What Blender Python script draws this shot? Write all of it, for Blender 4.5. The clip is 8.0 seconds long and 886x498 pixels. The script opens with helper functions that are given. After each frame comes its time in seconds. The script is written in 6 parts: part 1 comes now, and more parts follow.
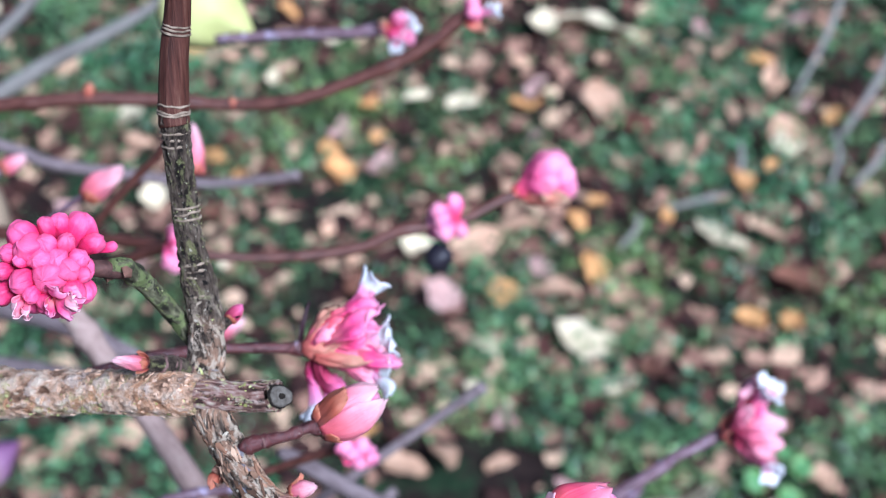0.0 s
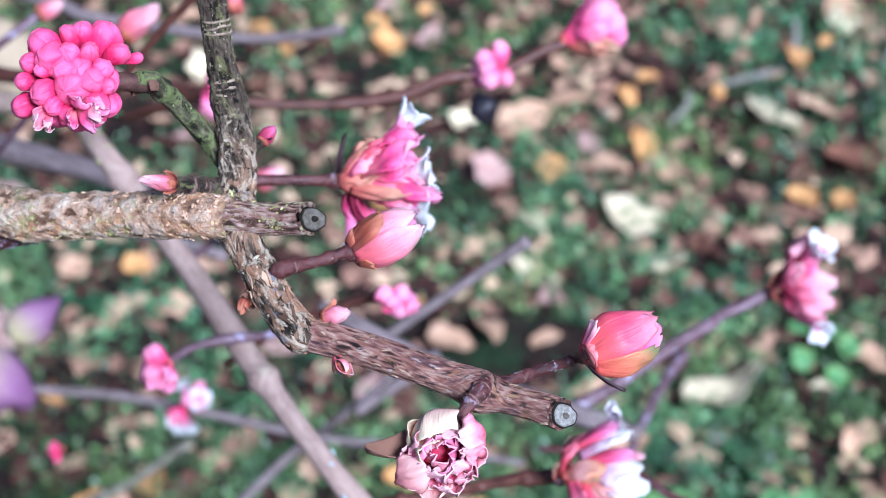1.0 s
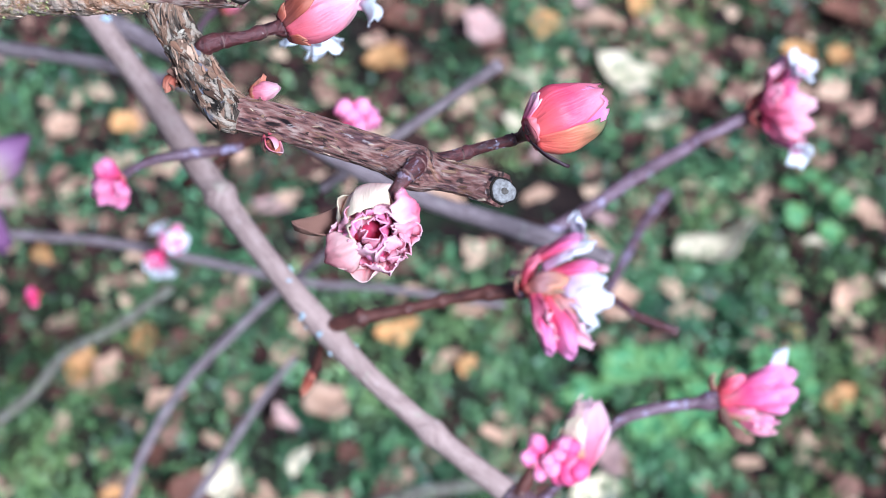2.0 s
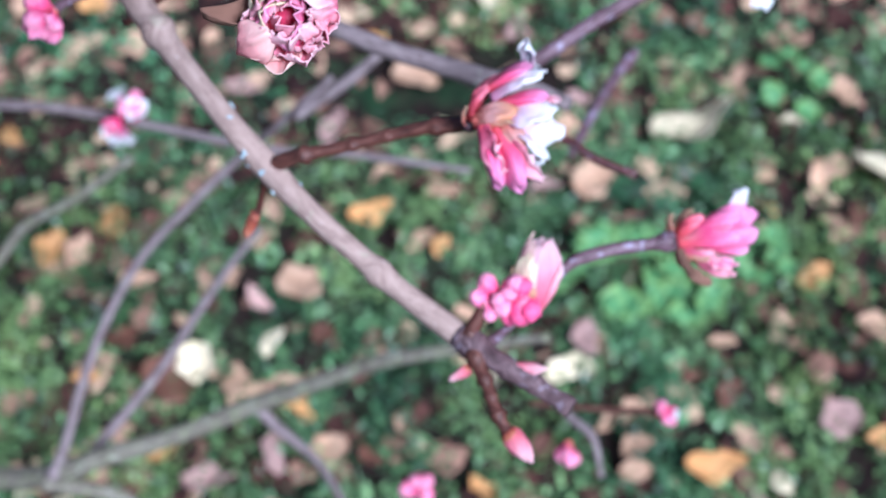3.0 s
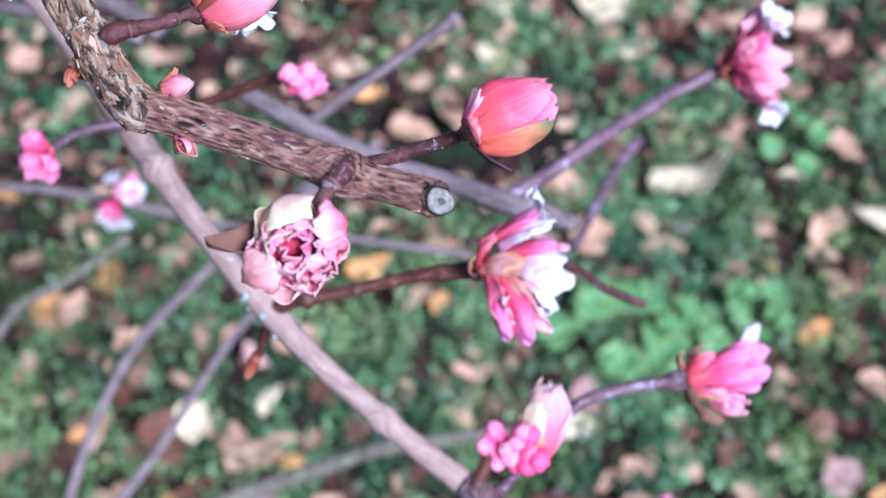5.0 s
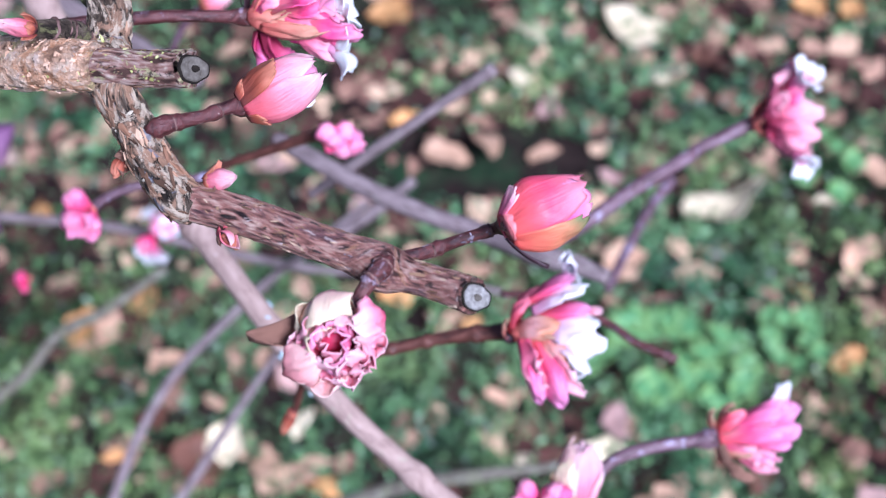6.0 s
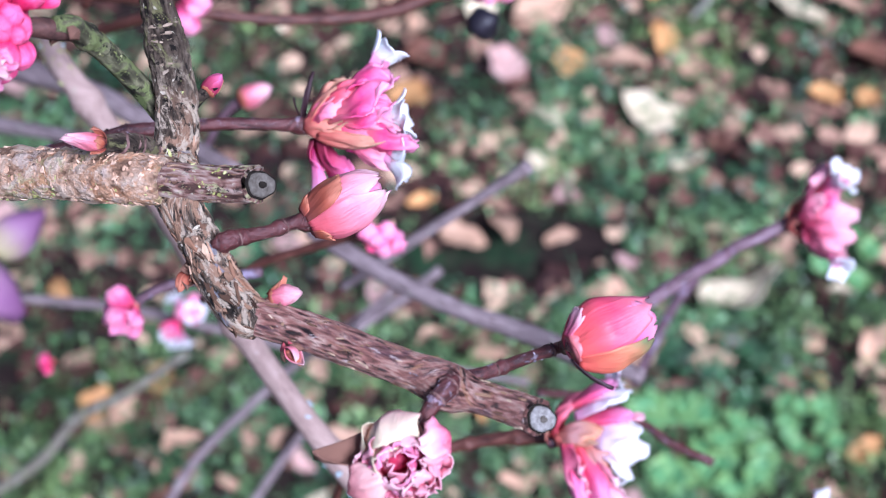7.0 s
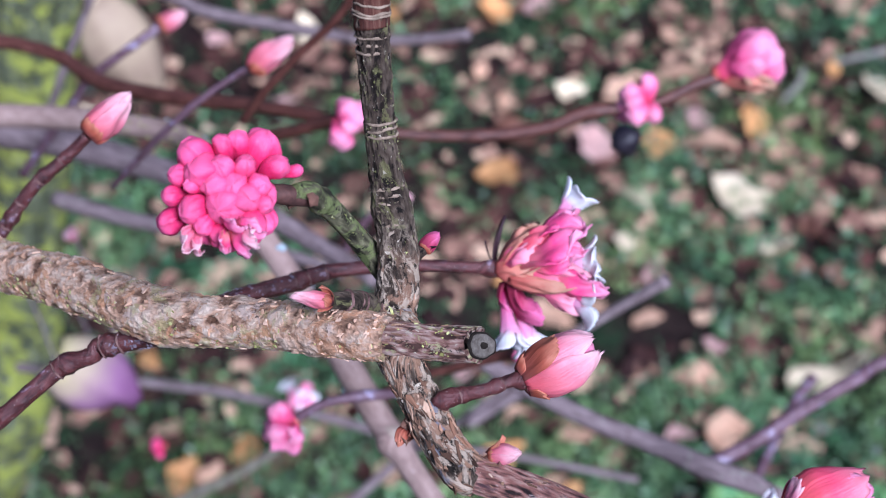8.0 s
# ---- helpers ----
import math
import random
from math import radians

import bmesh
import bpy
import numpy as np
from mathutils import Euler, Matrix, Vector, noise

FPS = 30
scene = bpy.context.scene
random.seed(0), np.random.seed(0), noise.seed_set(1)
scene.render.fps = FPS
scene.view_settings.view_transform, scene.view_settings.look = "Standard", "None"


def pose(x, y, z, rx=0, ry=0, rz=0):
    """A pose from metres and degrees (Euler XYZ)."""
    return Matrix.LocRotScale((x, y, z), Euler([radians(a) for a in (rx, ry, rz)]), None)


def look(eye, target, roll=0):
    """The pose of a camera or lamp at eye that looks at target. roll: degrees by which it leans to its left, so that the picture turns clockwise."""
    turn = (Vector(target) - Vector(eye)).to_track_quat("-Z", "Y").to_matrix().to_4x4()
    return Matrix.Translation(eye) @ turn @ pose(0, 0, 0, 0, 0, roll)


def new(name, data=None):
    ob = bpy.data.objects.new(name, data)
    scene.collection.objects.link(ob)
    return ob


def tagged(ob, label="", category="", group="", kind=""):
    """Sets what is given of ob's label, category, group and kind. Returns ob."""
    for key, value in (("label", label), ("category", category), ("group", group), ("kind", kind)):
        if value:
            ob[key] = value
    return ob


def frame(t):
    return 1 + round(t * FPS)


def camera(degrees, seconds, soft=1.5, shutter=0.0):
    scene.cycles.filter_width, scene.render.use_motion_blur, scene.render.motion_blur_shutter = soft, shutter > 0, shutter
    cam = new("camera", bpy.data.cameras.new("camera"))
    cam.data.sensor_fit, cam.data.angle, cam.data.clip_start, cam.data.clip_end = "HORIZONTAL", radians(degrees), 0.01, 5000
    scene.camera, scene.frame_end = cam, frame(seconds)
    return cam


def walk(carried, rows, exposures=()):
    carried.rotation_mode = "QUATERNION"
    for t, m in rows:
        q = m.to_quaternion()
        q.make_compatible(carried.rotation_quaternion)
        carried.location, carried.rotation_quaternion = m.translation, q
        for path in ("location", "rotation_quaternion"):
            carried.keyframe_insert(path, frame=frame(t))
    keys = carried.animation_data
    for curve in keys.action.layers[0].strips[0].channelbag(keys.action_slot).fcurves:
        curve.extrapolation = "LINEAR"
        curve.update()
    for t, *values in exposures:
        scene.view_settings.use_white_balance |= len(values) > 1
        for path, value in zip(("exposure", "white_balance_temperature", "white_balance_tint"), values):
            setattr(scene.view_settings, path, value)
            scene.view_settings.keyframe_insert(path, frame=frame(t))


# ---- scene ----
cam = camera(29.00, 8.0, soft=0.95)
PATH = [
    (0, pose(0.0030, 0.0020, 1.7005, 45.850, -0.096, 0.094)),
    (0.5, pose(-0.0010, -0.0022, 1.6897, 43.608, 0.540, 1.298)),
    (1, pose(0.0047, 0.0034, 1.6823, 41.950, 0.633, 1.669)),
    (1.5, pose(0.0080, 0.0006, 1.6669, 39.605, 0.762, 1.736)),
    (1.7, pose(0.0118, 0.0008, 1.6622, 38.668, 0.765, 1.658)),
    (2.8, pose(0.0222, 0.0020, 1.6451, 35.146, 0.725, 1.139)),
    (3, pose(0.0251, -0.0013, 1.6358, 34.080, 0.475, 0.905)),
    (3.5, pose(0.0324, -0.0034, 1.6285, 32.134, 0.058, 0.102)),
    (4, pose(0.0438, 0.0062, 1.6382, 32.289, -0.231, -0.608)),
    (4.5, pose(0.0371, 0.0184, 1.6460, 34.364, -0.576, -0.946)),
    (5, pose(0.0220, 0.0303, 1.6444, 35.044, 0.379, 0.787)),
    (5.2, pose(0.0196, 0.0365, 1.6471, 35.217, 0.610, 1.409)),
    (6.3, pose(0.0218, 0.0369, 1.6576, 35.872, 1.008, 1.860)),
    (6.5, pose(0.0196, 0.0399, 1.6565, 36.768, 0.859, 2.095)),
    (7, pose(0.0123, 0.0412, 1.6619, 38.092, 0.788, 2.553)),
    (7.5, pose(-0.0031, 0.0446, 1.6722, 39.434, 0.785, 3.258)),
    (8, pose(-0.0131, 0.0473, 1.6786, 40.326, 1.706, 4.994)),
]
walk(cam, PATH, [(0, 0.72, 4900, 10), (1.5, 0.84, 4880, 10), (3, 0.66, 4930, 10), (4.5, 0.82, 4920, 16), (6.5, 0.81, 5000, 20), (7.5, 0.70, 5000, 20), (8, 0.50, 5030, 20)])
cam.data.dof.use_dof = True
cam.data.dof.focus_distance = 0.30
cam.data.dof.aperture_fstop = 26.0

# ---- world, sun, exposure ----
world = bpy.data.worlds.new("overcast_sky")
scene.world = world
world.use_nodes = True
wn = world.node_tree
sky = wn.nodes.new("ShaderNodeTexSky")
sky.sky_type = "NISHITA"
sky.sun_disc = False
sky.sun_elevation, sky.sun_rotation = radians(49), radians(143)
sky.dust_density, sky.ozone_density = 3.0, 1.0
wn.links.new(sky.outputs[0], wn.nodes["Background"].inputs[0])
wn.nodes["Background"].inputs[1].default_value = 0.046
sun = new("sun", bpy.data.lights.new("sun", "SUN"))
sun.data.energy, sun.data.angle, sun.data.color = 4.3, radians(20), (1.0, 0.96, 0.91)
sun.matrix_world = look((1.3, -1.7, 2.9), (0, 0, 0.4))

# ---- materials ----


class Nodes:
    """A small helper to wire a material."""

    def __init__(self, name, rough=0.6, spec=0.4):
        self.mat = bpy.data.materials.new(name)
        self.mat.use_nodes = True
        self.t = self.mat.node_tree
        self.b = self.t.nodes["Principled BSDF"]
        self.b.inputs["Roughness"].default_value = rough
        self.b.inputs["Specular IOR Level"].default_value = spec

    def add(self, kind, **values):
        n = self.t.nodes.new(kind)
        for k, v in values.items():
            n.inputs[k].default_value = v
        return n

    def link(self, a, b):
        self.t.links.new(a, b)

    def coords(self, kind, scale):
        c = self.t.nodes.new("ShaderNodeTexCoord")
        m = self.add("ShaderNodeMapping", Scale=scale)
        self.link(c.outputs[kind], m.inputs[0])
        return m.outputs[0]

    def noise(self, vec, scale, detail=5.0, rough=0.6, distort=0.0):
        n = self.add("ShaderNodeTexNoise", Scale=scale, Detail=detail, Roughness=rough, Distortion=distort)
        self.link(vec, n.inputs["Vector"])
        return n.outputs[0]

    def ramp(self, fac, *stops):
        r = self.t.nodes.new("ShaderNodeValToRGB")
        e = r.color_ramp.elements
        while len(e) < len(stops):
            e.new(0.5)
        for el, (p, c) in zip(e, stops):
            el.position, el.color = p, (*c, 1.0) if len(c) == 3 else c
        self.link(fac, r.inputs[0])
        return r.outputs[0]

    def mix(self, fac, a, b, mode="MIX"):
        m = self.t.nodes.new("ShaderNodeMix")
        m.data_type, m.blend_type = "RGBA", mode
        for sock, v in ((m.inputs[0], fac), (m.inputs[6], a), (m.inputs[7], b)):
            if isinstance(v, (int, float)):
                sock.default_value = v
            elif isinstance(v, tuple):
                sock.default_value = (*v, 1.0)
            else:
                self.link(v, sock)
        return m.outputs[2]

    def colour(self, out):
        self.link(out, self.b.inputs["Base Color"])

    def bump(self, height, dist, strength=1.0):
        n = self.add("ShaderNodeBump", Strength=strength, Distance=dist)
        self.link(height, n.inputs["Height"])
        self.link(n.outputs[0], self.b.inputs["Normal"])

    def soft(self, weight, radius, scale):
        self.b.inputs["Subsurface Weight"].default_value = weight
        self.b.inputs["Subsurface Radius"].default_value = radius
        self.b.inputs["Subsurface Scale"].default_value = scale


def bark(name, dark, mid, light, patch=None, patch_amount=0.5, streak=(220, 900), bump=0.0006, rough=0.85, spec=0.2, patch_scale=170.0, relief=0.0, layers=(), long=0.0):
    """Bark whose grain runs along the branch (its UV is metres along and metres round). layers: size, threshold, colour
    and strength of patches, and, where they grow thicker along the branch, from where to where in metres. long: how far
    those are drawn out. relief: how far the colour follows the mesh's height (its "tip" attribute, 0 in a crack, 1 on a
    ridge), darker low and paler high."""
    n = Nodes(name, rough, spec)
    uv = n.coords("UV", (streak[0], streak[1], 1))
    ob = n.coords("Object", (1, 1, 1))
    grain = n.noise(uv, 1.0, 7.0, 0.68, 0.25)
    fac = grain
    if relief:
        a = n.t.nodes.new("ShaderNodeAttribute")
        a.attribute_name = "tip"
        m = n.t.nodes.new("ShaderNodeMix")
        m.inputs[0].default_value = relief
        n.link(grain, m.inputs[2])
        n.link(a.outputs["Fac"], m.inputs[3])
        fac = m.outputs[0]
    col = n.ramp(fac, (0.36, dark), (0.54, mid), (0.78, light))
    broad = n.noise(ob, 90.0, 3.0)
    col = n.mix(n.ramp(broad, (0.35, (0, 0, 0)), (0.7, (0.45, 0.45, 0.45))), col, mid)
    if patch:
        spots = n.noise(ob, patch_scale, 8.0, 0.7)
        edge = 0.62 - 0.24 * patch_amount
        col = n.mix(n.ramp(spots, (edge, (0, 0, 0)), (edge + 0.07, (0.85, 0.85, 0.85))), col, patch)
    rise = grain
    for scale, low, colour, strength, *span in layers:
        f = n.noise(n.coords("UV", (long, 1, 1)) if long else ob, scale, 7.0, 0.68, 0.4)
        amount = n.ramp(f, (low, (0, 0, 0)), (low + 0.05, (strength, strength, strength)))
        if span:
            axis = n.t.nodes.new("ShaderNodeSeparateXYZ")
            n.link(n.coords("UV", (1, 1, 1)), axis.inputs[0])
            reach = n.t.nodes.new("ShaderNodeMapRange")
            reach.inputs[1].default_value, reach.inputs[2].default_value = span
            n.link(axis.outputs[0], reach.inputs[0])
            amount = n.mix(1.0, amount, reach.outputs[0], "MULTIPLY")
        col = n.mix(amount, col, colour)
        add = n.t.nodes.new("ShaderNodeMath")
        add.operation = "MULTIPLY_ADD"
        add.inputs[1].default_value = 0.5
        n.link(f, add.inputs[0])
        n.link(rise, add.inputs[2])
        rise = add.outputs[0]
    n.colour(col)
    n.bump(rise, bump)
    return n.mat


BLACK, CRUMB, ALGAE, RUST, BLUISH = (0.010, 0.008, 0.007), (0.62, 0.56, 0.43), (0.21, 0.23, 0.11), (0.40, 0.20, 0.10), (0.27, 0.27, 0.32)
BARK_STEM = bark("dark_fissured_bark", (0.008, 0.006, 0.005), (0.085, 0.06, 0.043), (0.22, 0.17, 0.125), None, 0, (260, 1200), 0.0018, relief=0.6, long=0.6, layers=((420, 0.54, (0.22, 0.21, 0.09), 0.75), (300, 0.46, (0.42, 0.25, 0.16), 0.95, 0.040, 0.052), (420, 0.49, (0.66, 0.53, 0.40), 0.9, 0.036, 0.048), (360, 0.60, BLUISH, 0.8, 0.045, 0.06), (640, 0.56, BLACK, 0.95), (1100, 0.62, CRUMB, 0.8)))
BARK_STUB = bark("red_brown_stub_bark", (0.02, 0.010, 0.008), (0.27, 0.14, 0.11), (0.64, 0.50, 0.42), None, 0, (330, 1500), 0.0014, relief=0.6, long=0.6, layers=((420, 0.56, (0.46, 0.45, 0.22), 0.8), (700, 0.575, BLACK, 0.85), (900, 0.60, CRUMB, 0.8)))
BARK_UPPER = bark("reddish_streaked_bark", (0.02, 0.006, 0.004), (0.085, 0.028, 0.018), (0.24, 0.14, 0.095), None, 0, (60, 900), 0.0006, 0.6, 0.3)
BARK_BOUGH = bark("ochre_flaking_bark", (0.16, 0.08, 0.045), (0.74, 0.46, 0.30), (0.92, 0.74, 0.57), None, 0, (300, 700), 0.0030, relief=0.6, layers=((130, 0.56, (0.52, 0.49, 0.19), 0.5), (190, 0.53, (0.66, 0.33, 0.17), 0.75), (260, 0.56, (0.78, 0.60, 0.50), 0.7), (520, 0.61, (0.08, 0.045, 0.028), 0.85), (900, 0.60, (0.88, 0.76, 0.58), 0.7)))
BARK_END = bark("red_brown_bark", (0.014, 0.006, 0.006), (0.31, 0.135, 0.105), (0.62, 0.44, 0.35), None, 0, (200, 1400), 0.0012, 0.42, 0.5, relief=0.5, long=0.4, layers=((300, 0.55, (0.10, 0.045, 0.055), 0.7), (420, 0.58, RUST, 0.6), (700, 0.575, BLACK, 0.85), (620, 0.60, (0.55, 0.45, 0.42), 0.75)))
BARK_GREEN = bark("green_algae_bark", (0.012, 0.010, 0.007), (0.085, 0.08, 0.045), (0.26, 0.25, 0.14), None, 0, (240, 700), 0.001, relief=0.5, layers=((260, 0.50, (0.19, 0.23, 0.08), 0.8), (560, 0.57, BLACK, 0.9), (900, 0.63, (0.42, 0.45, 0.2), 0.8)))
TWIG_RED = bark("glossy_red_twig", (0.016, 0.005, 0.006), (0.095, 0.027, 0.026), (0.20, 0.08, 0.075), None, 0, (160, 700), 0.0005, 0.36, 0.5, layers=((330, 0.57, (0.03, 0.010, 0.012), 0.7), (300, 0.60, (0.34, 0.27, 0.34), 0.6), (900, 0.64, (0.44, 0.35, 0.31), 0.7)))
TWIG_BROWN = bark("brown_red_twig", (0.026, 0.009, 0.007), (0.105, 0.037, 0.026), (0.22, 0.10, 0.075), None, 0, (150, 600), 0.0003, 0.5, 0.4)
TWIG_DARK = bark("dark_purple_bark", (0.03, 0.014, 0.016), (0.15, 0.09, 0.095), (0.34, 0.25, 0.27), None, 0, (140, 500), 0.0006, 0.6, 0.3, layers=((260, 0.56, (0.30, 0.24, 0.29), 0.6), (420, 0.60, (0.03, 0.012, 0.014), 0.8)))
TWIG_BLOOM = bark("purple_waxy_twig", (0.05, 0.022, 0.028), (0.15, 0.085, 0.105), (0.30, 0.22, 0.28), (0.38, 0.33, 0.45), 0.28, (90, 500), 0.0003, 0.5, 0.4, layers=((300, 0.57, (0.05, 0.018, 0.022), 0.8),))
STEM_GREY = bark("pinkish_grey_bark", (0.24, 0.16, 0.135), (0.37, 0.26, 0.22), (0.48, 0.36, 0.315), None, 0, (160, 420), 0.0003, 0.75, layers=((120, 0.60, (0.36, 0.34, 0.24), 0.5), (620, 0.63, (0.58, 0.48, 0.44), 0.6), (520, 0.61, (0.13, 0.07, 0.06), 0.6)))
STEM_MOSS = bark("grey_green_bark", (0.06, 0.05, 0.04), (0.20, 0.175, 0.135), (0.36, 0.325, 0.26), (0.20, 0.21, 0.12), 0.4, (120, 420), 0.0010, 0.85, layers=((90, 0.58, (0.42, 0.42, 0.33), 0.6), (160, 0.58, (0.07, 0.05, 0.04), 0.7)))
TWIG_GREY = bark("grey_weathered_twig", (0.09, 0.066, 0.066), (0.235, 0.18, 0.18), (0.37, 0.305, 0.305), None, 0, (90, 420), 0.0005, 0.7, layers=((160, 0.60, (0.36, 0.35, 0.29), 0.5), (240, 0.60, (0.10, 0.065, 0.065), 0.6)))
TRUNK = bark("lime_lichen_trunk", (0.025, 0.03, 0.02), (0.16, 0.18, 0.10), (0.36, 0.40, 0.24), (0.54, 0.60, 0.10), 0.6, (25, 110), 0.004, 0.95, patch_scale=60.0, layers=((130, 0.57, (0.05, 0.055, 0.035), 0.8), (90, 0.60, (0.45, 0.47, 0.40), 0.7)))
STICK = bark("bleached_stick", (0.14, 0.125, 0.11), (0.26, 0.235, 0.21), (0.38, 0.355, 0.325), None, 0, (60, 300), 0.0005, 0.85)


def plain(name, a, b, scale=200.0, rough=0.6, spec=0.3, bump=0.0, soft=0.0):
    n = Nodes(name, rough, spec)
    ob = n.coords("Object", (1, 1, 1))
    f = n.noise(ob, scale, 5.0)
    n.colour(n.ramp(f, (0.3, a), (0.7, b)))
    if bump:
        n.bump(f, bump)
    if soft:
        n.soft(soft, (1.0, 0.4, 0.4), 0.002)
    return n.mat


def scraps(name, a, b, c):
    """Each scrap takes its own tone."""
    n = Nodes(name, 0.92, 0.1)
    g = n.t.nodes.new("ShaderNodeNewGeometry")
    f = n.noise(n.coords("Object", (1, 1, 1)), 700.0, 4.0)
    n.colour(n.mix(n.ramp(f, (0.4, (0, 0, 0)), (0.7, (0.5, 0.5, 0.5))), n.ramp(g.outputs["Random Per Island"], (0.0, a), (0.6, b), (1.0, c)), a))
    return n.mat


LICHEN = scraps("crusty_lichen", (0.10, 0.10, 0.04), (0.24, 0.24, 0.09), (0.46, 0.45, 0.24))
LICHEN_BRIGHT = scraps("yellow_green_lichen", (0.22, 0.21, 0.07), (0.44, 0.44, 0.15), (0.60, 0.60, 0.28))
FLAKE_OCHRE = scraps("pinkish_ochre_flake", (0.44, 0.26, 0.16), (0.62, 0.40, 0.27), (0.74, 0.53, 0.39))
WAX = scraps("bluish_waxy_crust", (0.10, 0.08, 0.095), (0.22, 0.19, 0.23), (0.40, 0.36, 0.42))
FLAKE_DARK = scraps("peeling_brown_strip", (0.03, 0.017, 0.012), (0.17, 0.095, 0.06), (0.36, 0.22, 0.14))
FLAKE_PALE = scraps("pale_bark_crumb", (0.08, 0.06, 0.045), (0.34, 0.27, 0.20), (0.72, 0.64, 0.50))
FLAKE_RUST = scraps("rust_bark_plate", (0.20, 0.10, 0.06), (0.42, 0.24, 0.15), (0.60, 0.42, 0.29))
FLAKE = scraps("peeling_bark_flake", (0.10, 0.055, 0.035), (0.36, 0.22, 0.135), (0.64, 0.49, 0.35))
RING_TWIG = plain("brown_twig_scar", (0.02, 0.008, 0.008), (0.24, 0.14, 0.12), 600, 0.7, 0.2, 0.0003)
RING = plain("pale_node_scar", (0.09, 0.065, 0.045), (0.38, 0.29, 0.21), 600, 0.85, 0.1, 0.0003)
WOOD_PALE = plain("pale_cut_wood", (0.10, 0.09, 0.08), (0.34, 0.32, 0.30), 1100, 0.8, 0.2, 0.0002)
WOOD_GREY = plain("weathered_cut_wood", (0.045, 0.036, 0.028), (0.17, 0.15, 0.125), 700, 0.85, 0.2, 0.0003)
PITH = plain("dark_pith", (0.008, 0.006, 0.005), (0.02, 0.016, 0.012), 700, 0.9, 0.1)
SCALE_DRY = plain("dry_bud_scale", (0.16, 0.075, 0.05), (0.38, 0.20, 0.14), 300, 0.65, 0.3, 0.0002)
BROWN_SCALE_PLAIN = plain("dark_scaly_knob", (0.03, 0.014, 0.012), (0.11, 0.05, 0.04), 400, 0.7, 0.3, 0.0003)
SCALE_DARK = plain("blackish_bract", (0.018, 0.008, 0.010), (0.05, 0.022, 0.03), 300, 0.55, 0.3)
BERRY = plain("black_shrivelled_berry", (0.008, 0.006, 0.01), (0.025, 0.02, 0.03), 300, 0.5, 0.4, 0.0005)


def petal_mat(name, base, middle, tip, rough=0.5, vein=0.25, soft=0.35, thin=0.0):
    """Colour runs from the petal's foot to its tip by the mesh's own "tip" attribute, with fine veins."""
    n = Nodes(name, rough, 0.3)
    a = n.t.nodes.new("ShaderNodeAttribute")
    a.attribute_name = "tip"
    rnd = n.t.nodes.new("ShaderNodeObjectInfo")
    ob = n.coords("Object", (1, 1, 1))
    f = n.noise(ob, 5.0, 6.0, 0.65)
    add = n.t.nodes.new("ShaderNodeMath")
    add.operation = "MULTIPLY_ADD"
    n.link(f, add.inputs[0])
    add.inputs[1].default_value = 0.34
    n.link(a.outputs["Fac"], add.inputs[2])
    sub = n.t.nodes.new("ShaderNodeMath")
    sub.operation = "SUBTRACT"
    n.link(add.outputs[0], sub.inputs[0])
    sub.inputs[1].default_value = 0.17
    col = n.ramp(sub.outputs[0], (0.05, base), (0.47, middle), (0.88, tip))
    uv = n.coords("UV", (2.0, 22.0, 1))
    v = n.noise(uv, 1.0, 4.0, 0.6, 0.3)
    col = n.mix(n.ramp(v, (0.45, (0, 0, 0)), (0.8, (vein * 0.6, vein * 0.6, vein * 0.6))), col, base)
    hs = n.add("ShaderNodeHueSaturation")
    vary = n.t.nodes.new("ShaderNodeMapRange")
    vary.inputs[3].default_value, vary.inputs[4].default_value = 0.78, 1.0
    n.link(rnd.outputs["Random"], vary.inputs[0])
    n.link(vary.outputs[0], hs.inputs["Value"])
    n.link(col, hs.inputs["Color"])
    n.colour(hs.outputs[0])
    n.bump(v, 0.0004, 0.6)
    n.soft(soft, (1.0, 0.35, 0.45), 0.0025)
    if thin:
        glow = n.t.nodes.new("ShaderNodeBsdfTranslucent")
        n.link(hs.outputs[0], glow.inputs[0])
        both = n.t.nodes.new("ShaderNodeMixShader")
        both.inputs[0].default_value = thin
        n.link(n.b.outputs[0], both.inputs[1])
        n.link(glow.outputs[0], both.inputs[2])
        n.link(both.outputs[0], n.t.nodes["Material Output"].inputs[0])
    return n.mat


# The bud's foot is darkened to paint shade into crevices between packed buds.
PINK_BUD = petal_mat("deep_pink_bud", (0.24, 0.004, 0.03), (0.72, 0.026, 0.14), (0.88, 0.13, 0.30), 0.55, 0.15, 0.10)
SOFT_BUD = petal_mat("soft_pink_bud", (0.62, 0.06, 0.13), (0.81, 0.105, 0.27), (0.90, 0.33, 0.48), 0.5, 0.15, 0.10)
WHITE_PETAL = petal_mat("white_petal_with_pink_foot", (0.84, 0.32, 0.52), (0.94, 0.76, 0.86), (0.98, 0.96, 0.97), 0.5, 0.05, 0.1, 0.25)
MAUVE_BRACT = petal_mat("mauve_brown_bract", (0.70, 0.16, 0.11), (0.56, 0.28, 0.26), (0.66, 0.28, 0.14), 0.5, 0.3, 0.1, 0.14)
RED_PETAL = petal_mat("coral_red_petal", (0.74, 0.09, 0.10), (0.80, 0.10, 0.15), (0.86, 0.22, 0.30), 0.5, 0.2, 0.1, 0.14)
MAROON_PETAL = petal_mat("wine_red_petal", (0.30, 0.03, 0.06), (0.56, 0.05, 0.14), (0.88, 0.20, 0.42), 0.5, 0.3, 0.1, 0.14)
STRAP = petal_mat("folded_pink_petal", (0.76, 0.10, 0.13), (0.87, 0.115, 0.28), (0.93, 0.34, 0.60), 0.45, 0.3, 0.1, 0.1)
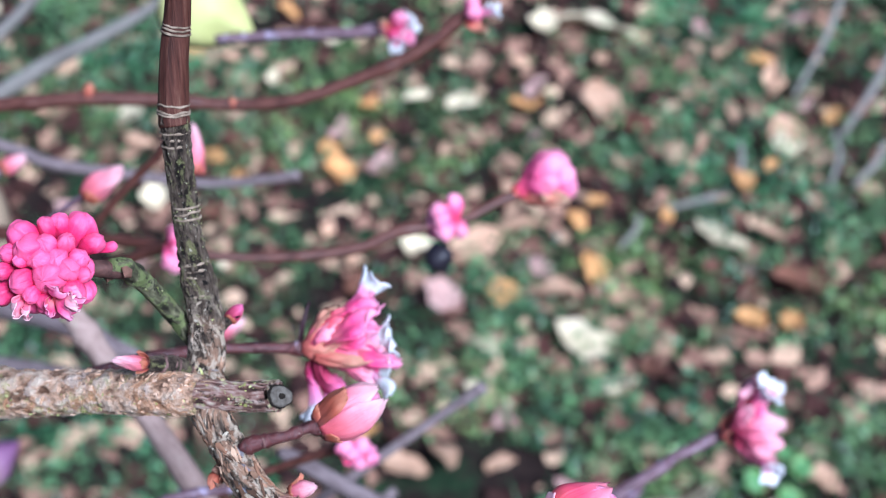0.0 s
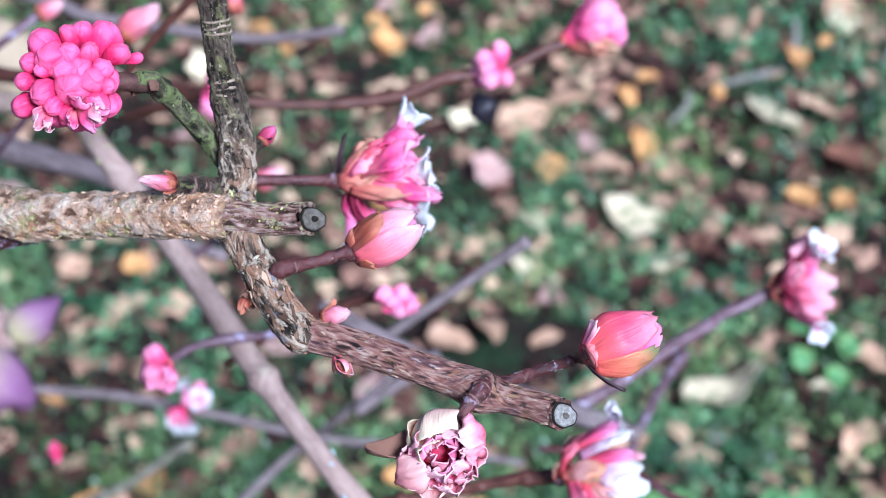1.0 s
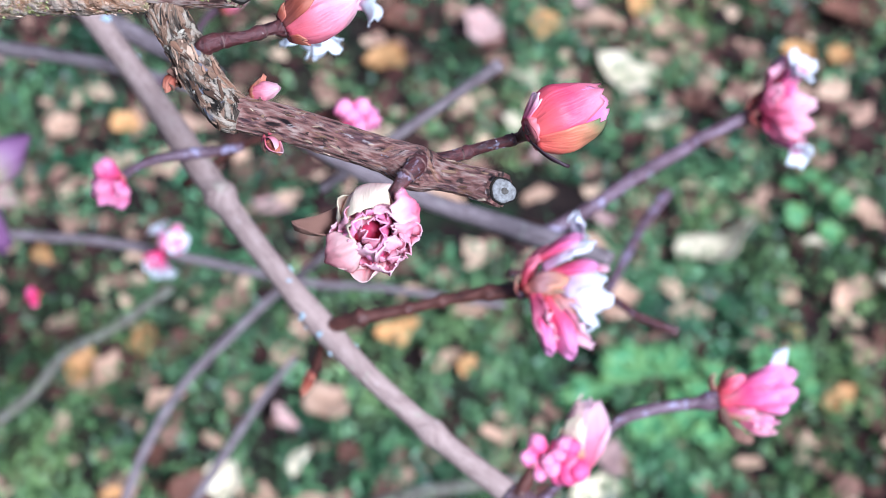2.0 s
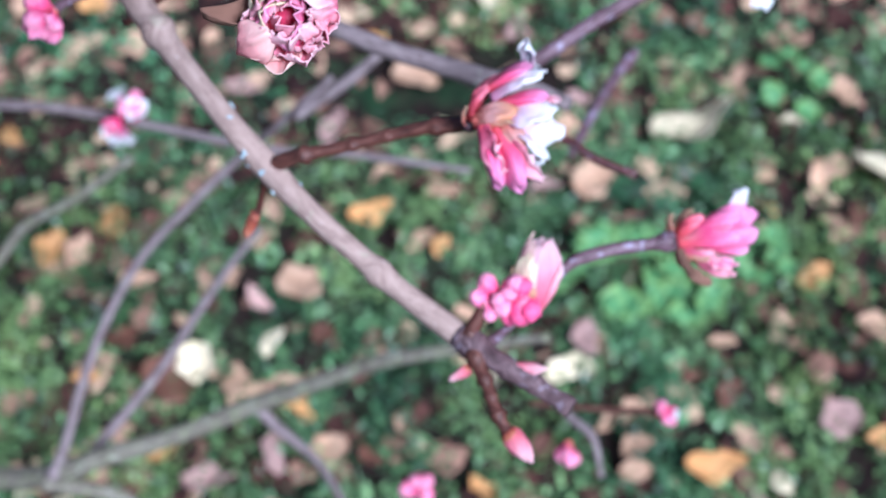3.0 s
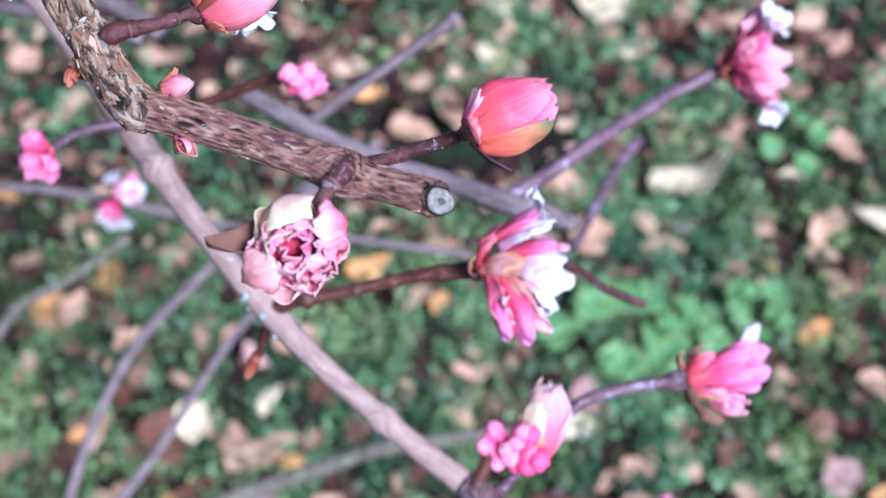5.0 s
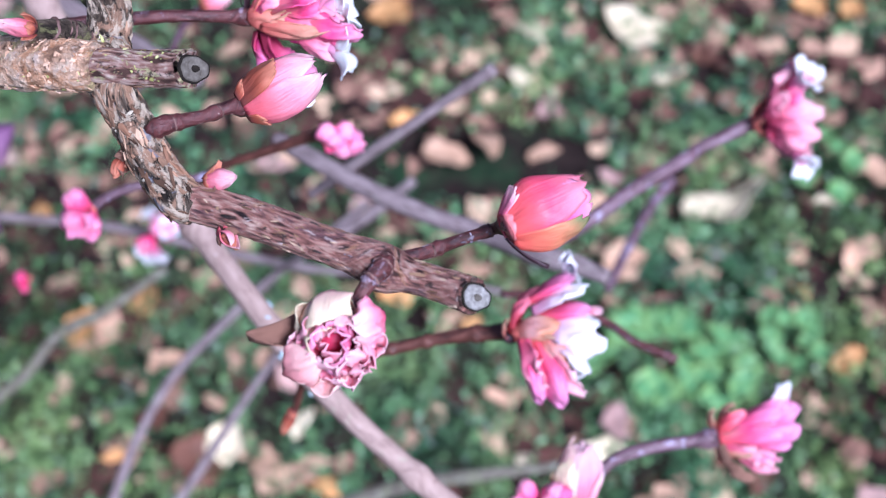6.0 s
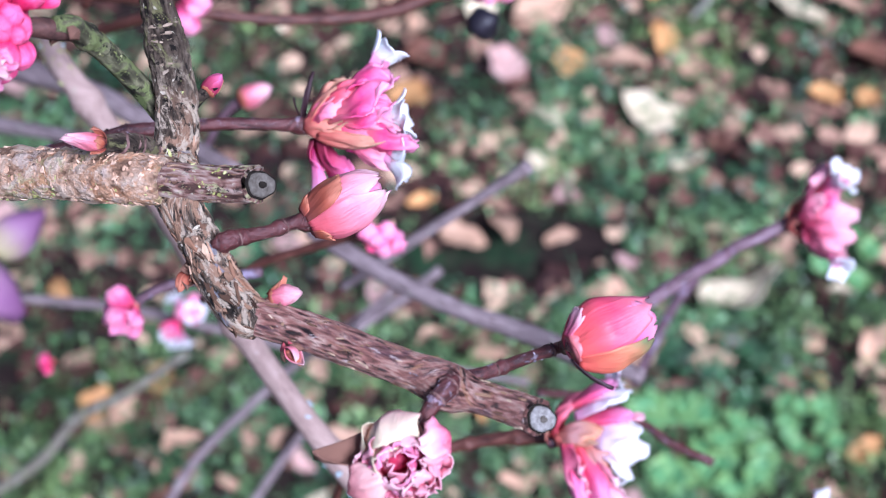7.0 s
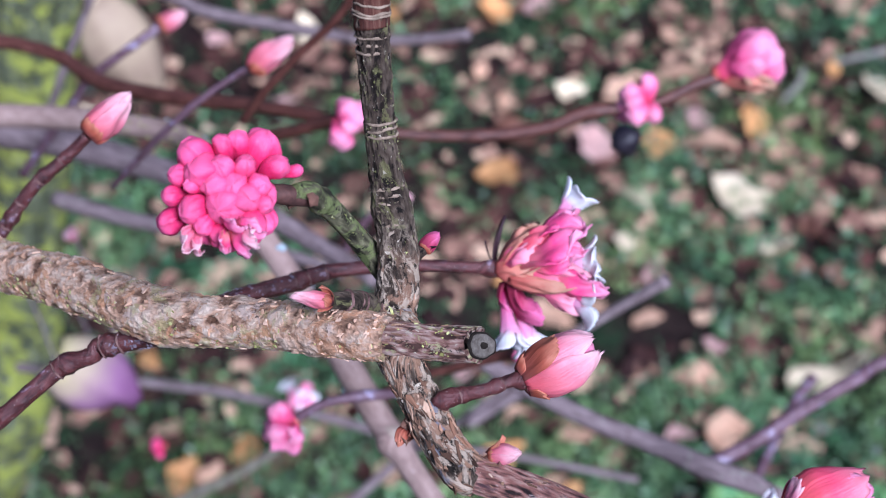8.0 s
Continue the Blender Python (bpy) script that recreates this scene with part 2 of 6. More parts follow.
PINK_WHITE = petal_mat("pink_to_white_corolla", (0.74, 0.05, 0.24), (0.86, 0.34, 0.56), (0.98, 0.96, 0.98), 0.45, 0.03, 0.1, 0.30)
PINK_PETAL = petal_mat("pink_petal", (0.86, 0.24, 0.25), (0.92, 0.075, 0.26), (0.96, 0.36, 0.55), 0.42, 0.2, 0.1, 0.14)
PALE_PINK = petal_mat("pale_pink_petal", (0.70, 0.14, 0.18), (0.80, 0.28, 0.36), (0.88, 0.55, 0.58), 0.5, 0.14, 0.2)
BLUSH = petal_mat("blush_petal", (0.84, 0.13, 0.24), (0.89, 0.29, 0.39), (0.93, 0.56, 0.60), 0.5, 0.16, 0.1, 0.14)
CORAL = petal_mat("coral_bud_scale", (0.72, 0.11, 0.10), (0.84, 0.085, 0.165), (0.90, 0.28, 0.36), 0.45, 0.22, 0.1)
ROSE = petal_mat("rosy_frilled_petal", (0.74, 0.06, 0.15), (0.86, 0.22, 0.33), (0.90, 0.43, 0.50), 0.5, 0.18, 0.1, 0.14)
CREAM = petal_mat("cream_petal", (0.84, 0.34, 0.36), (0.88, 0.58, 0.46), (0.89, 0.72, 0.48), 0.55, 0.12, 0.1, 0.14)
SALMON = petal_mat("salmon_petal", (0.84, 0.24, 0.26), (0.86, 0.36, 0.36), (0.88, 0.56, 0.50), 0.55, 0.15, 0.1, 0.14)
BRACT = petal_mat("orange_brown_bract", (0.76, 0.16, 0.13), (0.74, 0.28, 0.20), (0.60, 0.38, 0.24), 0.45, 0.4, 0.1, 0.14)
BRACT_GREEN = petal_mat("green_brown_bract", (0.80, 0.11, 0.09), (0.66, 0.23, 0.12), (0.20, 0.23, 0.10), 0.5, 0.35, 0.1)
BROWN_SCALE = petal_mat("brown_bud_scale", (0.14, 0.035, 0.03), (0.38, 0.09, 0.05), (0.54, 0.20, 0.12), 0.55, 0.35, 0.05)
BUD_PINK_GREY = petal_mat("greyish_pink_scale", (0.56, 0.09, 0.11), (0.73, 0.21, 0.27), (0.84, 0.48, 0.51), 0.5, 0.4, 0.12)


def leaf_mat(name, a, b, vein, edge=None, rough=0.65):
    n = Nodes(name, rough, 0.3)
    ob = n.coords("Object", (1, 1, 1))
    rnd = n.t.nodes.new("ShaderNodeObjectInfo")
    f = n.noise(ob, 2.2, 5.0, 0.55)
    col = n.ramp(f, (0.25, a), (0.75, b))
    spots = n.noise(ob, 13.0, 4.0)
    col = n.mix(n.ramp(spots, (0.6, (0, 0, 0)), (0.72, (0.5, 0.5, 0.5))), col, vein)
    hs = n.add("ShaderNodeHueSaturation")
    m = n.t.nodes.new("ShaderNodeMapRange")
    m.inputs[3].default_value, m.inputs[4].default_value = 0.74, 1.2
    n.link(rnd.outputs["Random"], m.inputs[0])
    n.link(m.outputs[0], hs.inputs["Value"])
    n.link(col, hs.inputs["Color"])
    n.colour(hs.outputs[0])
    n.bump(f, 0.002, 0.6)
    return n.mat


LEAF_CREAM = leaf_mat("cream_dead_leaf", (0.60, 0.48, 0.30), (0.74, 0.63, 0.44), (0.52, 0.36, 0.20))
LEAF_TAN = leaf_mat("peach_dead_leaf", (0.414, 0.234, 0.140), (0.576, 0.369, 0.243), (0.378, 0.198, 0.117))
LEAF_ORANGE = leaf_mat("orange_dead_leaf", (0.450, 0.207, 0.068), (0.594, 0.324, 0.126), (0.324, 0.135, 0.054))
LEAF_PINK = leaf_mat("pinkish_dead_leaf", (0.360, 0.207, 0.180), (0.504, 0.324, 0.279), (0.252, 0.126, 0.108))
LEAF_BROWN = leaf_mat("brown_dead_leaf", (0.081, 0.032, 0.023), (0.180, 0.077, 0.045), (0.045, 0.018, 0.013))
LEAF_YELLOW = leaf_mat("yellow_green_leaf", (0.38, 0.38, 0.13), (0.54, 0.52, 0.22), (0.28, 0.29, 0.08))
LEAF_PURPLE = petal_mat("purple_yellow_leaf", (0.58, 0.50, 0.26), (0.34, 0.16, 0.30), (0.22, 0.075, 0.21), 0.6, 0.3, 0.0)
LEAF_PALE = leaf_mat("pale_yellow_leaf", (0.30, 0.21, 0.15), (0.44, 0.35, 0.22), (0.20, 0.12, 0.11))


def green(name, a, b, c, rough=0.5):
    """Each blade takes its own tone; broad drifts run from blue-green to yellow-green."""
    n = Nodes(name, rough, 0.4)
    g = n.t.nodes.new("ShaderNodeNewGeometry")
    ob = n.coords("Object", (1, 1, 1))
    f = n.noise(ob, 9.0, 6.0, 0.7)
    col = n.mix(n.ramp(f, (0.40, (0, 0, 0)), (0.60, (1, 1, 1))), n.ramp(g.outputs["Random Per Island"], (0.0, a), (1.0, b)), n.ramp(g.outputs["Random Per Island"], (0.0, b), (1.0, c)))
    drift = n.noise(ob, 3.3, 3.0, 0.5)
    col = n.mix(1.0, col, n.ramp(drift, (0.36, (0.66, 0.92, 1.0)), (0.5, (1.0, 0.97, 1.0)), (0.64, (1.2, 1.02, 0.8))), "MULTIPLY")
    n.colour(col)
    return n.mat


COVER = green("low_green_foliage", (0.005, 0.014, 0.007), (0.052, 0.13, 0.05), (0.27, 0.42, 0.16), 0.4)
BLADE = green("grass_blade", (0.03, 0.075, 0.03), (0.09, 0.18, 0.06), (0.27, 0.38, 0.16))
PLANT = green("bright_green_leaf", (0.08, 0.19, 0.06), (0.13, 0.27, 0.09), (0.20, 0.36, 0.14))


def soil_material():
    n = Nodes("mossy_soil", 0.95, 0.1)
    ob = n.coords("Object", (1, 1, 1))
    f = n.noise(ob, 7.0, 8.0, 0.65)
    g = n.noise(ob, 60.0, 6.0, 0.7)
    earth = n.ramp(g, (0.35, (0.009, 0.006, 0.006)), (0.7, (0.036, 0.023, 0.019)))
    moss = n.ramp(g, (0.3, (0.008, 0.020, 0.010)), (0.7, (0.03, 0.065, 0.027)))
    n.colour(n.mix(n.ramp(f, (0.52, (0, 0, 0)), (0.64, (1, 1, 1))), earth, moss))
    n.bump(g, 0.006)
    return n.mat


SOIL = soil_material()

# ---- building helpers ----


def mesh(name, verts, faces, material, uvs=None, tips=None, smooth=True, outward=False):
    me = bpy.data.meshes.new(name)
    me.from_pydata([tuple(v) for v in verts], [], faces)
    if outward:
        bm = bmesh.new()
        bm.from_mesh(me)
        bmesh.ops.recalc_face_normals(bm, faces=bm.faces)
        bm.to_mesh(me)
        bm.free()
    me.materials.append(material)
    if smooth:
        me.shade_smooth()
    if uvs is not None:
        layer = me.uv_layers.new(name="UVMap")
        loops = np.zeros(len(me.loops), dtype=np.int32)
        me.loops.foreach_get("vertex_index", loops)
        layer.data.foreach_set("uv", np.asarray(uvs, dtype=np.float32)[loops].ravel())
    if tips is not None:
        at = me.attributes.new("tip", "FLOAT", "POINT")
        at.data.foreach_set("value", np.asarray(tips, dtype=np.float32))
    me.update()
    return me


def part(name, me, parent, label=""):
    ob = new(name, me)
    if parent:
        ob.parent = parent
        root = parent
        while root.parent:
            root = root.parent
        ob.matrix_parent_inverse = root.matrix_basis.inverted() if parent is root else Matrix()
    if label:
        ob["label"] = label
    return ob


def spline(points, step):
    """Catmull-Rom through rows of x, y, z, radius in mm; rows in metres come back, evenly spaced."""
    p = np.array(points, float)
    p[:, 3] /= 1000
    ext = np.vstack([2 * p[0] - p[1], p, 2 * p[-1] - p[-2]])
    ext[0, 3], ext[-1, 3] = p[0, 3], p[-1, 3]
    out = []
    for i in range(1, len(ext) - 2):
        a, b, c, d = ext[i - 1 : i + 3]
        n = max(2, int(np.linalg.norm(c[:3] - b[:3]) / step))
        for k in range(n):
            t = k / n
            out.append(0.5 * (2 * b + (c - a) * t + (2 * a - 5 * b + 4 * c - d) * t * t + (3 * b - a - 3 * c + d) * t**3))
    out.append(ext[-2])
    return np.array(out)


def frames(line):
    tan = np.gradient(line[:, :3], axis=0)
    tan /= np.linalg.norm(tan, axis=1, keepdims=True)
    side = np.cross(tan[0], (0.3, 0.2, 1.0))
    side /= np.linalg.norm(side)
    sides = []
    for t in tan:
        side = side - t * (side @ t)
        side /= np.linalg.norm(side)
        sides.append(side)
    sides = np.array(sides)
    return tan, sides, np.cross(tan, sides)


def tube(points, step=0.003, sides=12, rough=0.05, grain=250.0, nodes=(), cut=None, seed=0, stretch=0.4, plates=0.0):
    """A branch: rings round a smooth line, uneven, thickened at nodes (place along 0..1, gain, width in m). cut: the normal of a slanting end."""
    line = spline(points, step)
    tan, su, sv = frames(line)
    length = np.r_[0, np.cumsum(np.linalg.norm(np.diff(line[:, :3], axis=0), axis=1))]
    r = line[:, 3].copy()
    for place, gain, width in nodes:
        r *= 1 + gain * np.exp(-(((length - place * length[-1]) / width) ** 2))
    ang = np.linspace(0, 2 * np.pi, sides + 1)
    verts, uvs, high = [], [], []
    off = Vector((seed * 3.7, seed * 1.3, 0))
    for i in range(len(line)):
        for a in ang:
            d = np.cos(a) * su[i] + np.sin(a) * sv[i]
            h = 0.5
            if rough:
                w = Vector((math.cos(a) * r[i] * grain, math.sin(a) * r[i] * grain, length[i] * grain * stretch)) + off
                bend = Vector((0.5 * noise.noise(w * 0.7), 0.5 * noise.noise(w * 0.7 + Vector((9, 0, 0))), 0))
                n0, n1, n2 = noise.noise(w * 0.8 + bend), noise.noise(w * 1.9 + bend), noise.noise(w * 4.3)
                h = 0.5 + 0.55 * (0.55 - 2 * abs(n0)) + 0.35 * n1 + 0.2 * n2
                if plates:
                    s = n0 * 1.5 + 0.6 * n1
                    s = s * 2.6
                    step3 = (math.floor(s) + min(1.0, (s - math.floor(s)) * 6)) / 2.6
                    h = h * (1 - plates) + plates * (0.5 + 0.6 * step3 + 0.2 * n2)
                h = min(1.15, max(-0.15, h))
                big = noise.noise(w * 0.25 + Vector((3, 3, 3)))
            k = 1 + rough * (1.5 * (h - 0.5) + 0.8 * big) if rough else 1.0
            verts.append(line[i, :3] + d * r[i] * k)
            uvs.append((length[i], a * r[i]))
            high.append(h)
    if cut is not None:
        c, nrm = line[-1, :3], np.array(cut) / np.linalg.norm(cut)
        for n, v in enumerate(verts):
            t = tan[n // (sides + 1)]
            over = (v - c) @ nrm
            if over > 0 and np.linalg.norm(v - c) < 4 * r[-1]:
                verts[n] = v - t * over / (t @ nrm)
    faces = []
    w = sides + 1
    for i in range(len(line) - 1):
        for j in range(sides):
            faces.append((i * w + j, i * w + j + 1, (i + 1) * w + j + 1, (i + 1) * w + j))
    for end, flip in ((0, True), (len(line) - 1, False)):
        verts.append(line[end, :3] if cut is None or not end else np.mean(verts[end * w : end * w + sides], axis=0))
        uvs.append((length[end], 0))
        high.append(0.3)
        c = len(verts) - 1
        for j in range(sides):
            f = (end * w + j, end * w + j + 1, c)
            faces.append(f[::-1] if flip else f)
    rim = verts[(len(line) - 1) * w : (len(line) - 1) * w + sides]
    return verts, faces, (uvs, high), line, rim


def branch(name, points, material, parent, label="", **how):
    verts, faces, uvs, line, rim = tube(points, **how)
    ob = part(name, mesh(name, verts, faces, material, *uvs), parent, label)
    return ob, line, rim


def cut_face(parent, line, normal, wood, heart, size=0.76):
    """The sawn end of a stub: a dished disc inside the bark's rim, a dark ring round it, and its pith."""
    c, n = line[-1, :3], np.array(normal) / np.linalg.norm(normal)
    tan, su, sv = frames(line)
    r, t, k = line[-1, 3], tan[-1], 36
    rim = []
    for j in range(k):
        a = 2 * np.pi * j / k
        d = (np.cos(a) * su[-1] + np.sin(a) * sv[-1]) * r * size * (1 + 0.05 * math.sin(3 * a) + 0.03 * math.sin(7 * a))
        rim.append(c + d - t * (d @ n) / (t @ n))

    def disc(rings):
        verts = [c + (q - c) * s + n * up for s, up in rings for q in rim]
        faces = [(a * k + j, a * k + (j + 1) % k, (a + 1) * k + (j + 1) % k, (a + 1) * k + j) for a in range(len(rings) - 1) for j in range(k)]
        verts.append(c + n * rings[-1][1])
        last = (len(rings) - 1) * k
        return verts, faces + [(last + j, last + (j + 1) % k, len(verts) - 1) for j in range(k)]

    part("cambium_ring", mesh("cambium_ring", *disc(((1.04, -0.0002), (1.0, 0.0003), (0.9, 0.0003), (0.86, 0.0001))), PITH), parent)
    face = part("cut_face", mesh("cut_face", *disc(((0.9, 0.0), (0.86, 0.0006), (0.6, 0.0007), (0.3, 0.0006))), wood), parent)
    part("pith", mesh("pith", *disc(((0.26, 0.0004), (0.24, 0.0009), (0.1, 0.0008))), heart), parent)
    return face


def basis(axis, twist=0.0):
    """A turn whose z is the axis."""
    z = Vector(axis).normalized()
    return z.to_track_quat("Z", "Y").to_matrix() @ Matrix.Rotation(twist, 3, "Z")


def sheet(rows, cols, shape, material, name, thick=0.00025):
    """A thin petal or leaf: shape(u, v) gives a place; u runs from foot to tip, v from -1 to 1. Closed, with two faces."""
    grid, uvs, tips = [], [], []
    for i in range(rows + 1):
        for j in range(cols + 1):
            u, v = i / rows, 2 * j / cols - 1
            grid.append(np.array(shape(u, v)))
            uvs.append((u, v * 0.5 + 0.5))
            tips.append(min(1.0, 0.86 * u + 0.14 * v * v * u))
    g = np.array(grid).reshape(rows + 1, cols + 1, 3)
    du, dv = np.gradient(g, axis=0), np.gradient(g, axis=1)
    nrm = np.cross(du, dv)
    nrm /= np.linalg.norm(nrm, axis=2, keepdims=True) + 1e-12
    top, low = (g + nrm * thick / 2).reshape(-1, 3), (g - nrm * thick / 2).reshape(-1, 3)
    w, n, faces = cols + 1, len(grid), []
    for i in range(rows):
        for j in range(cols):
            f = (i * w + j, (i + 1) * w + j, (i + 1) * w + j + 1, i * w + j + 1)
            faces += [f[::-1], tuple(k + n for k in f)]
    edge = [j for j in range(w)] + [i * w + cols for i in range(1, rows + 1)] + [rows * w + j for j in range(cols - 1, -1, -1)] + [i * w for i in range(rows - 1, 0, -1)]
    for a, b in zip(edge, edge[1:] + edge[:1]):
        faces.append((a, b, b + n, a + n))
    return mesh(name, np.vstack([top, low]), faces, material, uvs * 2, tips * 2, outward=True)


def place(me, at, axis, twist, size, parent, name, label=""):
    """Puts mesh data, made along z at unit length, at a place."""
    ob = part(name, me, parent, label)
    m = basis(axis, twist).to_4x4() @ Matrix.Diagonal((size, size, size, 1))
    m.translation = Vector(at)
    ob.matrix_basis = m
    return ob


# ---- flower pieces, unit size along z ----


def small_bud_mesh(name, material, fat=0.42, grooves=5, neck=0.35, seed=0, deep=0.11, top=0.6):
    """A closed floret: a slim neck and a swollen head of overlapping lobes that twist together in a dimple."""
    verts, faces, tips, uvs, sides, rows = [], [], [], [], 30, 22
    for i in range(rows + 1):
        u = i / rows
        if u > top:
            head = max(0.0, 1 - ((u - top) / (1 - top)) ** 2.4) ** 0.5
        else:
            head = neck + (1 - neck) * (0.5 - 0.5 * math.cos(math.pi * u / top))
        for j in range(sides):
            a = 2 * math.pi * j / sides
            turn = (grooves * a / (2 * math.pi) + 0.16 * seed + 0.7 * u * u) % 1.0
            step = min(1.0, turn * 5) * (1 - 0.55 * turn)
            q = Vector((math.cos(a) * 1.2 + seed * 3.1, math.sin(a) * 1.2, u * 1.8))
            r = fat * head * (1 - deep * u * u * (1 - step)) * (1 + 0.22 * noise.noise(q) + 0.12 * noise.noise(q * 2.6))
            dip = 0.5 * deep * max(0.0, u - 0.7) * 3.3 * (1 - step)
            verts.append((r * math.cos(a) + 0.08 * math.sin(u * 2 + seed), r * math.sin(a), u - dip))
            tips.append(u * (0.8 + 0.2 * step))
            uvs.append((u, j / sides))
    for i in range(rows):
        for j in range(sides):
            k = (j + 1) % sides
            faces.append((i * sides + j, i * sides + k, (i + 1) * sides + k, (i + 1) * sides + j))
    faces.append(tuple(range(sides))[::-1])
    return mesh(name, verts, faces, material, uvs, tips)


def floret_mesh(name, material, seed=0, flare=1.0):
    """An open floret: a slim trumpet and five smooth tongue-shaped lobes that bend outwards and back."""
    rng = random.Random(seed)
    verts, faces, tips, uvs, sides, rows = [], [], [], [], 20, 10
    bend, oval = rng.uniform(-0.12, 0.12), rng.uniform(0.85, 1.15)
    for i in range(rows + 1):
        u = i / rows
        r = 0.055 + 0.035 * u + 0.06 * u**4
        for j in range(sides):
            a = 2 * math.pi * j / sides
            k = r * (1 + 0.08 * math.sin(5 * a + seed) * u)
            verts.append((k * oval * math.cos(a) + bend * u * u, k / oval * math.sin(a), 0.62 * u))
            tips.append(0.55 * u)
            uvs.append((u, j / sides))
    for i in range(rows):
        for j in range(sides):
            k = (j + 1) % sides
            faces.append((i * sides + j, i * sides + k, (i + 1) * sides + k, (i + 1) * sides + j))
    for lobe in range(5):
        a0 = 2 * math.pi * lobe / 5 + rng.uniform(-0.2, 0.2)
        first, last = radians(rng.uniform(5, 25)), radians(rng.uniform(55, 120)) * flare
        wide, long, twist, side = rng.uniform(0.12, 0.16), rng.uniform(0.28, 0.40), rng.uniform(-0.5, 0.5), rng.uniform(-0.10, 0.10)
        start, ru, cv = len(verts), 10, 6
        for layer in (0.0, -0.016):
            rad, z = 0.125, 0.585
            for i in range(ru + 1):
                u = i / ru
                lean = first + (last - first) * u**1.3
                if i:
                    rad, z = rad + long / ru * math.sin(lean), z + long / ru * math.cos(lean)
                for j in range(cv + 1):
                    v = 2 * j / cv - 1
                    half = wide * math.sqrt(max(0.02, 1 - abs((u - 0.5) / 0.52) ** 3.4)) * (0.6 + 0.4 * min(1.0, 2 * u))
                    y = v * half + side * u * u
                    lift = 0.30 * half * v * v + twist * v * half * u + layer
                    rr, zz = rad - lift * math.cos(lean), z + lift * math.sin(lean)
                    verts.append((rr * math.cos(a0) - y * math.sin(a0) + bend, rr * math.sin(a0) + y * math.cos(a0), zz))
                    tips.append(0.55 + 0.45 * min(1, u * 2.2))
                    uvs.append((u, v * 0.5 + 0.5))
        w, n = cv + 1, (ru + 1) * (cv + 1)
        for i in range(ru):
            for j in range(cv):
                f = (start + i * w + j, start + (i + 1) * w + j, start + (i + 1) * w + j + 1, start + i * w + j + 1)
                faces += [f[::-1], tuple(k + n for k in f)]
        edge = [i * w for i in range(ru + 1)] + [ru * w + j for j in range(1, w)] + [i * w + cv for i in range(ru - 1, -1, -1)]
        for a, b in zip(edge, edge[1:]):
            faces.append((start + a, start + b, start + b + n, start + a + n))
    return mesh(name, verts, faces, material, uvs, tips, outward=True)


def bract_mesh(name, material, wide=0.34, cup=0.5, curl=0.2, wave=0.04, seed=0, notch=0.0, blunt=0.0, crumple=0.0, fine=9):
    """A pointed scale or blunt petal that cups towards +x and curls at its tip; crumple folds it unevenly."""

    def shape(u, v):
        prof = math.sin(math.pi * min(1.0, 0.08 + 0.92 * u) ** (0.75 + 0.25 * blunt)) ** 0.8 if u < 1 else 0.02 + 0.3 * blunt
        if blunt:
            prof = (1 - blunt) * prof + blunt * min(1.0, 0.24 + 2.0 * u) * (1 - 0.28 * u**5)
        y = v * wide * max(prof, 0.03)
        x = cup * (v * v) * wide * 0.9 - 0.25 * cup * math.sin(math.pi * u) + curl * u * u + wave * math.sin(7 * v + 5 * u + seed) * u
        z = u * (1 - 0.42 * v * v * blunt * u * u) - notch * abs(math.sin(6 * v + seed)) * u**6
        if crumple:
            q = Vector((v * 1.6 + seed * 2.1, u * 1.2, seed * 0.7))
            ridge = 0.4 - abs(noise.noise(q * 1.6)) * 2
            x += crumple * (0.20 * ridge + 0.10 * noise.noise(q * 4.0)) * (0.25 + u)
            y += crumple * 0.14 * noise.noise(q * 2.2 + Vector((5, 0, 0))) * u
            z += crumple * 0.12 * noise.noise(q * 2.0 + Vector((0, 9, 0))) * u
        return x, y, z

    return sheet(fine, fine - 1 + (fine % 2), shape, material, name, 0.02)


BUDS = [small_bud_mesh("bud", PINK_BUD, f, 2 + s % 2, k, s, 0.16, 0.64) for s, (f, k) in enumerate(((0.36, 0.4), (0.33, 0.32), (0.40, 0.45), (0.30, 0.4)))]
SOFT_BUDS = [small_bud_mesh("bud", SOFT_BUD, f, 5, 0.4, s, 0.2) for s, f in enumerate((0.30, 0.27, 0.33))]
STRAPS = [small_bud_mesh("petal", STRAP, 0.17, 3, 0.45, s + 7, 0.34) for s in range(3)]
PALE_BUDS = [small_bud_mesh("bud", PALE_PINK, f, 5, 0.4, s) for s, f in enumerate((0.38, 0.34))]
FLORETS = [floret_mesh("floret", PINK_WHITE, s, fl) for s, fl in ((1, 1.0), (2, 0.8), (3, 1.1), (4, 0.65))]
BRACTS = [bract_mesh("bract", BRACT, 0.24, 0.6, c, 0.05, s, 0.03, 0.0, 0.7, 13) for s, c in enumerate((0.05, -0.2, 0.3))]
DARK_BRACT = bract_mesh("bract", SCALE_DARK, 0.09, 0.4, -0.12, 0.03, 4)
PETALS = [bract_mesh("petal", PINK_PETAL, 0.36, 0.6, c, 0.04, s, 0.04, 0.85, 0.75, 21) for s, c in enumerate((0.1, -0.12, 0.2, 0.0, -0.22))]
WHITE_PETALS = [bract_mesh("petal", WHITE_PETAL, 0.34, 0.55, c, 0.03, s, 0.03, 0.9, 0.35, 15) for s, c in enumerate((0.1, -0.15, 0.2))]
MAUVE_BRACTS = [bract_mesh("bract", MAUVE_BRACT, 0.36, 0.7, c, 0.03, s, 0.02, 0.6, 0.5, 15) for s, c in enumerate((0.05, 0.15))]
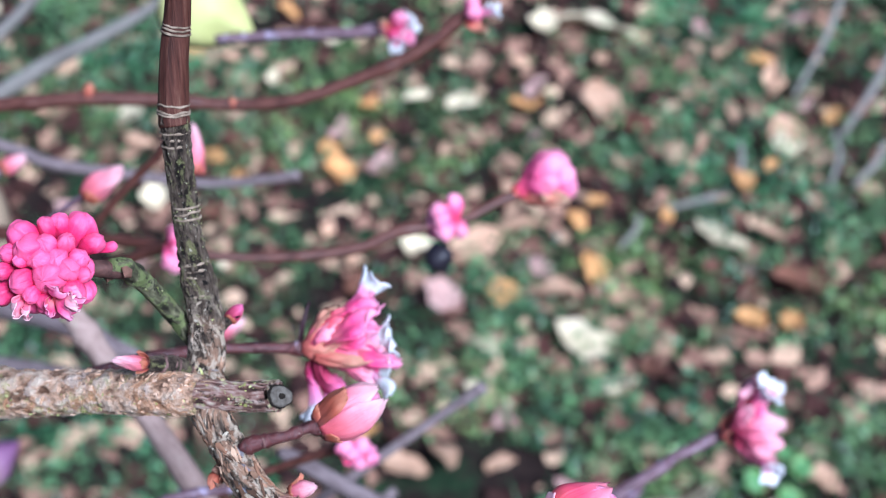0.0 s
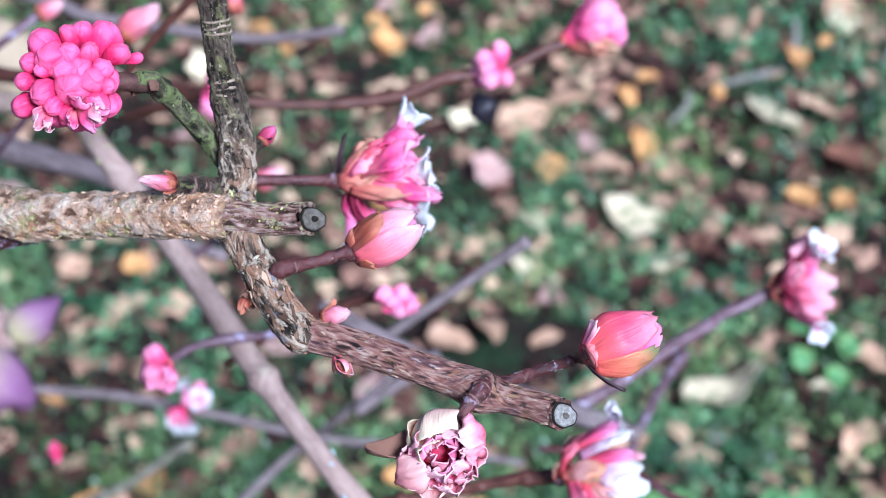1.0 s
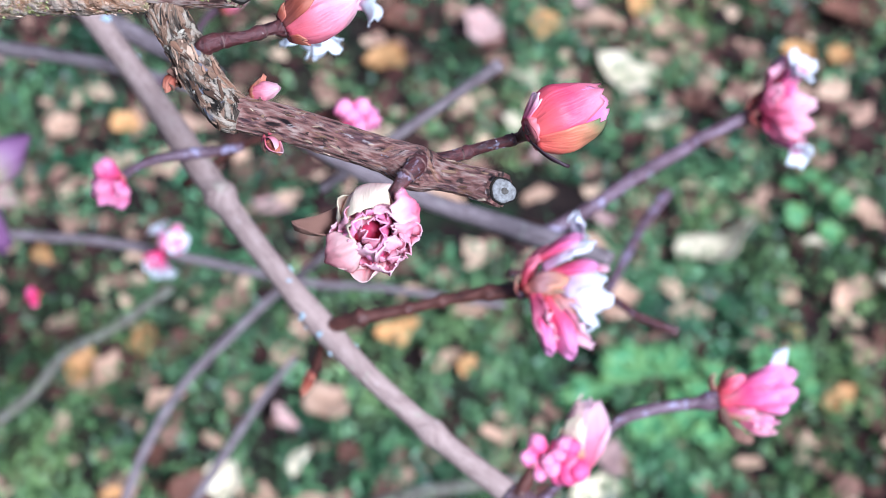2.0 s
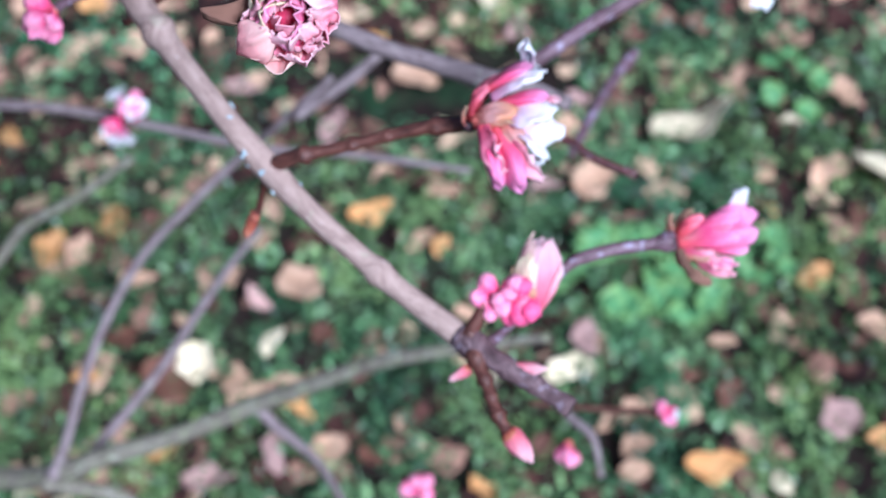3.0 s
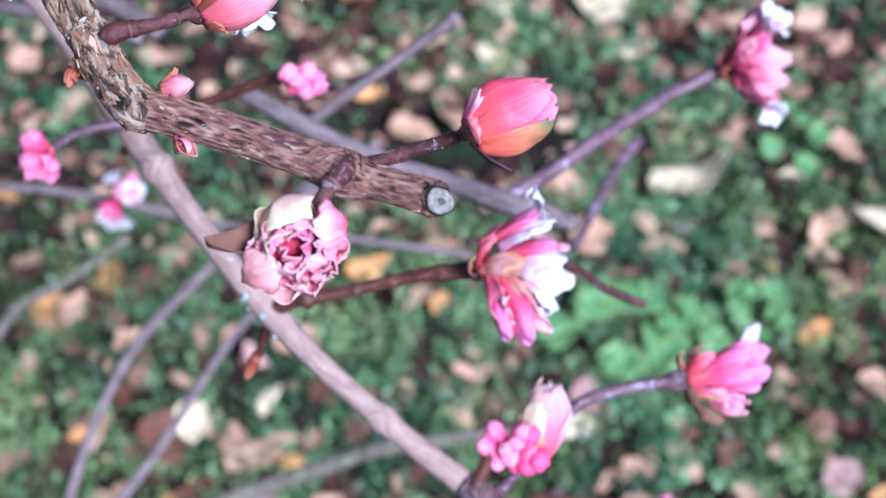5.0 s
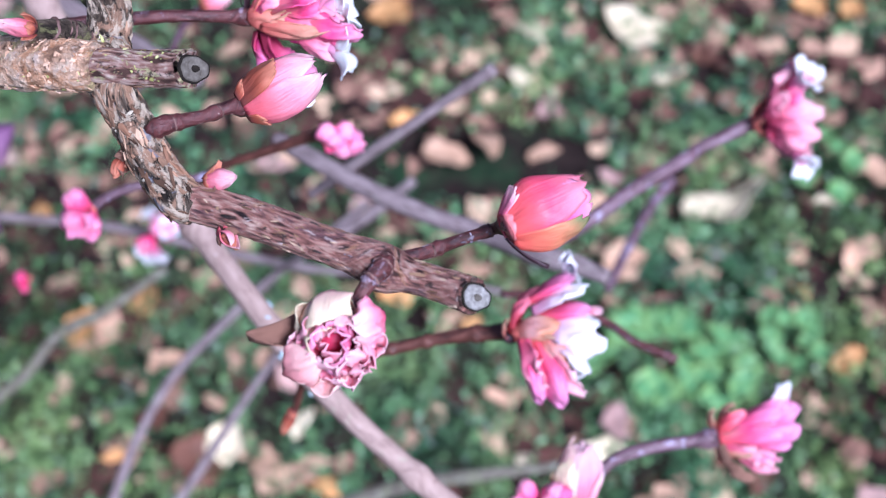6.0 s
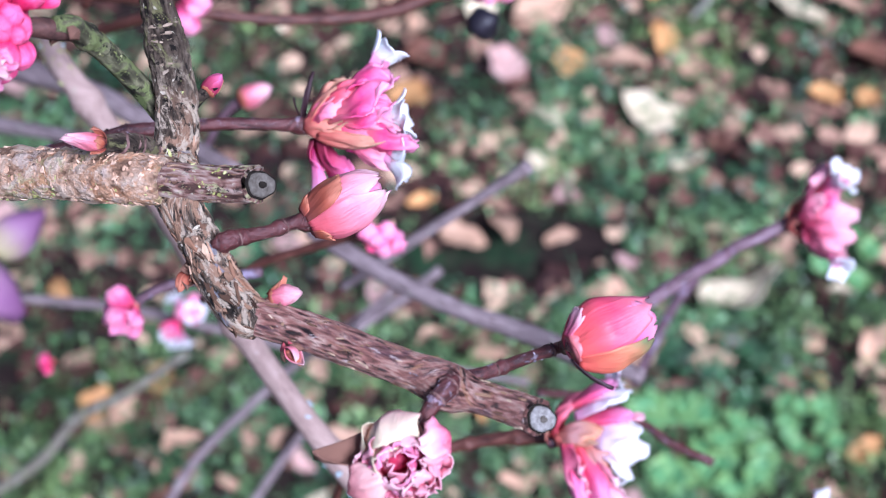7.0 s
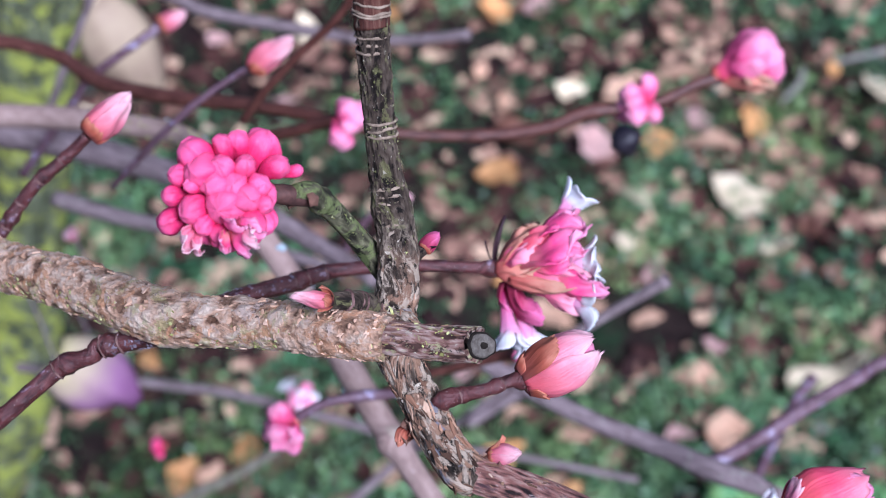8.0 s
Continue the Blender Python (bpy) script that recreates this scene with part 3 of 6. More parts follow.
BROWN_BRACTS = [bract_mesh("bract", SCALE_DRY, 0.30, 0.7, c, 0.04, s, 0.02, 0.4, 0.5, 13) for s, c in enumerate((0.05, 0.15))]
RED_PETALS = [bract_mesh("petal", RED_PETAL, 0.30, 0.8, c, 0.03, s, 0.02, 0.3, 0.4, 15) for s, c in enumerate((0.05, 0.15))]
MAROON_PETALS = [bract_mesh("petal", MAROON_PETAL, 0.34, 0.8, c, 0.03, s, 0.03, 0.8, 0.5, 15) for s, c in enumerate((0.05, 0.15))]
CREAM_PETALS = [bract_mesh("petal", CREAM, 0.50, 0.75, c, 0.02, s, 0.0, 1.0, 0.3, 17) for s, c in enumerate((0.1, 0.2))]
SALMON_PETALS = [bract_mesh("petal", SALMON, 0.46, 0.75, c, 0.03, s, 0.0, 1.0, 0.4, 17) for s, c in enumerate((0.12, -0.1))]
BLUSH_PETALS = [bract_mesh("petal", BLUSH, 0.46, 0.75, c, 0.05, s, 0.02, 0.9, 0.85, 19) for s, c in enumerate((0.1, -0.08, 0.2))]
ROSY_PETALS = [bract_mesh("petal", ROSE, 0.38, 0.6, c, 0.05, s, 0.03, 0.9, 0.8, 19) for s, c in enumerate((0.1, -0.12, 0.2))]
PALE_PETALS = [bract_mesh("petal", BLUSH, 0.36, 0.6, c, 0.04, s, 0.03, 0.8, 0.5, 17) for s, c in enumerate((0.1, -0.12, 0.2))]
SCALES = [bract_mesh("bud_scale", BUD_PINK_GREY, 0.33, 0.85, c, 0.02, s) for s, c in enumerate((0.12, 0.2))]
DRY_SCALES = [bract_mesh("bud_scale", SCALE_DRY, 0.33, 0.8, c, 0.05, s, 0.04) for s, c in enumerate((0.1, -0.2, 0.25))]

BROWN_SCALES = [bract_mesh("bud_scale", BROWN_SCALE, 0.28, 0.8, c, 0.06, s, 0.03) for s, c in enumerate((-0.1, 0.15))]


def knob(at, axis, size, material, parent, name, label=""):
    """The swollen end of a twig that carries a cluster: the cluster's own body."""
    verts, faces, sides, rows = [], [], 12, 7
    for i in range(rows + 1):
        u = i / rows
        r = 0.5 * math.sin(math.pi * (0.18 + 0.74 * u)) * (1 + 0.12 * math.sin(9 * u))
        for j in range(sides):
            a = 2 * math.pi * j / sides
            k = 1 + 0.12 * math.sin(3 * a + 4 * u)
            verts.append((r * k * math.cos(a), r * k * math.sin(a), u * 1.1 - 0.25))
    for i in range(rows):
        for j in range(sides):
            k = (j + 1) % sides
            faces.append((i * sides + j, i * sides + k, (i + 1) * sides + k, (i + 1) * sides + j))
    faces += [tuple(range(sides))[::-1], tuple(range(rows * sides, (rows + 1) * sides))]
    m = basis(axis).to_4x4() @ Matrix.Diagonal((size, size, size, 1))
    m.translation = Vector(at)
    me = mesh(name, [m @ Vector(v) for v in verts], faces, material)
    return part(name, me, parent, label)


def spread(rng, axis, most):
    """A direction within that many degrees of the axis."""
    z = 1 - rng.random() * (1 - math.cos(radians(most)))
    a, s = rng.uniform(0, 2 * math.pi), math.sqrt(1 - z * z)
    return basis(axis) @ Vector((s * math.cos(a), s * math.sin(a), z))


def flower_cluster(base, tip, seed, buds=8, opens=3, bracts=3, petals=0, wide=75.0, label="", bud_set=None, opening=1.0, name="blossom"):
    rng = random.Random(seed)
    base, tip = Vector(base), Vector(tip)
    axis, long = (tip - base).normalized(), (tip - base).length
    body = knob(base, axis, long * 0.28, BRACT, shrub, name, label)
    for k in range(bracts):
        place(rng.choice(BRACTS), base, spread(rng, axis, wide * 0.8), rng.uniform(0, 6.3), long * rng.uniform(0.55, 0.85), body, "bract")
    for k in range(petals):
        place(rng.choice(PETALS), base + axis * long * 0.08, spread(rng, axis, wide * 0.6), rng.uniform(0, 6.3), long * rng.uniform(0.75, 1.05), body, "petal")
    for k in range(buds):
        d = spread(rng, axis, wide)
        place(rng.choice(bud_set or BUDS), base + axis * long * rng.uniform(0.0, 0.25), d, rng.uniform(0, 6.3), long * rng.uniform(0.6, 0.85), body, "bud")
    for k in range(opens):
        d = spread(rng, axis, wide * 0.9)
        place(rng.choice(FLORETS), base + axis * long * rng.uniform(0.1, 0.3), d, rng.uniform(0, 6.3), long * rng.uniform(0.8, 1.0) * opening, body, "floret")
    return body


def pointed_bud_mesh(name, material, fat, seed):
    verts, faces, tips, uvs, sides, rows = [], [], [], [], 20, 14
    for i in range(rows + 1):
        u = i / rows
        prof = 1.72 * (u + 0.06) ** 0.45 * max(0.0, 1 - u) ** 0.75
        for j in range(sides):
            a = 2 * math.pi * j / sides
            r = fat * prof * (1 - 0.12 * (0.5 + 0.5 * math.cos(2 * a + seed)) * u + 0.05 * noise.noise(Vector((math.cos(a) + seed, math.sin(a), u * 3))))
            verts.append((r * math.cos(a), r * math.sin(a), u))
            tips.append(u)
            uvs.append((u, j / sides))
    for i in range(rows):
        for j in range(sides):
            k = (j + 1) % sides
            faces.append((i * sides + j, i * sides + k, (i + 1) * sides + k, (i + 1) * sides + j))
    faces.append(tuple(range(sides))[::-1])
    return mesh(name, verts, faces, material, uvs, tips)


# ---- ground ----
def ground_height(x, y):
    q = Vector((x, y, 0))
    return 0.016 * noise.noise(q * 2.3) + 0.008 * noise.noise(q * 9.0) + 0.004 * noise.noise(q * 31.0)


def ground_sheet():
    def axis_steps(a, b, far):
        inner = list(np.arange(a, b, 0.025))
        out, step, k = [], 0.06, b
        while k < far:
            out.append(k)
            step *= 1.35
            k += step
        low, step, k = [], 0.06, a - 0.05
        while k > -far:
            low.append(k)
            step *= 1.35
            k -= step
        return low[::-1] + inner + out
    xs, ys = axis_steps(-1.2, 1.0, 900), axis_steps(0.4, 2.8, 900)
    verts = [(x, y, ground_height(x, y) if abs(x) < 40 and abs(y) < 40 else 0.0) for y in ys for x in xs]
    w = len(xs)
    faces = [(j * w + i, j * w + i + 1, (j + 1) * w + i + 1, (j + 1) * w + i) for j in range(len(ys) - 1) for i in range(w - 1)]
    return tagged(new("ground", mesh("ground", verts, faces, SOIL)), "dark mossy garden soil under leaf litter", "ground", kind="structure")


ground_sheet()


def small_leaf_field(name, count, area, size, material, label, category, seed, density):
    """Countless little leaves, each a folded, pointed blade that leans its own way at its own height."""
    rng = random.Random(seed)
    spots = []
    while len(spots) < count:
        x, y = rng.uniform(area[0], area[1]), rng.uniform(area[2], area[3])
        if rng.random() < density(x, y):
            spots.append((x, y, ground_height(x, y)))
    at = np.array(spots)
    draw = np.random.RandomState(seed)
    s = size[0] + (size[1] - size[0]) * draw.rand(count) ** 2.2
    at[:, 2] += 0.002 + 0.030 * draw.rand(count) ** 1.4
    a, tilt, lean = draw.uniform(0, 6.283, count), draw.uniform(-0.8, 0.8, count), draw.uniform(-0.9, 0.9, count)
    slim = draw.uniform(0.22, 0.5, count)
    outline = ((0.0, -0.55, 0.0), (1.0, -0.05, 0.14), (0.0, 0.65, -0.05), (-1.0, -0.05, 0.14), (0.0, 0.0, 0.0))
    verts = np.zeros((count, 5, 3))
    for k, (px, py, pz) in enumerate(outline):
        u, v = px * slim * s, py * s
        verts[:, k, 0] = at[:, 0] + u * np.cos(a) - v * np.sin(a)
        verts[:, k, 1] = at[:, 1] + u * np.sin(a) + v * np.cos(a)
        verts[:, k, 2] = at[:, 2] + pz * s + u * tilt + v * lean
    first = np.arange(count)[:, None, None] * 5
    faces = (first + np.array(((0, 1, 4), (1, 2, 4), (2, 3, 4), (3, 0, 4)))[None]).reshape(-1, 3)
    return tagged(new(name, mesh(name, verts.reshape(-1, 3).tolist(), faces.tolist(), material, smooth=False)), label, category, kind="stuff")


BARE = (((0.026, 1.337), 0.16, 0.07), ((0.014, 1.330), 0.12, 0.06), ((0.079, 1.335), 0.09, 0.05), ((0.278, 1.502), 0.04, 0.03), ((-0.192, 1.858), 0.07, 0.035))


def inside(x, y):
    """1 where the leaf litter lies thick, fading to 0 a metre further out."""
    d = math.hypot(max(-0.95 - x, x - 0.8, 0.0), max(0.5 - y, y - 2.6, 0.0)) + 0.3 * noise.noise(Vector((x * 2.0, y * 2.0, 11.0)))
    return 1.0 if d < 0.05 else max(0.0, 1 - d / 0.95) ** 2


def bare(x, y):
    """How far a place lies inside the patches of open soil (1 in the middle)."""
    return max(max(0.0, 1 - ((x - c[0]) / a) ** 2 - ((y - c[1]) / b) ** 2) for c, a, b in BARE)


def cover_density(x, y):
    f = 0.5 + 1.5 * noise.noise(Vector((x * 3.1, y * 3.1, 4.0))) + 0.9 * noise.noise(Vector((x * 9.0, y * 9.0, 1.0)))
    near = 0.9 if y < 1.25 + 0.25 * x else 0.25
    gap = 0.12 if noise.noise(Vector((x * 24.0, y * 24.0, 7.0))) > 0.12 else 1.0
    return inside(x, y) * gap * max(0.04, min(1.0, f * 0.6 + near * 0.5)) * (1 - min(1.0, 2.5 * bare(x, y)))


small_leaf_field("ground_cover", 230000, (-2.0, 1.8, -0.3, 3.6), (0.0026, 0.0115), COVER, "dense low green weeds and moss between fallen leaves", "ground cover", 5, cover_density)


def grass_field():
    rng = random.Random(9)
    verts, faces = [], []
    for _ in range(90000):
        x, y = rng.uniform(-2.1, 1.9), rng.uniform(-0.5, 3.7)
        if rng.random() > cover_density(x, y):
            continue
        z, a, h, w = ground_height(x, y), rng.uniform(0, 6.28), rng.uniform(0.02, 0.07), rng.uniform(0.0007, 0.0018)
        dx, dy, lean = math.cos(a), math.sin(a), rng.uniform(0.3, 1.1)
        k = len(verts)
        for u in (0.0, 0.4, 0.75, 1.0):
            px, py, pz = x + dx * lean * h * u * u, y + dy * lean * h * u * u, z + h * u * (1 - 0.3 * u)
            ww = w * (1 - u * 0.92)
            verts += [(px - dy * ww, py + dx * ww, pz), (px + dy * ww, py - dx * ww, pz)]
        faces += [(k + 2 * i, k + 2 * i + 1, k + 2 * i + 3, k + 2 * i + 2) for i in range(3)]
    return tagged(new("grass", mesh("grass", verts, faces, BLADE)), "thin short grass blades among the weeds", "grass", kind="stuff")


grass_field()

# ---- shrub ----
shrub = new("viburnum_shrub")
shrub.matrix_basis = Matrix.Translation((-0.62, 0.86, 0.0))
shrub.empty_display_size = 0.1
tagged(shrub, "leafless winter-flowering shrub with pink flower clusters and lichened stems", "shrub")

EYE = Vector((-0.013, 0.047, 1.679))
stem_cut = (Vector((0.020, 0.040, 1.657)) - Vector((0.0181, 0.1831, 1.4390))).normalized() * 0.75 + Vector((0.80, -0.25, 0.05)) * 0.6
stub_cut = (Vector((-0.013, 0.047, 1.679)) - Vector((-0.0292, 0.2214, 1.4477))).normalized() * 0.55 + Vector((0.85, -0.1, 0.2)) * 0.7

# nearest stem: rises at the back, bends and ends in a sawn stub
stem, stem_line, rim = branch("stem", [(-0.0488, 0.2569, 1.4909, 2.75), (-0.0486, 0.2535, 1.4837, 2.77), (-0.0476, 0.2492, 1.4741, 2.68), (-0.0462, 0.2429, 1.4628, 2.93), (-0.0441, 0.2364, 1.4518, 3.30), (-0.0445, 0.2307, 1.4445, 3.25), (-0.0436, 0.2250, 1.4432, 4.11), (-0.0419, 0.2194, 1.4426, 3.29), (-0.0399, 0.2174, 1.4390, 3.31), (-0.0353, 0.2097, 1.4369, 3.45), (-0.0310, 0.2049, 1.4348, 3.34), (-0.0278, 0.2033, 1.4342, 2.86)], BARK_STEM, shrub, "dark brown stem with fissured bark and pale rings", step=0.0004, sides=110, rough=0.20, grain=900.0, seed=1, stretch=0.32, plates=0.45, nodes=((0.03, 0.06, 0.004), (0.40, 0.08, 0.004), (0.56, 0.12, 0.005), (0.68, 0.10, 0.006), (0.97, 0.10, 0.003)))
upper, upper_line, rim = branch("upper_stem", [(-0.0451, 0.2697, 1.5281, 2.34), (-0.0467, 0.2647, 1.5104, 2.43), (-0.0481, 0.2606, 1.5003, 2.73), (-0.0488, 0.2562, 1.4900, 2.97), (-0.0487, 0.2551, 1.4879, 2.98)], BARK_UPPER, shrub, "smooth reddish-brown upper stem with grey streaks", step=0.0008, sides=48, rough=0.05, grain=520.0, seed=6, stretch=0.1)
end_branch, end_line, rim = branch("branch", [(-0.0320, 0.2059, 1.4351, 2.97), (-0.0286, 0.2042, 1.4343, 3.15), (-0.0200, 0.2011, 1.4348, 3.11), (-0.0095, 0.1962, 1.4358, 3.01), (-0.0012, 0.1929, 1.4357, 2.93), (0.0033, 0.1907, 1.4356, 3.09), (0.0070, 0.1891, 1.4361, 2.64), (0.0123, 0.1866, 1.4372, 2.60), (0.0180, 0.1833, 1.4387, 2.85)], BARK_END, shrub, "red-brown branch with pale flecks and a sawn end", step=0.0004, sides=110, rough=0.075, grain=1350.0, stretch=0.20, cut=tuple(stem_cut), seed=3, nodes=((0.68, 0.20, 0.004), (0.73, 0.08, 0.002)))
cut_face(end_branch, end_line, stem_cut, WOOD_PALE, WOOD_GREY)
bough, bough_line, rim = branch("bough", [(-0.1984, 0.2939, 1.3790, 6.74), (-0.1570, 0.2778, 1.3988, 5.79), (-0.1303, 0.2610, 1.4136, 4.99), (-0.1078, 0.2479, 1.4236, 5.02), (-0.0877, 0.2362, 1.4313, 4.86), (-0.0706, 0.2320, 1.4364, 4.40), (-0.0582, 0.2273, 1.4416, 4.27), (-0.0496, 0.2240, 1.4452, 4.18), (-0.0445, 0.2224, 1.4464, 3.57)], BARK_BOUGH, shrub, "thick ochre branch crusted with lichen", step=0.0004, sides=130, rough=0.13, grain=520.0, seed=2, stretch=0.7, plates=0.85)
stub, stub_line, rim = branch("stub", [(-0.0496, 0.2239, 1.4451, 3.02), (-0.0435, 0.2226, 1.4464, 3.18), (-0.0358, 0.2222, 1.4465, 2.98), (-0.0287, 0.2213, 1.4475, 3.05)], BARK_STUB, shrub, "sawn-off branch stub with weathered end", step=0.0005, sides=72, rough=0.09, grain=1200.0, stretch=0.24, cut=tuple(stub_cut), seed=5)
cut_face(stub, stub_line, stub_cut, WOOD_GREY, PITH)


def node_ring(line, where, gain, parent, seed, material=None):
    """A raised, broken scar round a stem."""
    rng = random.Random(seed)
    i = min(len(line) - 2, max(1, int(where * len(line))))
    tan, su, sv = frames(line)
    verts, faces, sides, prof = [], [], 48, ((-0.00032, 0.97), (-0.00014, 1.0), (0.0, 1.02), (0.00015, 1.0), (0.00032, 0.96))
    for p, (dz, k) in enumerate(prof):
        for j in range(sides):
            a = 2 * math.pi * j / sides
            d = math.cos(a) * su[i] + math.sin(a) * sv[i]
            bulge = gain if 0 < p < 4 else -0.02
            r = line[i, 3] * (k + bulge * (0.6 + 0.8 * noise.noise(Vector((math.cos(a) * 2 + seed, math.sin(a) * 2, p * 0.6)))))
            sway = 0.12 * line[i, 3] * noise.noise(Vector((math.cos(a) * 1.5, math.sin(a) * 1.5, seed)))
            verts.append(line[i, :3] + d * r + tan[i] * (dz * max(0.75, min(1.0, line[i, 3] / 0.003)) + sway))
    for p in range(len(prof) - 1):
        for j in range(sides):
            k = (j + 1) % sides
            faces.append((p * sides + j, p * sides + k, (p + 1) * sides + k, (p + 1) * sides + j))
    return part("node_ring", mesh("node_ring", verts, faces, material or RING), parent)


for k, where in enumerate((0.02, 0.035, 0.055, 0.07, 0.085, 0.225, 0.24, 0.252, 0.35, 0.365, 0.378, 0.392, 0.405, 0.42)):
    node_ring(stem_line, where, 0.02 + 0.04 * (k % 3), stem, k + 3)
for k, where in enumerate((0.545, 0.56, 0.58, 0.90, 0.93, 0.95)):
    node_ring(upper_line, where, 0.08 + 0.04 * (k % 3), upper, k + 33)


def flakes(name, line, spans, count, size, material, parent, label, seed, lift=0.5, along=1.0, toward=None):
    """Peeling scraps of bark or crusts of lichen on a branch, joined into one layer."""
    rng = random.Random(seed)
    tan, su, sv = frames(line)
    verts, faces = [], []
    for _ in range(count):
        a0, a1 = rng.choice(spans)
        i = int(rng.uniform(a0, a1) * (len(line) - 1))
        a = rng.uniform(0, 6.283)
        d = math.cos(a) * su[i] + math.sin(a) * sv[i]
        if toward and d @ np.array(toward) < rng.gauss(-0.05, 0.25):
            continue
        side = np.cross(tan[i], d)
        c = line[i, :3] + d * line[i, 3] * 1.0
        s = rng.uniform(*size)
        turn = rng.gauss(0, 0.25) if along > 1.5 else rng.uniform(0, 6.283)
        l, w = tan[i] * math.cos(turn) + side * math.sin(turn), side * math.cos(turn) - tan[i] * math.sin(turn)
        up, long, wide = rng.uniform(0.1, 1.0) * lift, along * rng.uniform(0.8, 1.6), rng.uniform(0.4, 0.9)
        k = len(verts)
        for u in (-0.5, 0.0, 0.5):
            for v in (-0.5, 0.0, 0.5):
                bend = -(v * wide * s) ** 2 / (2 * line[i, 3])
                shrink = rng.uniform(0.45, 0.8) if u and v else 1.0
                u, v = u * shrink + rng.uniform(-0.2, 0.2), v * shrink + rng.uniform(-0.2, 0.2)
                h = 0.10 * s + up * s * max(0, u) ** 1.5 * 1.6 + 0.16 * s * rng.random()
                verts.append(c + l * u * long * s * (1 - 0.4 * abs(v)) + w * v * wide * s * (1 - 0.3 * abs(u)) * rng.uniform(0.7, 1.2) + d * (h + bend))
        for v in verts[k : k + 9]:
            verts.append(v - d * 0.14 * s)
        quads = [(0, 1, 4, 3), (1, 2, 5, 4), (3, 4, 7, 6), (4, 5, 8, 7)]
        faces += [tuple(k + q for q in f) for f in quads]
        edge = (0, 1, 2, 5, 8, 7, 6, 3)
        faces += [(k + a, k + b, k + b + 9, k + a + 9) for a, b in zip(edge, edge[1:] + edge[:1])]
    return tagged(part(name, mesh(name, verts, faces, material, smooth=False), parent, label), kind="stuff")


flakes("lichen_crust", bough_line, ((0.0, 1.0),), 1500, (0.0004, 0.0011), LICHEN_BRIGHT, bough, "yellow-green lichen crust", 3, 0.3, toward=(0.1, -0.75, -0.75))
flakes("bark_flake", bough_line, ((0.0, 1.0),), 420, (0.0006, 0.0019), FLAKE_OCHRE, bough, "peeling pinkish-tan bark scraps", 4, 0.3, toward=(0.0, -0.3, 0.9))
flakes("bark_flake", stem_line, ((0.56, 0.98),), 70, (0.0008, 0.0020), FLAKE_RUST, stem, "curled rust-brown bark plates", 25, 0.3, 1.8)
flakes("bark_flake", stem_line, ((0.52, 0.98),), 90, (0.0006, 0.0015), FLAKE_DARK, stem, "long peeling brown bark strips", 5, 0.35, 2.2)
flakes("bark_flake", stem_line, ((0.40, 0.98),), 220, (0.0003, 0.0009), FLAKE_PALE, stem, "peeling grey-brown bark scraps", 18, 0.5, 1.4)
flakes("bark_flake", stem_line, ((0.90, 0.99),), 40, (0.0010, 0.0022), FLAKE_DARK, stem, "collar of peeling bark", 15, 0.6, 1.8)
flakes("bark_flake", end_line, ((0.03, 0.97),), 130, (0.0004, 0.0009), FLAKE, end_branch, "small pale bark scraps", 6, 0.25, 2.6)
flakes("bark_flake", end_line, ((0.61, 0.75),), 110, (0.0005, 0.0013), WAX, end_branch, "bluish scraps at the fork", 16, 0.4, 1.6)
flakes("bark_crust", bough_line, ((0.91, 1.0),), 260, (0.0005, 0.0015), FLAKE_OCHRE, bough, "crumbling bark collar at the joint", 41, 0.5)
flakes("bark_crust", stub_line, ((0.0, 0.30),), 110, (0.0004, 0.0011), FLAKE, stub, "crumbling bark collar at the joint", 42, 0.5)
flakes("lichen_crust", stub_line, ((0.0, 0.8),), 70, (0.0003, 0.0009), LICHEN_BRIGHT, stub, "yellow-green lichen crust", 43, 0.3)
flakes("lichen_crust", stem_line, ((0.48, 0.66),), 160, (0.0003, 0.0010), LICHEN_BRIGHT, stem, "yellow-green lichen crust at the joint", 44, 0.3)
flakes("lichen_crust", stem_line, ((0.1, 0.75),), 420, (0.0002, 0.0006), LICHEN, stem, "dull green lichen crust", 7, 0.3)
flakes("bark_flake", stub_line, ((0.05, 0.92),), 50, (0.0004, 0.0010), FLAKE, stub, "small bark scraps", 17, 0.3, 2.0)

# short shoots on the near branches
shoot, shoot_line, rim = branch("shoot", [(-0.0451, 0.2363, 1.4439, 2.20), (-0.0490, 0.2380, 1.4498, 1.98), (-0.0530, 0.2365, 1.4598, 1.83), (-0.0559, 0.2348, 1.4669, 2.08), (-0.0575, 0.2317, 1.4726, 1.9), (-0.0592, 0.2300, 1.4748, 1.3)], BARK_GREEN, shrub, "short green-tinged shoot", step=0.0006, sides=48, rough=0.10, grain=620.0, stretch=0.3, nodes=((0.75, 0.15, 0.0008), (0.9, 0.12, 0.0008)))
flakes("lichen_crust", shoot_line, ((0.1, 0.8),), 60, (0.0003, 0.0008), LICHEN, shoot, "green algae crust", 8, 0.4)
branch("shoot", [(-0.0430, 0.2386, 1.4468, 1.29), (-0.0413, 0.2417, 1.4466, 1.00), (-0.0404, 0.2432, 1.4464, 1.11)], BARK_STEM, shrub, step=0.001, sides=14)
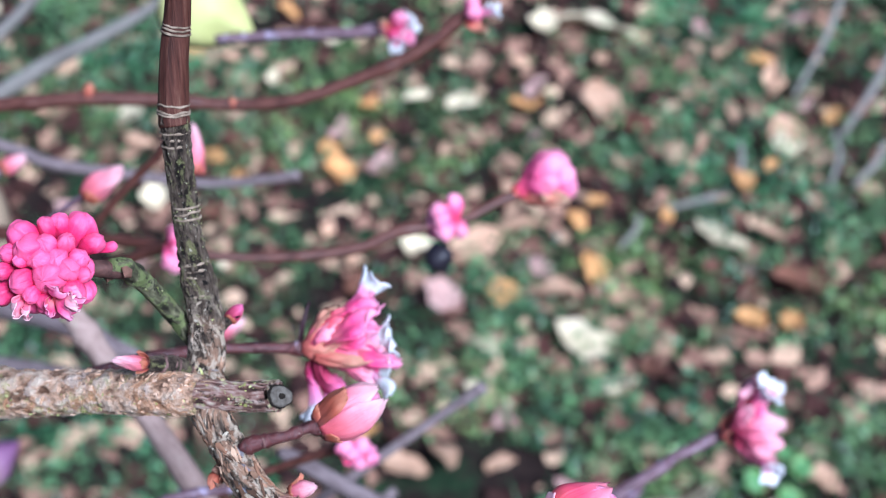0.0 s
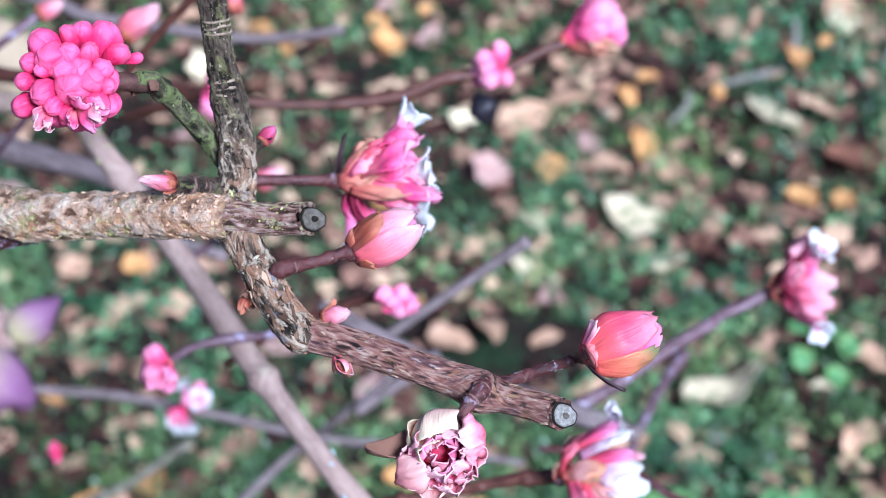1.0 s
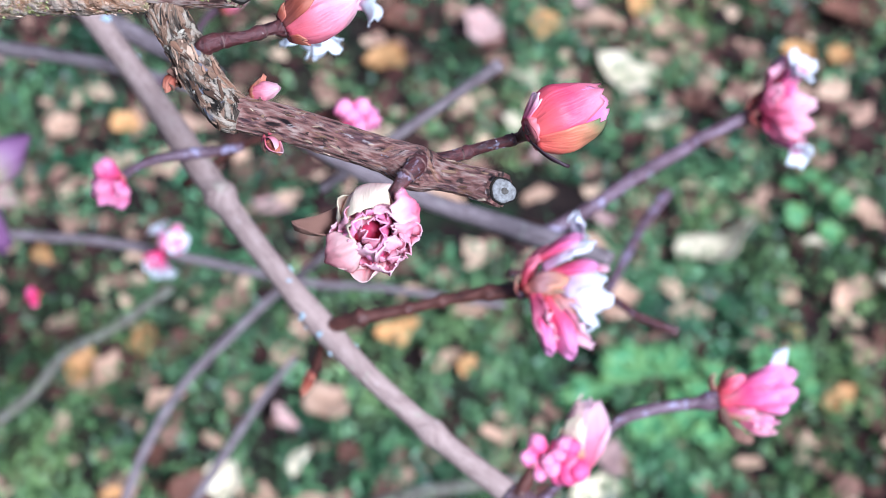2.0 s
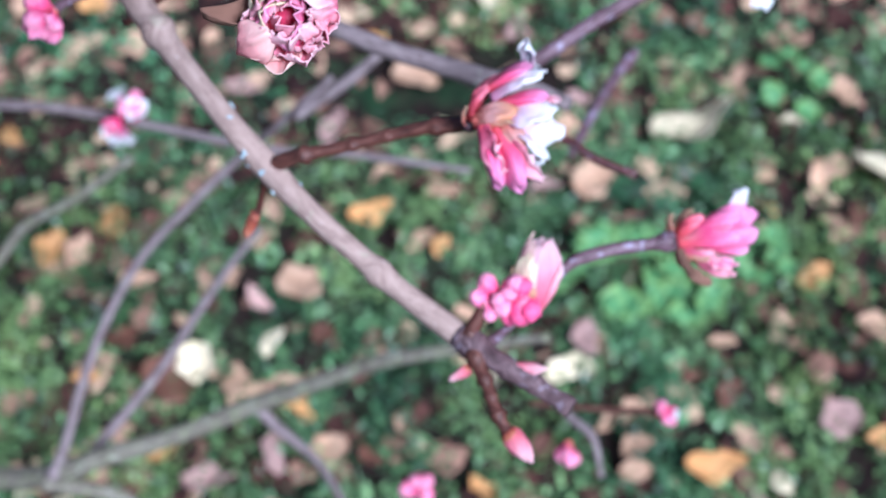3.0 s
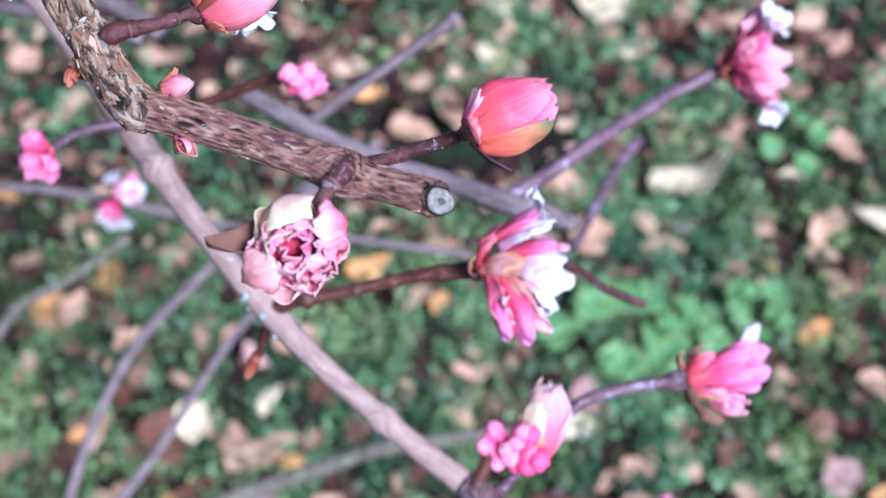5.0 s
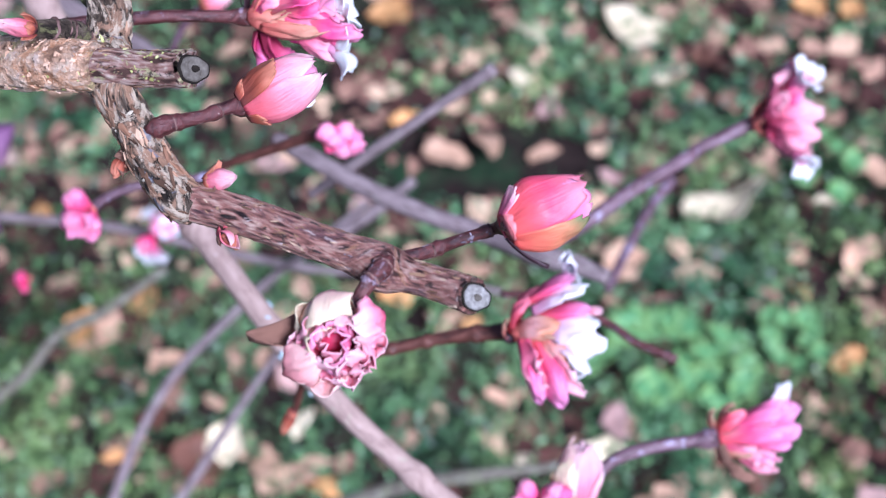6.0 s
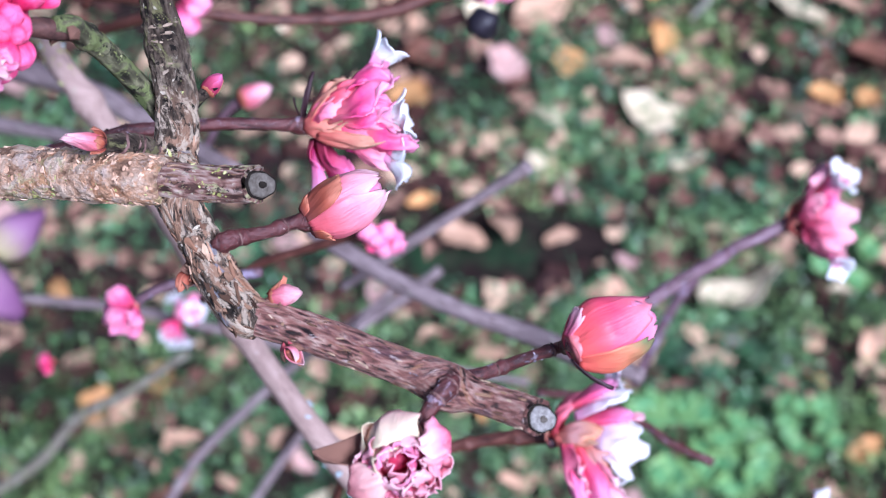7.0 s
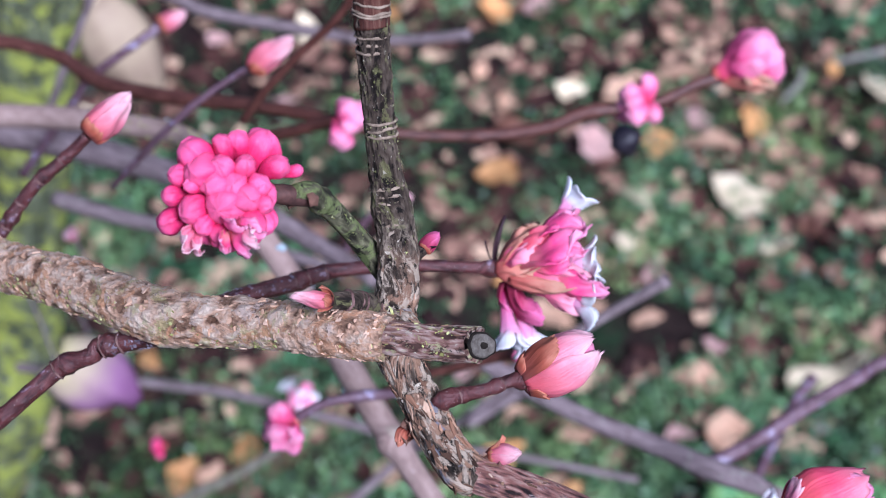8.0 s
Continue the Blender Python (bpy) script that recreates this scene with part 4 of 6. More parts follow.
twig, twig_line, _ = branch("twig", [(-0.0880, 0.2458, 1.4193, 1.33), (-0.0820, 0.2606, 1.4072, 1.74), (-0.0719, 0.2684, 1.4033, 1.77), (-0.0659, 0.2722, 1.4025, 1.54), (-0.0586, 0.2751, 1.4010, 1.43), (-0.0444, 0.2770, 1.4006, 1.31), (-0.0337, 0.2775, 1.4000, 1.31), (-0.0296, 0.2776, 1.3998, 1.79)], TWIG_RED, shrub, "smooth glossy dark red twig", step=0.0007, sides=32, rough=0.11, grain=1000.0, stretch=0.3, nodes=((0.45, 0.18, 0.001), (0.52, 0.14, 0.001), (0.97, 0.25, 0.0015)))
for k, where in enumerate((0.44, 0.47, 0.53)):
    node_ring(twig_line, where, 0.26, twig, k + 50, RING_TWIG)
flakes("waxy_crust", twig_line, ((0.0, 0.45),), 90, (0.0004, 0.0011), WAX, twig, "bluish-grey weathered crust", 61, 0.1)
twig, twig_line, _ = branch("shoot", [(-0.0445, 0.2302, 1.4428, 2.18), (-0.0492, 0.2293, 1.4467, 1.96), (-0.0522, 0.2277, 1.4498, 1.65), (-0.0545, 0.2262, 1.4515, 1.35)], BARK_STEM, shrub, step=0.001, sides=18, rough=0.08, grain=500.0, nodes=((0.45, 0.15, 0.0006), (0.6, 0.15, 0.0006)))
for k, where in enumerate((0.35, 0.5, 0.62, 0.74)):
    node_ring(twig_line, where, 0.26, twig, k + 50, RING_TWIG)
twig, twig_line, _ = branch("twig", [(-0.0363, 0.2137, 1.4403, 1.25), (-0.0348, 0.2143, 1.4407, 1.39), (-0.0334, 0.2152, 1.4406, 1.30), (-0.0278, 0.2178, 1.4396, 1.07), (-0.0241, 0.2204, 1.4388, 1.12), (-0.0208, 0.2215, 1.4381, 1.67)], TWIG_RED, shrub, step=0.0007, sides=32, rough=0.11, grain=1000.0, stretch=0.3, nodes=((0.10, 0.35, 0.0006), (0.2, 0.35, 0.0005), (0.3, 0.28, 0.0005), (0.66, 0.38, 0.0007), (0.92, 0.3, 0.001)))
for k, where in enumerate((0.1, 0.18, 0.26, 0.64, 0.68)):
    node_ring(twig_line, where, 0.26, twig, k + 50, RING_TWIG)
twig, twig_line, _ = branch("twig", [(0.0024, 0.1912, 1.4360, 1.41), (0.0085, 0.1937, 1.4349, 1.07), (0.0146, 0.1980, 1.4328, 0.99), (0.0209, 0.2021, 1.4308, 1.05), (0.0233, 0.1967, 1.4397, 1.41)], TWIG_RED, shrub, step=0.0007, sides=32, rough=0.11, grain=1000.0, stretch=0.3, nodes=((0.06, 0.35, 0.0012), (0.32, 0.32, 0.0006), (0.62, 0.25, 0.0005), (0.8, 0.32, 0.0008)))
for k, where in enumerate((0.28, 0.33, 0.62, 0.8)):
    node_ring(twig_line, where, 0.26, twig, k + 50, RING_TWIG)
flakes("waxy_crust", twig_line, ((0.1, 0.65),), 26, (0.0004, 0.0010), WAX, twig, "pale waxy bloom", 63, 0.05)
twig, twig_line, _ = branch("twig", [(0.0044, 0.1913, 1.4371, 1.67), (0.0031, 0.1879, 1.4389, 1.57), (0.0015, 0.1856, 1.4389, 1.30), (-0.0003, 0.1832, 1.4375, 1.04), (-0.0013, 0.1811, 1.4368, 0.95)], TWIG_RED, shrub, step=0.0007, sides=32, rough=0.11, grain=1000.0, stretch=0.3, nodes=((0.2, 0.15, 0.001),))
for k, where in enumerate((0.15, 0.28, 0.5)):
    node_ring(twig_line, where, 0.26, twig, k + 50, RING_TWIG)
flakes("waxy_crust", twig_line, ((0.0, 0.6),), 40, (0.0004, 0.0011), WAX, twig, "pale waxy bloom", 64, 0.08)
twig, twig_line, _ = branch("twig", [(-0.1550, 0.2010, 1.3855, 2.02), (-0.1309, 0.2212, 1.4049, 1.82), (-0.1219, 0.2257, 1.4103, 1.68), (-0.1154, 0.2300, 1.4145, 1.67), (-0.1096, 0.2341, 1.4177, 1.88), (-0.1038, 0.2349, 1.4201, 1.64), (-0.1029, 0.2362, 1.4208, 1.97), (-0.0944, 0.2368, 1.4235, 1.84), (-0.0862, 0.2360, 1.4268, 2.13)], TWIG_RED, shrub, "arching glossy red-brown twig", step=0.0007, sides=32, rough=0.11, grain=1000.0, stretch=0.3, nodes=((0.72, 0.2, 0.001), (0.83, 0.2, 0.0008)))
for k, where in enumerate((0.7, 0.72, 0.82, 0.84, 0.86)):
    node_ring(twig_line, where, 0.26, twig, k + 50, RING_TWIG)
flakes("waxy_crust", twig_line, ((0.84, 1.0),), 160, (0.0004, 0.0012), WAX, twig, "bluish-grey weathered crust", 62, 0.2)
twig, twig_line, _ = branch("twig", [(-0.1591, 0.2632, 1.3751, 1.66), (-0.1387, 0.2808, 1.3995, 1.50), (-0.1308, 0.2873, 1.4084, 1.42), (-0.1247, 0.2914, 1.4124, 1.36), (-0.1189, 0.2946, 1.4173, 1.24)], TWIG_RED, shrub, step=0.0007, sides=32, rough=0.11, grain=1000.0, stretch=0.3, nodes=((0.62, 0.25, 0.001), (0.8, 0.25, 0.001), (0.9, 0.2, 0.0008)))
for k, where in enumerate((0.58, 0.66, 0.78, 0.88)):
    node_ring(twig_line, where, 0.26, twig, k + 50, RING_TWIG)
flakes("waxy_crust", twig_line, ((0.3, 0.75),), 30, (0.0004, 0.0009), WAX, twig, "pale waxy bloom", 65, 0.05)
branch("twig", [(-0.1629, 0.4065, 1.2759, 1.10), (-0.1407, 0.4023, 1.3063, 1.16), (-0.1288, 0.4041, 1.3185, 1.14), (-0.1198, 0.4063, 1.3251, 1.01), (-0.1116, 0.4072, 1.3309, 1.00)], TWIG_BLOOM, shrub, step=0.002, sides=12)
branch("twig", [(-0.1214, 0.4228, 1.2916, 1.45), (-0.1129, 0.4239, 1.3047, 1.42), (-0.1012, 0.4263, 1.3187, 1.40), (-0.0898, 0.4268, 1.3315, 1.38), (-0.0804, 0.4282, 1.3462, 1.34)], TWIG_BROWN, shrub, step=0.002, sides=12)
branch("twig", [(-0.2341, 0.4916, 1.1849, 1.96), (-0.2143, 0.4983, 1.2111, 1.91), (-0.1988, 0.4979, 1.2335, 1.85), (-0.1824, 0.5022, 1.2462, 1.72), (-0.1715, 0.5102, 1.2507, 1.72)], TWIG_BLOOM, shrub, step=0.002, sides=12)
branch("twig", [(-0.2306, 0.5270, 1.1877, 1.54), (-0.2206, 0.5380, 1.2093, 1.52), (-0.2105, 0.5465, 1.2293, 1.50), (-0.2015, 0.5523, 1.2479, 1.48)], TWIG_GREY, shrub, step=0.002, sides=10)

# lower runs of the stems, back to the main stem
for run, wood in (([(-0.4480, 0.8252, 0.7321, 12.86), (-0.4321, 0.6583, 0.9345, 10.74), (-0.3015, 0.4165, 1.2280, 8.04), (-0.1984, 0.2939, 1.3790, 6.74)], BARK_BOUGH), ([(-0.1886, 0.2891, 1.3834, 2.36), (-0.1736, 0.2737, 1.3768, 2.03), (-0.1591, 0.2632, 1.3751, 1.98)], TWIG_BROWN), ([(-0.4302, 0.8334, 0.8151, 7.36), (-0.3941, 0.6418, 1.0430, 6.58), (-0.2850, 0.4623, 1.2433, 5.66)], STEM_GREY), ([(-0.4176, 0.8328, 0.8666, 9.10), (-0.3958, 0.6750, 1.0306, 8.08), (-0.3241, 0.5448, 1.1646, 7.72)], TWIG_GREY), ([(-0.3981, 0.8287, 0.9432, 5.26), (-0.3777, 0.6647, 1.1022, 4.55), (-0.3004, 0.5298, 1.2280, 3.5)], TWIG_BROWN), ([(-0.3778, 0.8213, 1.0196, 3.56), (-0.3272, 0.6125, 1.1927, 3.40), (-0.2511, 0.5021, 1.2818, 3.00)], TWIG_BROWN)):
    branch("stem", run, wood, shrub, step=0.004, sides=16, rough=0.06, grain=200.0)

# second layer
second, second_line, rim = branch("stem", [(-0.2850, 0.4623, 1.2433, 4.98), (-0.2200, 0.4605, 1.2504, 4.39), (-0.1798, 0.4471, 1.2634, 4.00), (-0.1420, 0.4258, 1.2794, 3.61), (-0.1205, 0.3890, 1.2989, 3.72), (-0.1090, 0.3773, 1.2910, 3.85), (-0.0915, 0.3599, 1.2759, 3.83), (-0.0748, 0.3355, 1.2726, 4.26), (-0.0582, 0.3113, 1.2705, 3.54), (-0.0428, 0.2920, 1.2663, 3.33), (-0.0310, 0.2808, 1.2589, 3.96), (-0.0184, 0.2677, 1.2555, 3.10), (0.0037, 0.2510, 1.2464, 3.07), (0.0242, 0.2368, 1.2401, 3.45), (0.0325, 0.2295, 1.2412, 2.23), (0.0443, 0.2217, 1.2403, 1.95), (0.0519, 0.2163, 1.2398, 2.21)], STEM_GREY, shrub, "smooth pinkish-grey stem with faint lichen", step=0.0016, sides=28, rough=0.022, grain=420.0, stretch=0.25, nodes=((0.47, 0.30, 0.003), (0.655, 0.38, 0.003), (0.86, 0.32, 0.003)), seed=4)
flakes("lichen_crust", second_line, ((0.28, 0.46),), 260, (0.0005, 0.0016), LICHEN_BRIGHT, second, "pale green lichen film", 12, 0.05)
flakes("lichen_crust", second_line, ((0.3, 0.85),), 26, (0.0014, 0.0032), plain("blue_grey_lichen", (0.32, 0.40, 0.44), (0.56, 0.66, 0.70), 300, 0.95, 0.1), second, "pale blue-grey lichen spots", 11, 0.1)
branch("stem", [(-0.3241, 0.5448, 1.1646, 7.72), (-0.2560, 0.5281, 1.1712, 7.08), (-0.2193, 0.5181, 1.1744, 6.41), (-0.1833, 0.5050, 1.1771, 5.31), (-0.1525, 0.4903, 1.1818, 4.49), (-0.1180, 0.4689, 1.1818, 3.70), (-0.0871, 0.4424, 1.1910, 3.12)], TWIG_GREY, shrub, step=0.003, sides=16, seed=5)
twig, twig_line, _ = branch("twig", [(-0.0302, 0.2800, 1.2592, 1.9), (-0.0250, 0.2793, 1.2636, 2.1), (-0.0203, 0.2787, 1.2665, 1.90), (-0.0080, 0.2791, 1.2703, 1.66), (0.0102, 0.2796, 1.2768, 1.79), (0.0244, 0.2783, 1.2816, 2.36)], TWIG_BROWN, shrub, "red-brown twig with knobbly joints", step=0.0008, sides=20, rough=0.08, grain=500.0, nodes=((0.06, 0.10, 0.003), (0.22, 0.5, 0.0012), (0.45, 0.3, 0.001), (0.62, 0.25, 0.001), (0.85, 0.25, 0.0015)))
for k, where in enumerate((0.2, 0.24, 0.44, 0.62, 0.86)):
    node_ring(twig_line, where, 0.26, twig, k + 80, RING_TWIG)
branch("stem", [(0.0223, 0.2375, 1.2412, 3.2), (0.0262, 0.2344, 1.2411, 3.6), (0.0325, 0.2292, 1.2416, 2.83), (0.0443, 0.2215, 1.2407, 2.44), (0.0519, 0.2160, 1.2402, 2.65)], TWIG_DARK, shrub, "dark purple-brown end of a stem with scarred joints", step=0.0008, sides=24, rough=0.12, grain=420.0, stretch=0.4, nodes=((0.12, 0.2, 0.003), (0.45, 0.15, 0.0015), (0.7, 0.2, 0.0015), (0.95, 0.15, 0.002)))
branch("twig", [(-0.0303, 0.2778, 1.2598, 1.54), (-0.0324, 0.2770, 1.2519, 1.09), (-0.0344, 0.2748, 1.2444, 1.03)], TWIG_BROWN, shrub, step=0.002, sides=10)
branch("twig", [(0.0247, 0.2350, 1.2436, 2.24), (0.0268, 0.2399, 1.2441, 1.95), (0.0298, 0.2455, 1.2453, 1.51)], TWIG_BROWN, shrub, step=0.0015, sides=12)
branch("twig", [(0.0280, 0.2325, 1.2419, 1.94), (0.0355, 0.2424, 1.2374, 1.22), (0.0450, 0.2572, 1.2316, 1.25), (0.0539, 0.2681, 1.2309, 1.75), (0.0661, 0.2738, 1.2296, 1.93), (0.0775, 0.2763, 1.2288, 1.94), (0.0839, 0.2776, 1.2289, 2.75)], TWIG_BLOOM, shrub, "thin purplish twig with waxy bloom", step=0.0015, sides=14, nodes=((0.5, 0.2, 0.0015), (0.96, 0.3, 0.002)))
branch("twig", [(0.0262, 0.2324, 1.2420, 2.24), (0.0298, 0.2228, 1.2407, 1.63), (0.0332, 0.2137, 1.2390, 1.62), (0.0362, 0.2093, 1.2377, 1.47)], TWIG_BROWN, shrub, step=0.0008, sides=16, rough=0.1, grain=500.0, nodes=((0.1, 0.3, 0.002), (0.35, 0.4, 0.001), (0.55, 0.3, 0.0008), (0.75, 0.45, 0.001), (0.95, 0.3, 0.001)))
branch("twig", [(-0.0566, 0.3299, 1.2803, 1.18), (-0.0651, 0.3294, 1.2787, 1.36), (-0.0732, 0.3279, 1.2790, 1.70), (-0.0820, 0.3242, 1.2805, 1.35), (-0.0885, 0.3182, 1.2824, 1.34), (-0.0900, 0.3150, 1.2828, 1.67)], TWIG_BLOOM, shrub, step=0.002, sides=12)
branch("twig", [(-0.3004, 0.5298, 1.2280, 3.5), (-0.2249, 0.5147, 1.2324, 2.8), (-0.1921, 0.4912, 1.2388, 3.00), (-0.1608, 0.4720, 1.2517, 2.86), (-0.1314, 0.4611, 1.2605, 2.57), (-0.1116, 0.4517, 1.2675, 2.32), (-0.0987, 0.4445, 1.2717, 2.09), (-0.0832, 0.4419, 1.2704, 1.70), (-0.0645, 0.4425, 1.2682, 1.89), (-0.0420, 0.4445, 1.2680, 2.17), (-0.0252, 0.4472, 1.2698, 2.36), (-0.0124, 0.4512, 1.2736, 2.36), (-0.0012, 0.4530, 1.2741, 2.08), (0.0117, 0.4556, 1.2759, 1.70), (0.0226, 0.4606, 1.2790, 1.90), (0.0309, 0.4638, 1.2802, 2.48)], TWIG_BROWN, shrub, "slender reddish-brown arching twig", step=0.002, sides=14, nodes=((0.77, 0.2, 0.002), (0.88, 0.2, 0.002)))
branch("twig", [(-0.1291, 0.4523, 1.2514, 1.98), (-0.1124, 0.4429, 1.2662, 2.10), (-0.1016, 0.4392, 1.2742, 2.07), (-0.0928, 0.4343, 1.2818, 2.22)], TWIG_BROWN, shrub, step=0.002, sides=12)
branch("stem", [(-0.0608, 0.4324, 1.1704, 2.70), (-0.0506, 0.4243, 1.1726, 3.28), (-0.0301, 0.4096, 1.1739, 3.42), (-0.0054, 0.3961, 1.1744, 3.36), (0.0161, 0.3862, 1.1764, 3.51), (0.0346, 0.3718, 1.1848, 4.11), (0.0481, 0.3651, 1.1877, 3.49), (0.0580, 0.3596, 1.1890, 2.51)], TWIG_GREY, shrub, "slim grey-mauve stem", step=0.002, sides=14)
branch("twig", [(0.0334, 0.3726, 1.1852, 2.35), (0.0487, 0.3818, 1.1868, 2.56), (0.0662, 0.3955, 1.1890, 2.50), (0.0862, 0.4095, 1.1904, 2.44), (0.0904, 0.4138, 1.1901, 2.28), (0.1065, 0.4226, 1.1913, 2.41), (0.1148, 0.4261, 1.1928, 3.02)], TWIG_BLOOM, shrub, "straight mauve twig with waxy bloom", step=0.002, sides=14, nodes=((0.97, 0.3, 0.003),))
branch("twig", [(0.0723, 0.4868, 0.9951, 2.24), (0.0860, 0.5233, 0.9851, 2.46), (0.0978, 0.5541, 0.9716, 2.69), (0.1082, 0.5737, 0.9663, 3.18)], TWIG_BLOOM, shrub, step=0.002, sides=10)
branch("twig", [(0.0225, 0.3429, 1.2035, 1.26), (0.0403, 0.3388, 1.2073, 1.34), (0.0559, 0.3292, 1.2080, 1.41), (0.0644, 0.3223, 1.2079, 1.49), (0.0766, 0.3164, 1.2075, 1.57)], TWIG_RED, shrub, step=0.002, sides=12)
branch("twig", [(-0.0503, 0.4292, 1.1407, 1.93), (-0.0371, 0.4327, 1.1506, 2.23), (-0.0196, 0.4347, 1.1672, 2.18), (0.0012, 0.4386, 1.1847, 2.04), (0.0187, 0.4399, 1.2014, 2.40)], TWIG_GREY, shrub, "thin straight grey-purple twig", step=0.002, sides=12)
branch("twig", [(-0.0816, 0.3498, 1.2387, 1.40), (-0.0626, 0.3518, 1.2550, 1.44), (-0.0481, 0.3506, 1.2642, 1.50), (-0.0339, 0.3489, 1.2736, 1.80), (-0.0286, 0.3467, 1.2775, 2.42)], TWIG_BROWN, shrub, step=0.002, sides=12)
branch("twig", [(-0.1215, 0.4556, 1.1637, 1.42), (-0.1052, 0.4610, 1.1774, 1.50), (-0.0944, 0.4631, 1.1970, 1.47), (-0.0852, 0.4654, 1.2067, 1.66)], TWIG_BLOOM, shrub, step=0.002, sides=10)
# far, low and high twigs
branch("twig", [(-0.3416, 0.6242, 0.8680, 2.97), (-0.2601, 0.6229, 0.8601, 2.92), (-0.2115, 0.6156, 0.8646, 2.86), (-0.1571, 0.6026, 0.8660, 2.80), (-0.1103, 0.5905, 0.8665, 2.49), (-0.0773, 0.5831, 0.8686, 2.46), (-0.0448, 0.5778, 0.8736, 2.16), (0.0252, 0.5631, 0.8786, 1.86)], TWIG_GREY, shrub, step=0.004, sides=10)
branch("twig", [(-0.2159, 0.4392, 0.7438, 3.50), (-0.2092, 0.4558, 0.7504, 3.23), (-0.1953, 0.4815, 0.7842, 2.90), (-0.1811, 0.5081, 0.8083, 2.87), (-0.1607, 0.5343, 0.8323, 2.84), (-0.1303, 0.5545, 0.8582, 2.80), (-0.1035, 0.5710, 0.8778, 2.52), (-0.0759, 0.5639, 0.9191, 2.23), (-0.0474, 0.5715, 0.9476, 1.70)], TWIG_GREY, shrub, step=0.004, sides=12)
branch("twig", [(-0.1983, 0.4545, 0.7353, 3.53), (-0.1860, 0.4718, 0.7412, 3.26), (-0.1630, 0.5148, 0.7365, 3.05), (-0.1398, 0.5712, 0.7305, 2.85), (-0.1254, 0.6044, 0.7254, 2.61), (-0.1120, 0.6333, 0.7185, 2.36)], TWIG_GREY, shrub, step=0.004, sides=12)
branch("twig", [(-0.0672, 0.5574, 0.9317, 2.97), (-0.0526, 0.5662, 0.9370, 3.12), (-0.0390, 0.5709, 0.9458, 3.25), (-0.0226, 0.5789, 0.9577, 2.64)], TWIG_GREY, shrub, step=0.004, sides=10)
branch("stem", [(-0.3449, 0.4667, 0.6846, 7.44), (-0.2524, 0.4534, 0.7154, 6.80), (-0.2169, 0.4457, 0.7358, 6.61), (-0.1847, 0.4494, 0.7522, 6.00), (-0.1424, 0.4601, 0.7599, 5.23), (-0.0977, 0.4717, 0.7756, 5.15), (-0.0655, 0.4734, 0.7953, 4.58), (-0.0262, 0.4741, 0.8210, 4.46), (0.0113, 0.4705, 0.8403, 3.72), (0.0416, 0.4693, 0.8510, 2.81), (0.0676, 0.4664, 0.8617, 2.78)], STEM_MOSS, shrub, "low grey-green mossy stem", step=0.004, sides=18, rough=0.07, grain=90.0)
branch("stem", [(-0.2229, 0.4416, 0.7354, 6.12), (-0.1980, 0.4408, 0.7283, 4.59), (-0.1762, 0.4414, 0.7119, 4.37), (-0.1583, 0.4316, 0.6809, 3.93), (-0.1429, 0.4249, 0.6527, 3.74), (-0.1147, 0.4001, 0.5942, 3.32)], STEM_MOSS, shrub, step=0.004, sides=14, rough=0.06, grain=90.0)
branch("twig", [(-0.0961, 0.4704, 0.7746, 3.64), (-0.0818, 0.4658, 0.7529, 3.43), (-0.0651, 0.4660, 0.7169, 2.72), (-0.0538, 0.4674, 0.6604, 2.56), (-0.0479, 0.4747, 0.5857, 2.43), (-0.0444, 0.4834, 0.4798, 2.31)], TWIG_GREY, shrub, step=0.004, sides=10)
branch("twig", [(0.0674, 0.4297, 0.8633, 2.47), (0.0786, 0.4169, 0.8625, 2.45), (0.0883, 0.4067, 0.8633, 2.01), (0.0925, 0.3890, 0.8544, 1.43)], TWIG_GREY, shrub, step=0.004, sides=8)
branch("twig", [(0.0556, 0.4249, 0.8659, 1.73), (0.0925, 0.4182, 0.8722, 1.72), (0.1227, 0.4118, 0.8808, 1.99)], TWIG_BROWN, shrub, step=0.004, sides=8)
branch("twig", [(-0.3210, 0.5792, 0.6996, 3.94), (-0.2804, 0.5919, 0.7293, 3.84), (-0.2531, 0.6095, 0.7559, 3.77), (-0.2221, 0.6147, 0.7748, 3.42), (-0.1820, 0.6304, 0.7996, 2.80)], STEM_MOSS, shrub, step=0.004, sides=10)
branch("twig", [(-0.2432, 0.5328, 1.1250, 3.96), (-0.2125, 0.5270, 1.1207, 3.65), (-0.1769, 0.5227, 1.1178, 3.09), (-0.1459, 0.5166, 1.1165, 2.79), (-0.1126, 0.5077, 1.1139, 2.51)], TWIG_GREY, shrub, step=0.004, sides=12)
branch("twig", [(-0.2511, 0.5021, 1.2818, 3.00), (-0.1967, 0.5025, 1.2858, 2.92), (-0.1631, 0.4997, 1.2918, 2.74), (-0.1307, 0.4992, 1.2955, 2.70), (-0.1033, 0.4989, 1.2951, 2.57), (-0.0737, 0.4972, 1.2944, 2.55), (-0.0524, 0.4961, 1.2975, 2.53), (-0.0313, 0.4985, 1.3044, 2.41), (-0.0104, 0.5014, 1.3133, 2.50), (0.0041, 0.5059, 1.3223, 2.49), (0.0163, 0.5108, 1.3326, 2.69), (0.0324, 0.5183, 1.3495, 2.47)], TWIG_BROWN, shrub, "long reddish-brown arching twig", step=0.002, sides=16, nodes=((0.33, 0.2, 0.002), (0.53, 0.25, 0.003), (0.78, 0.25, 0.003)))
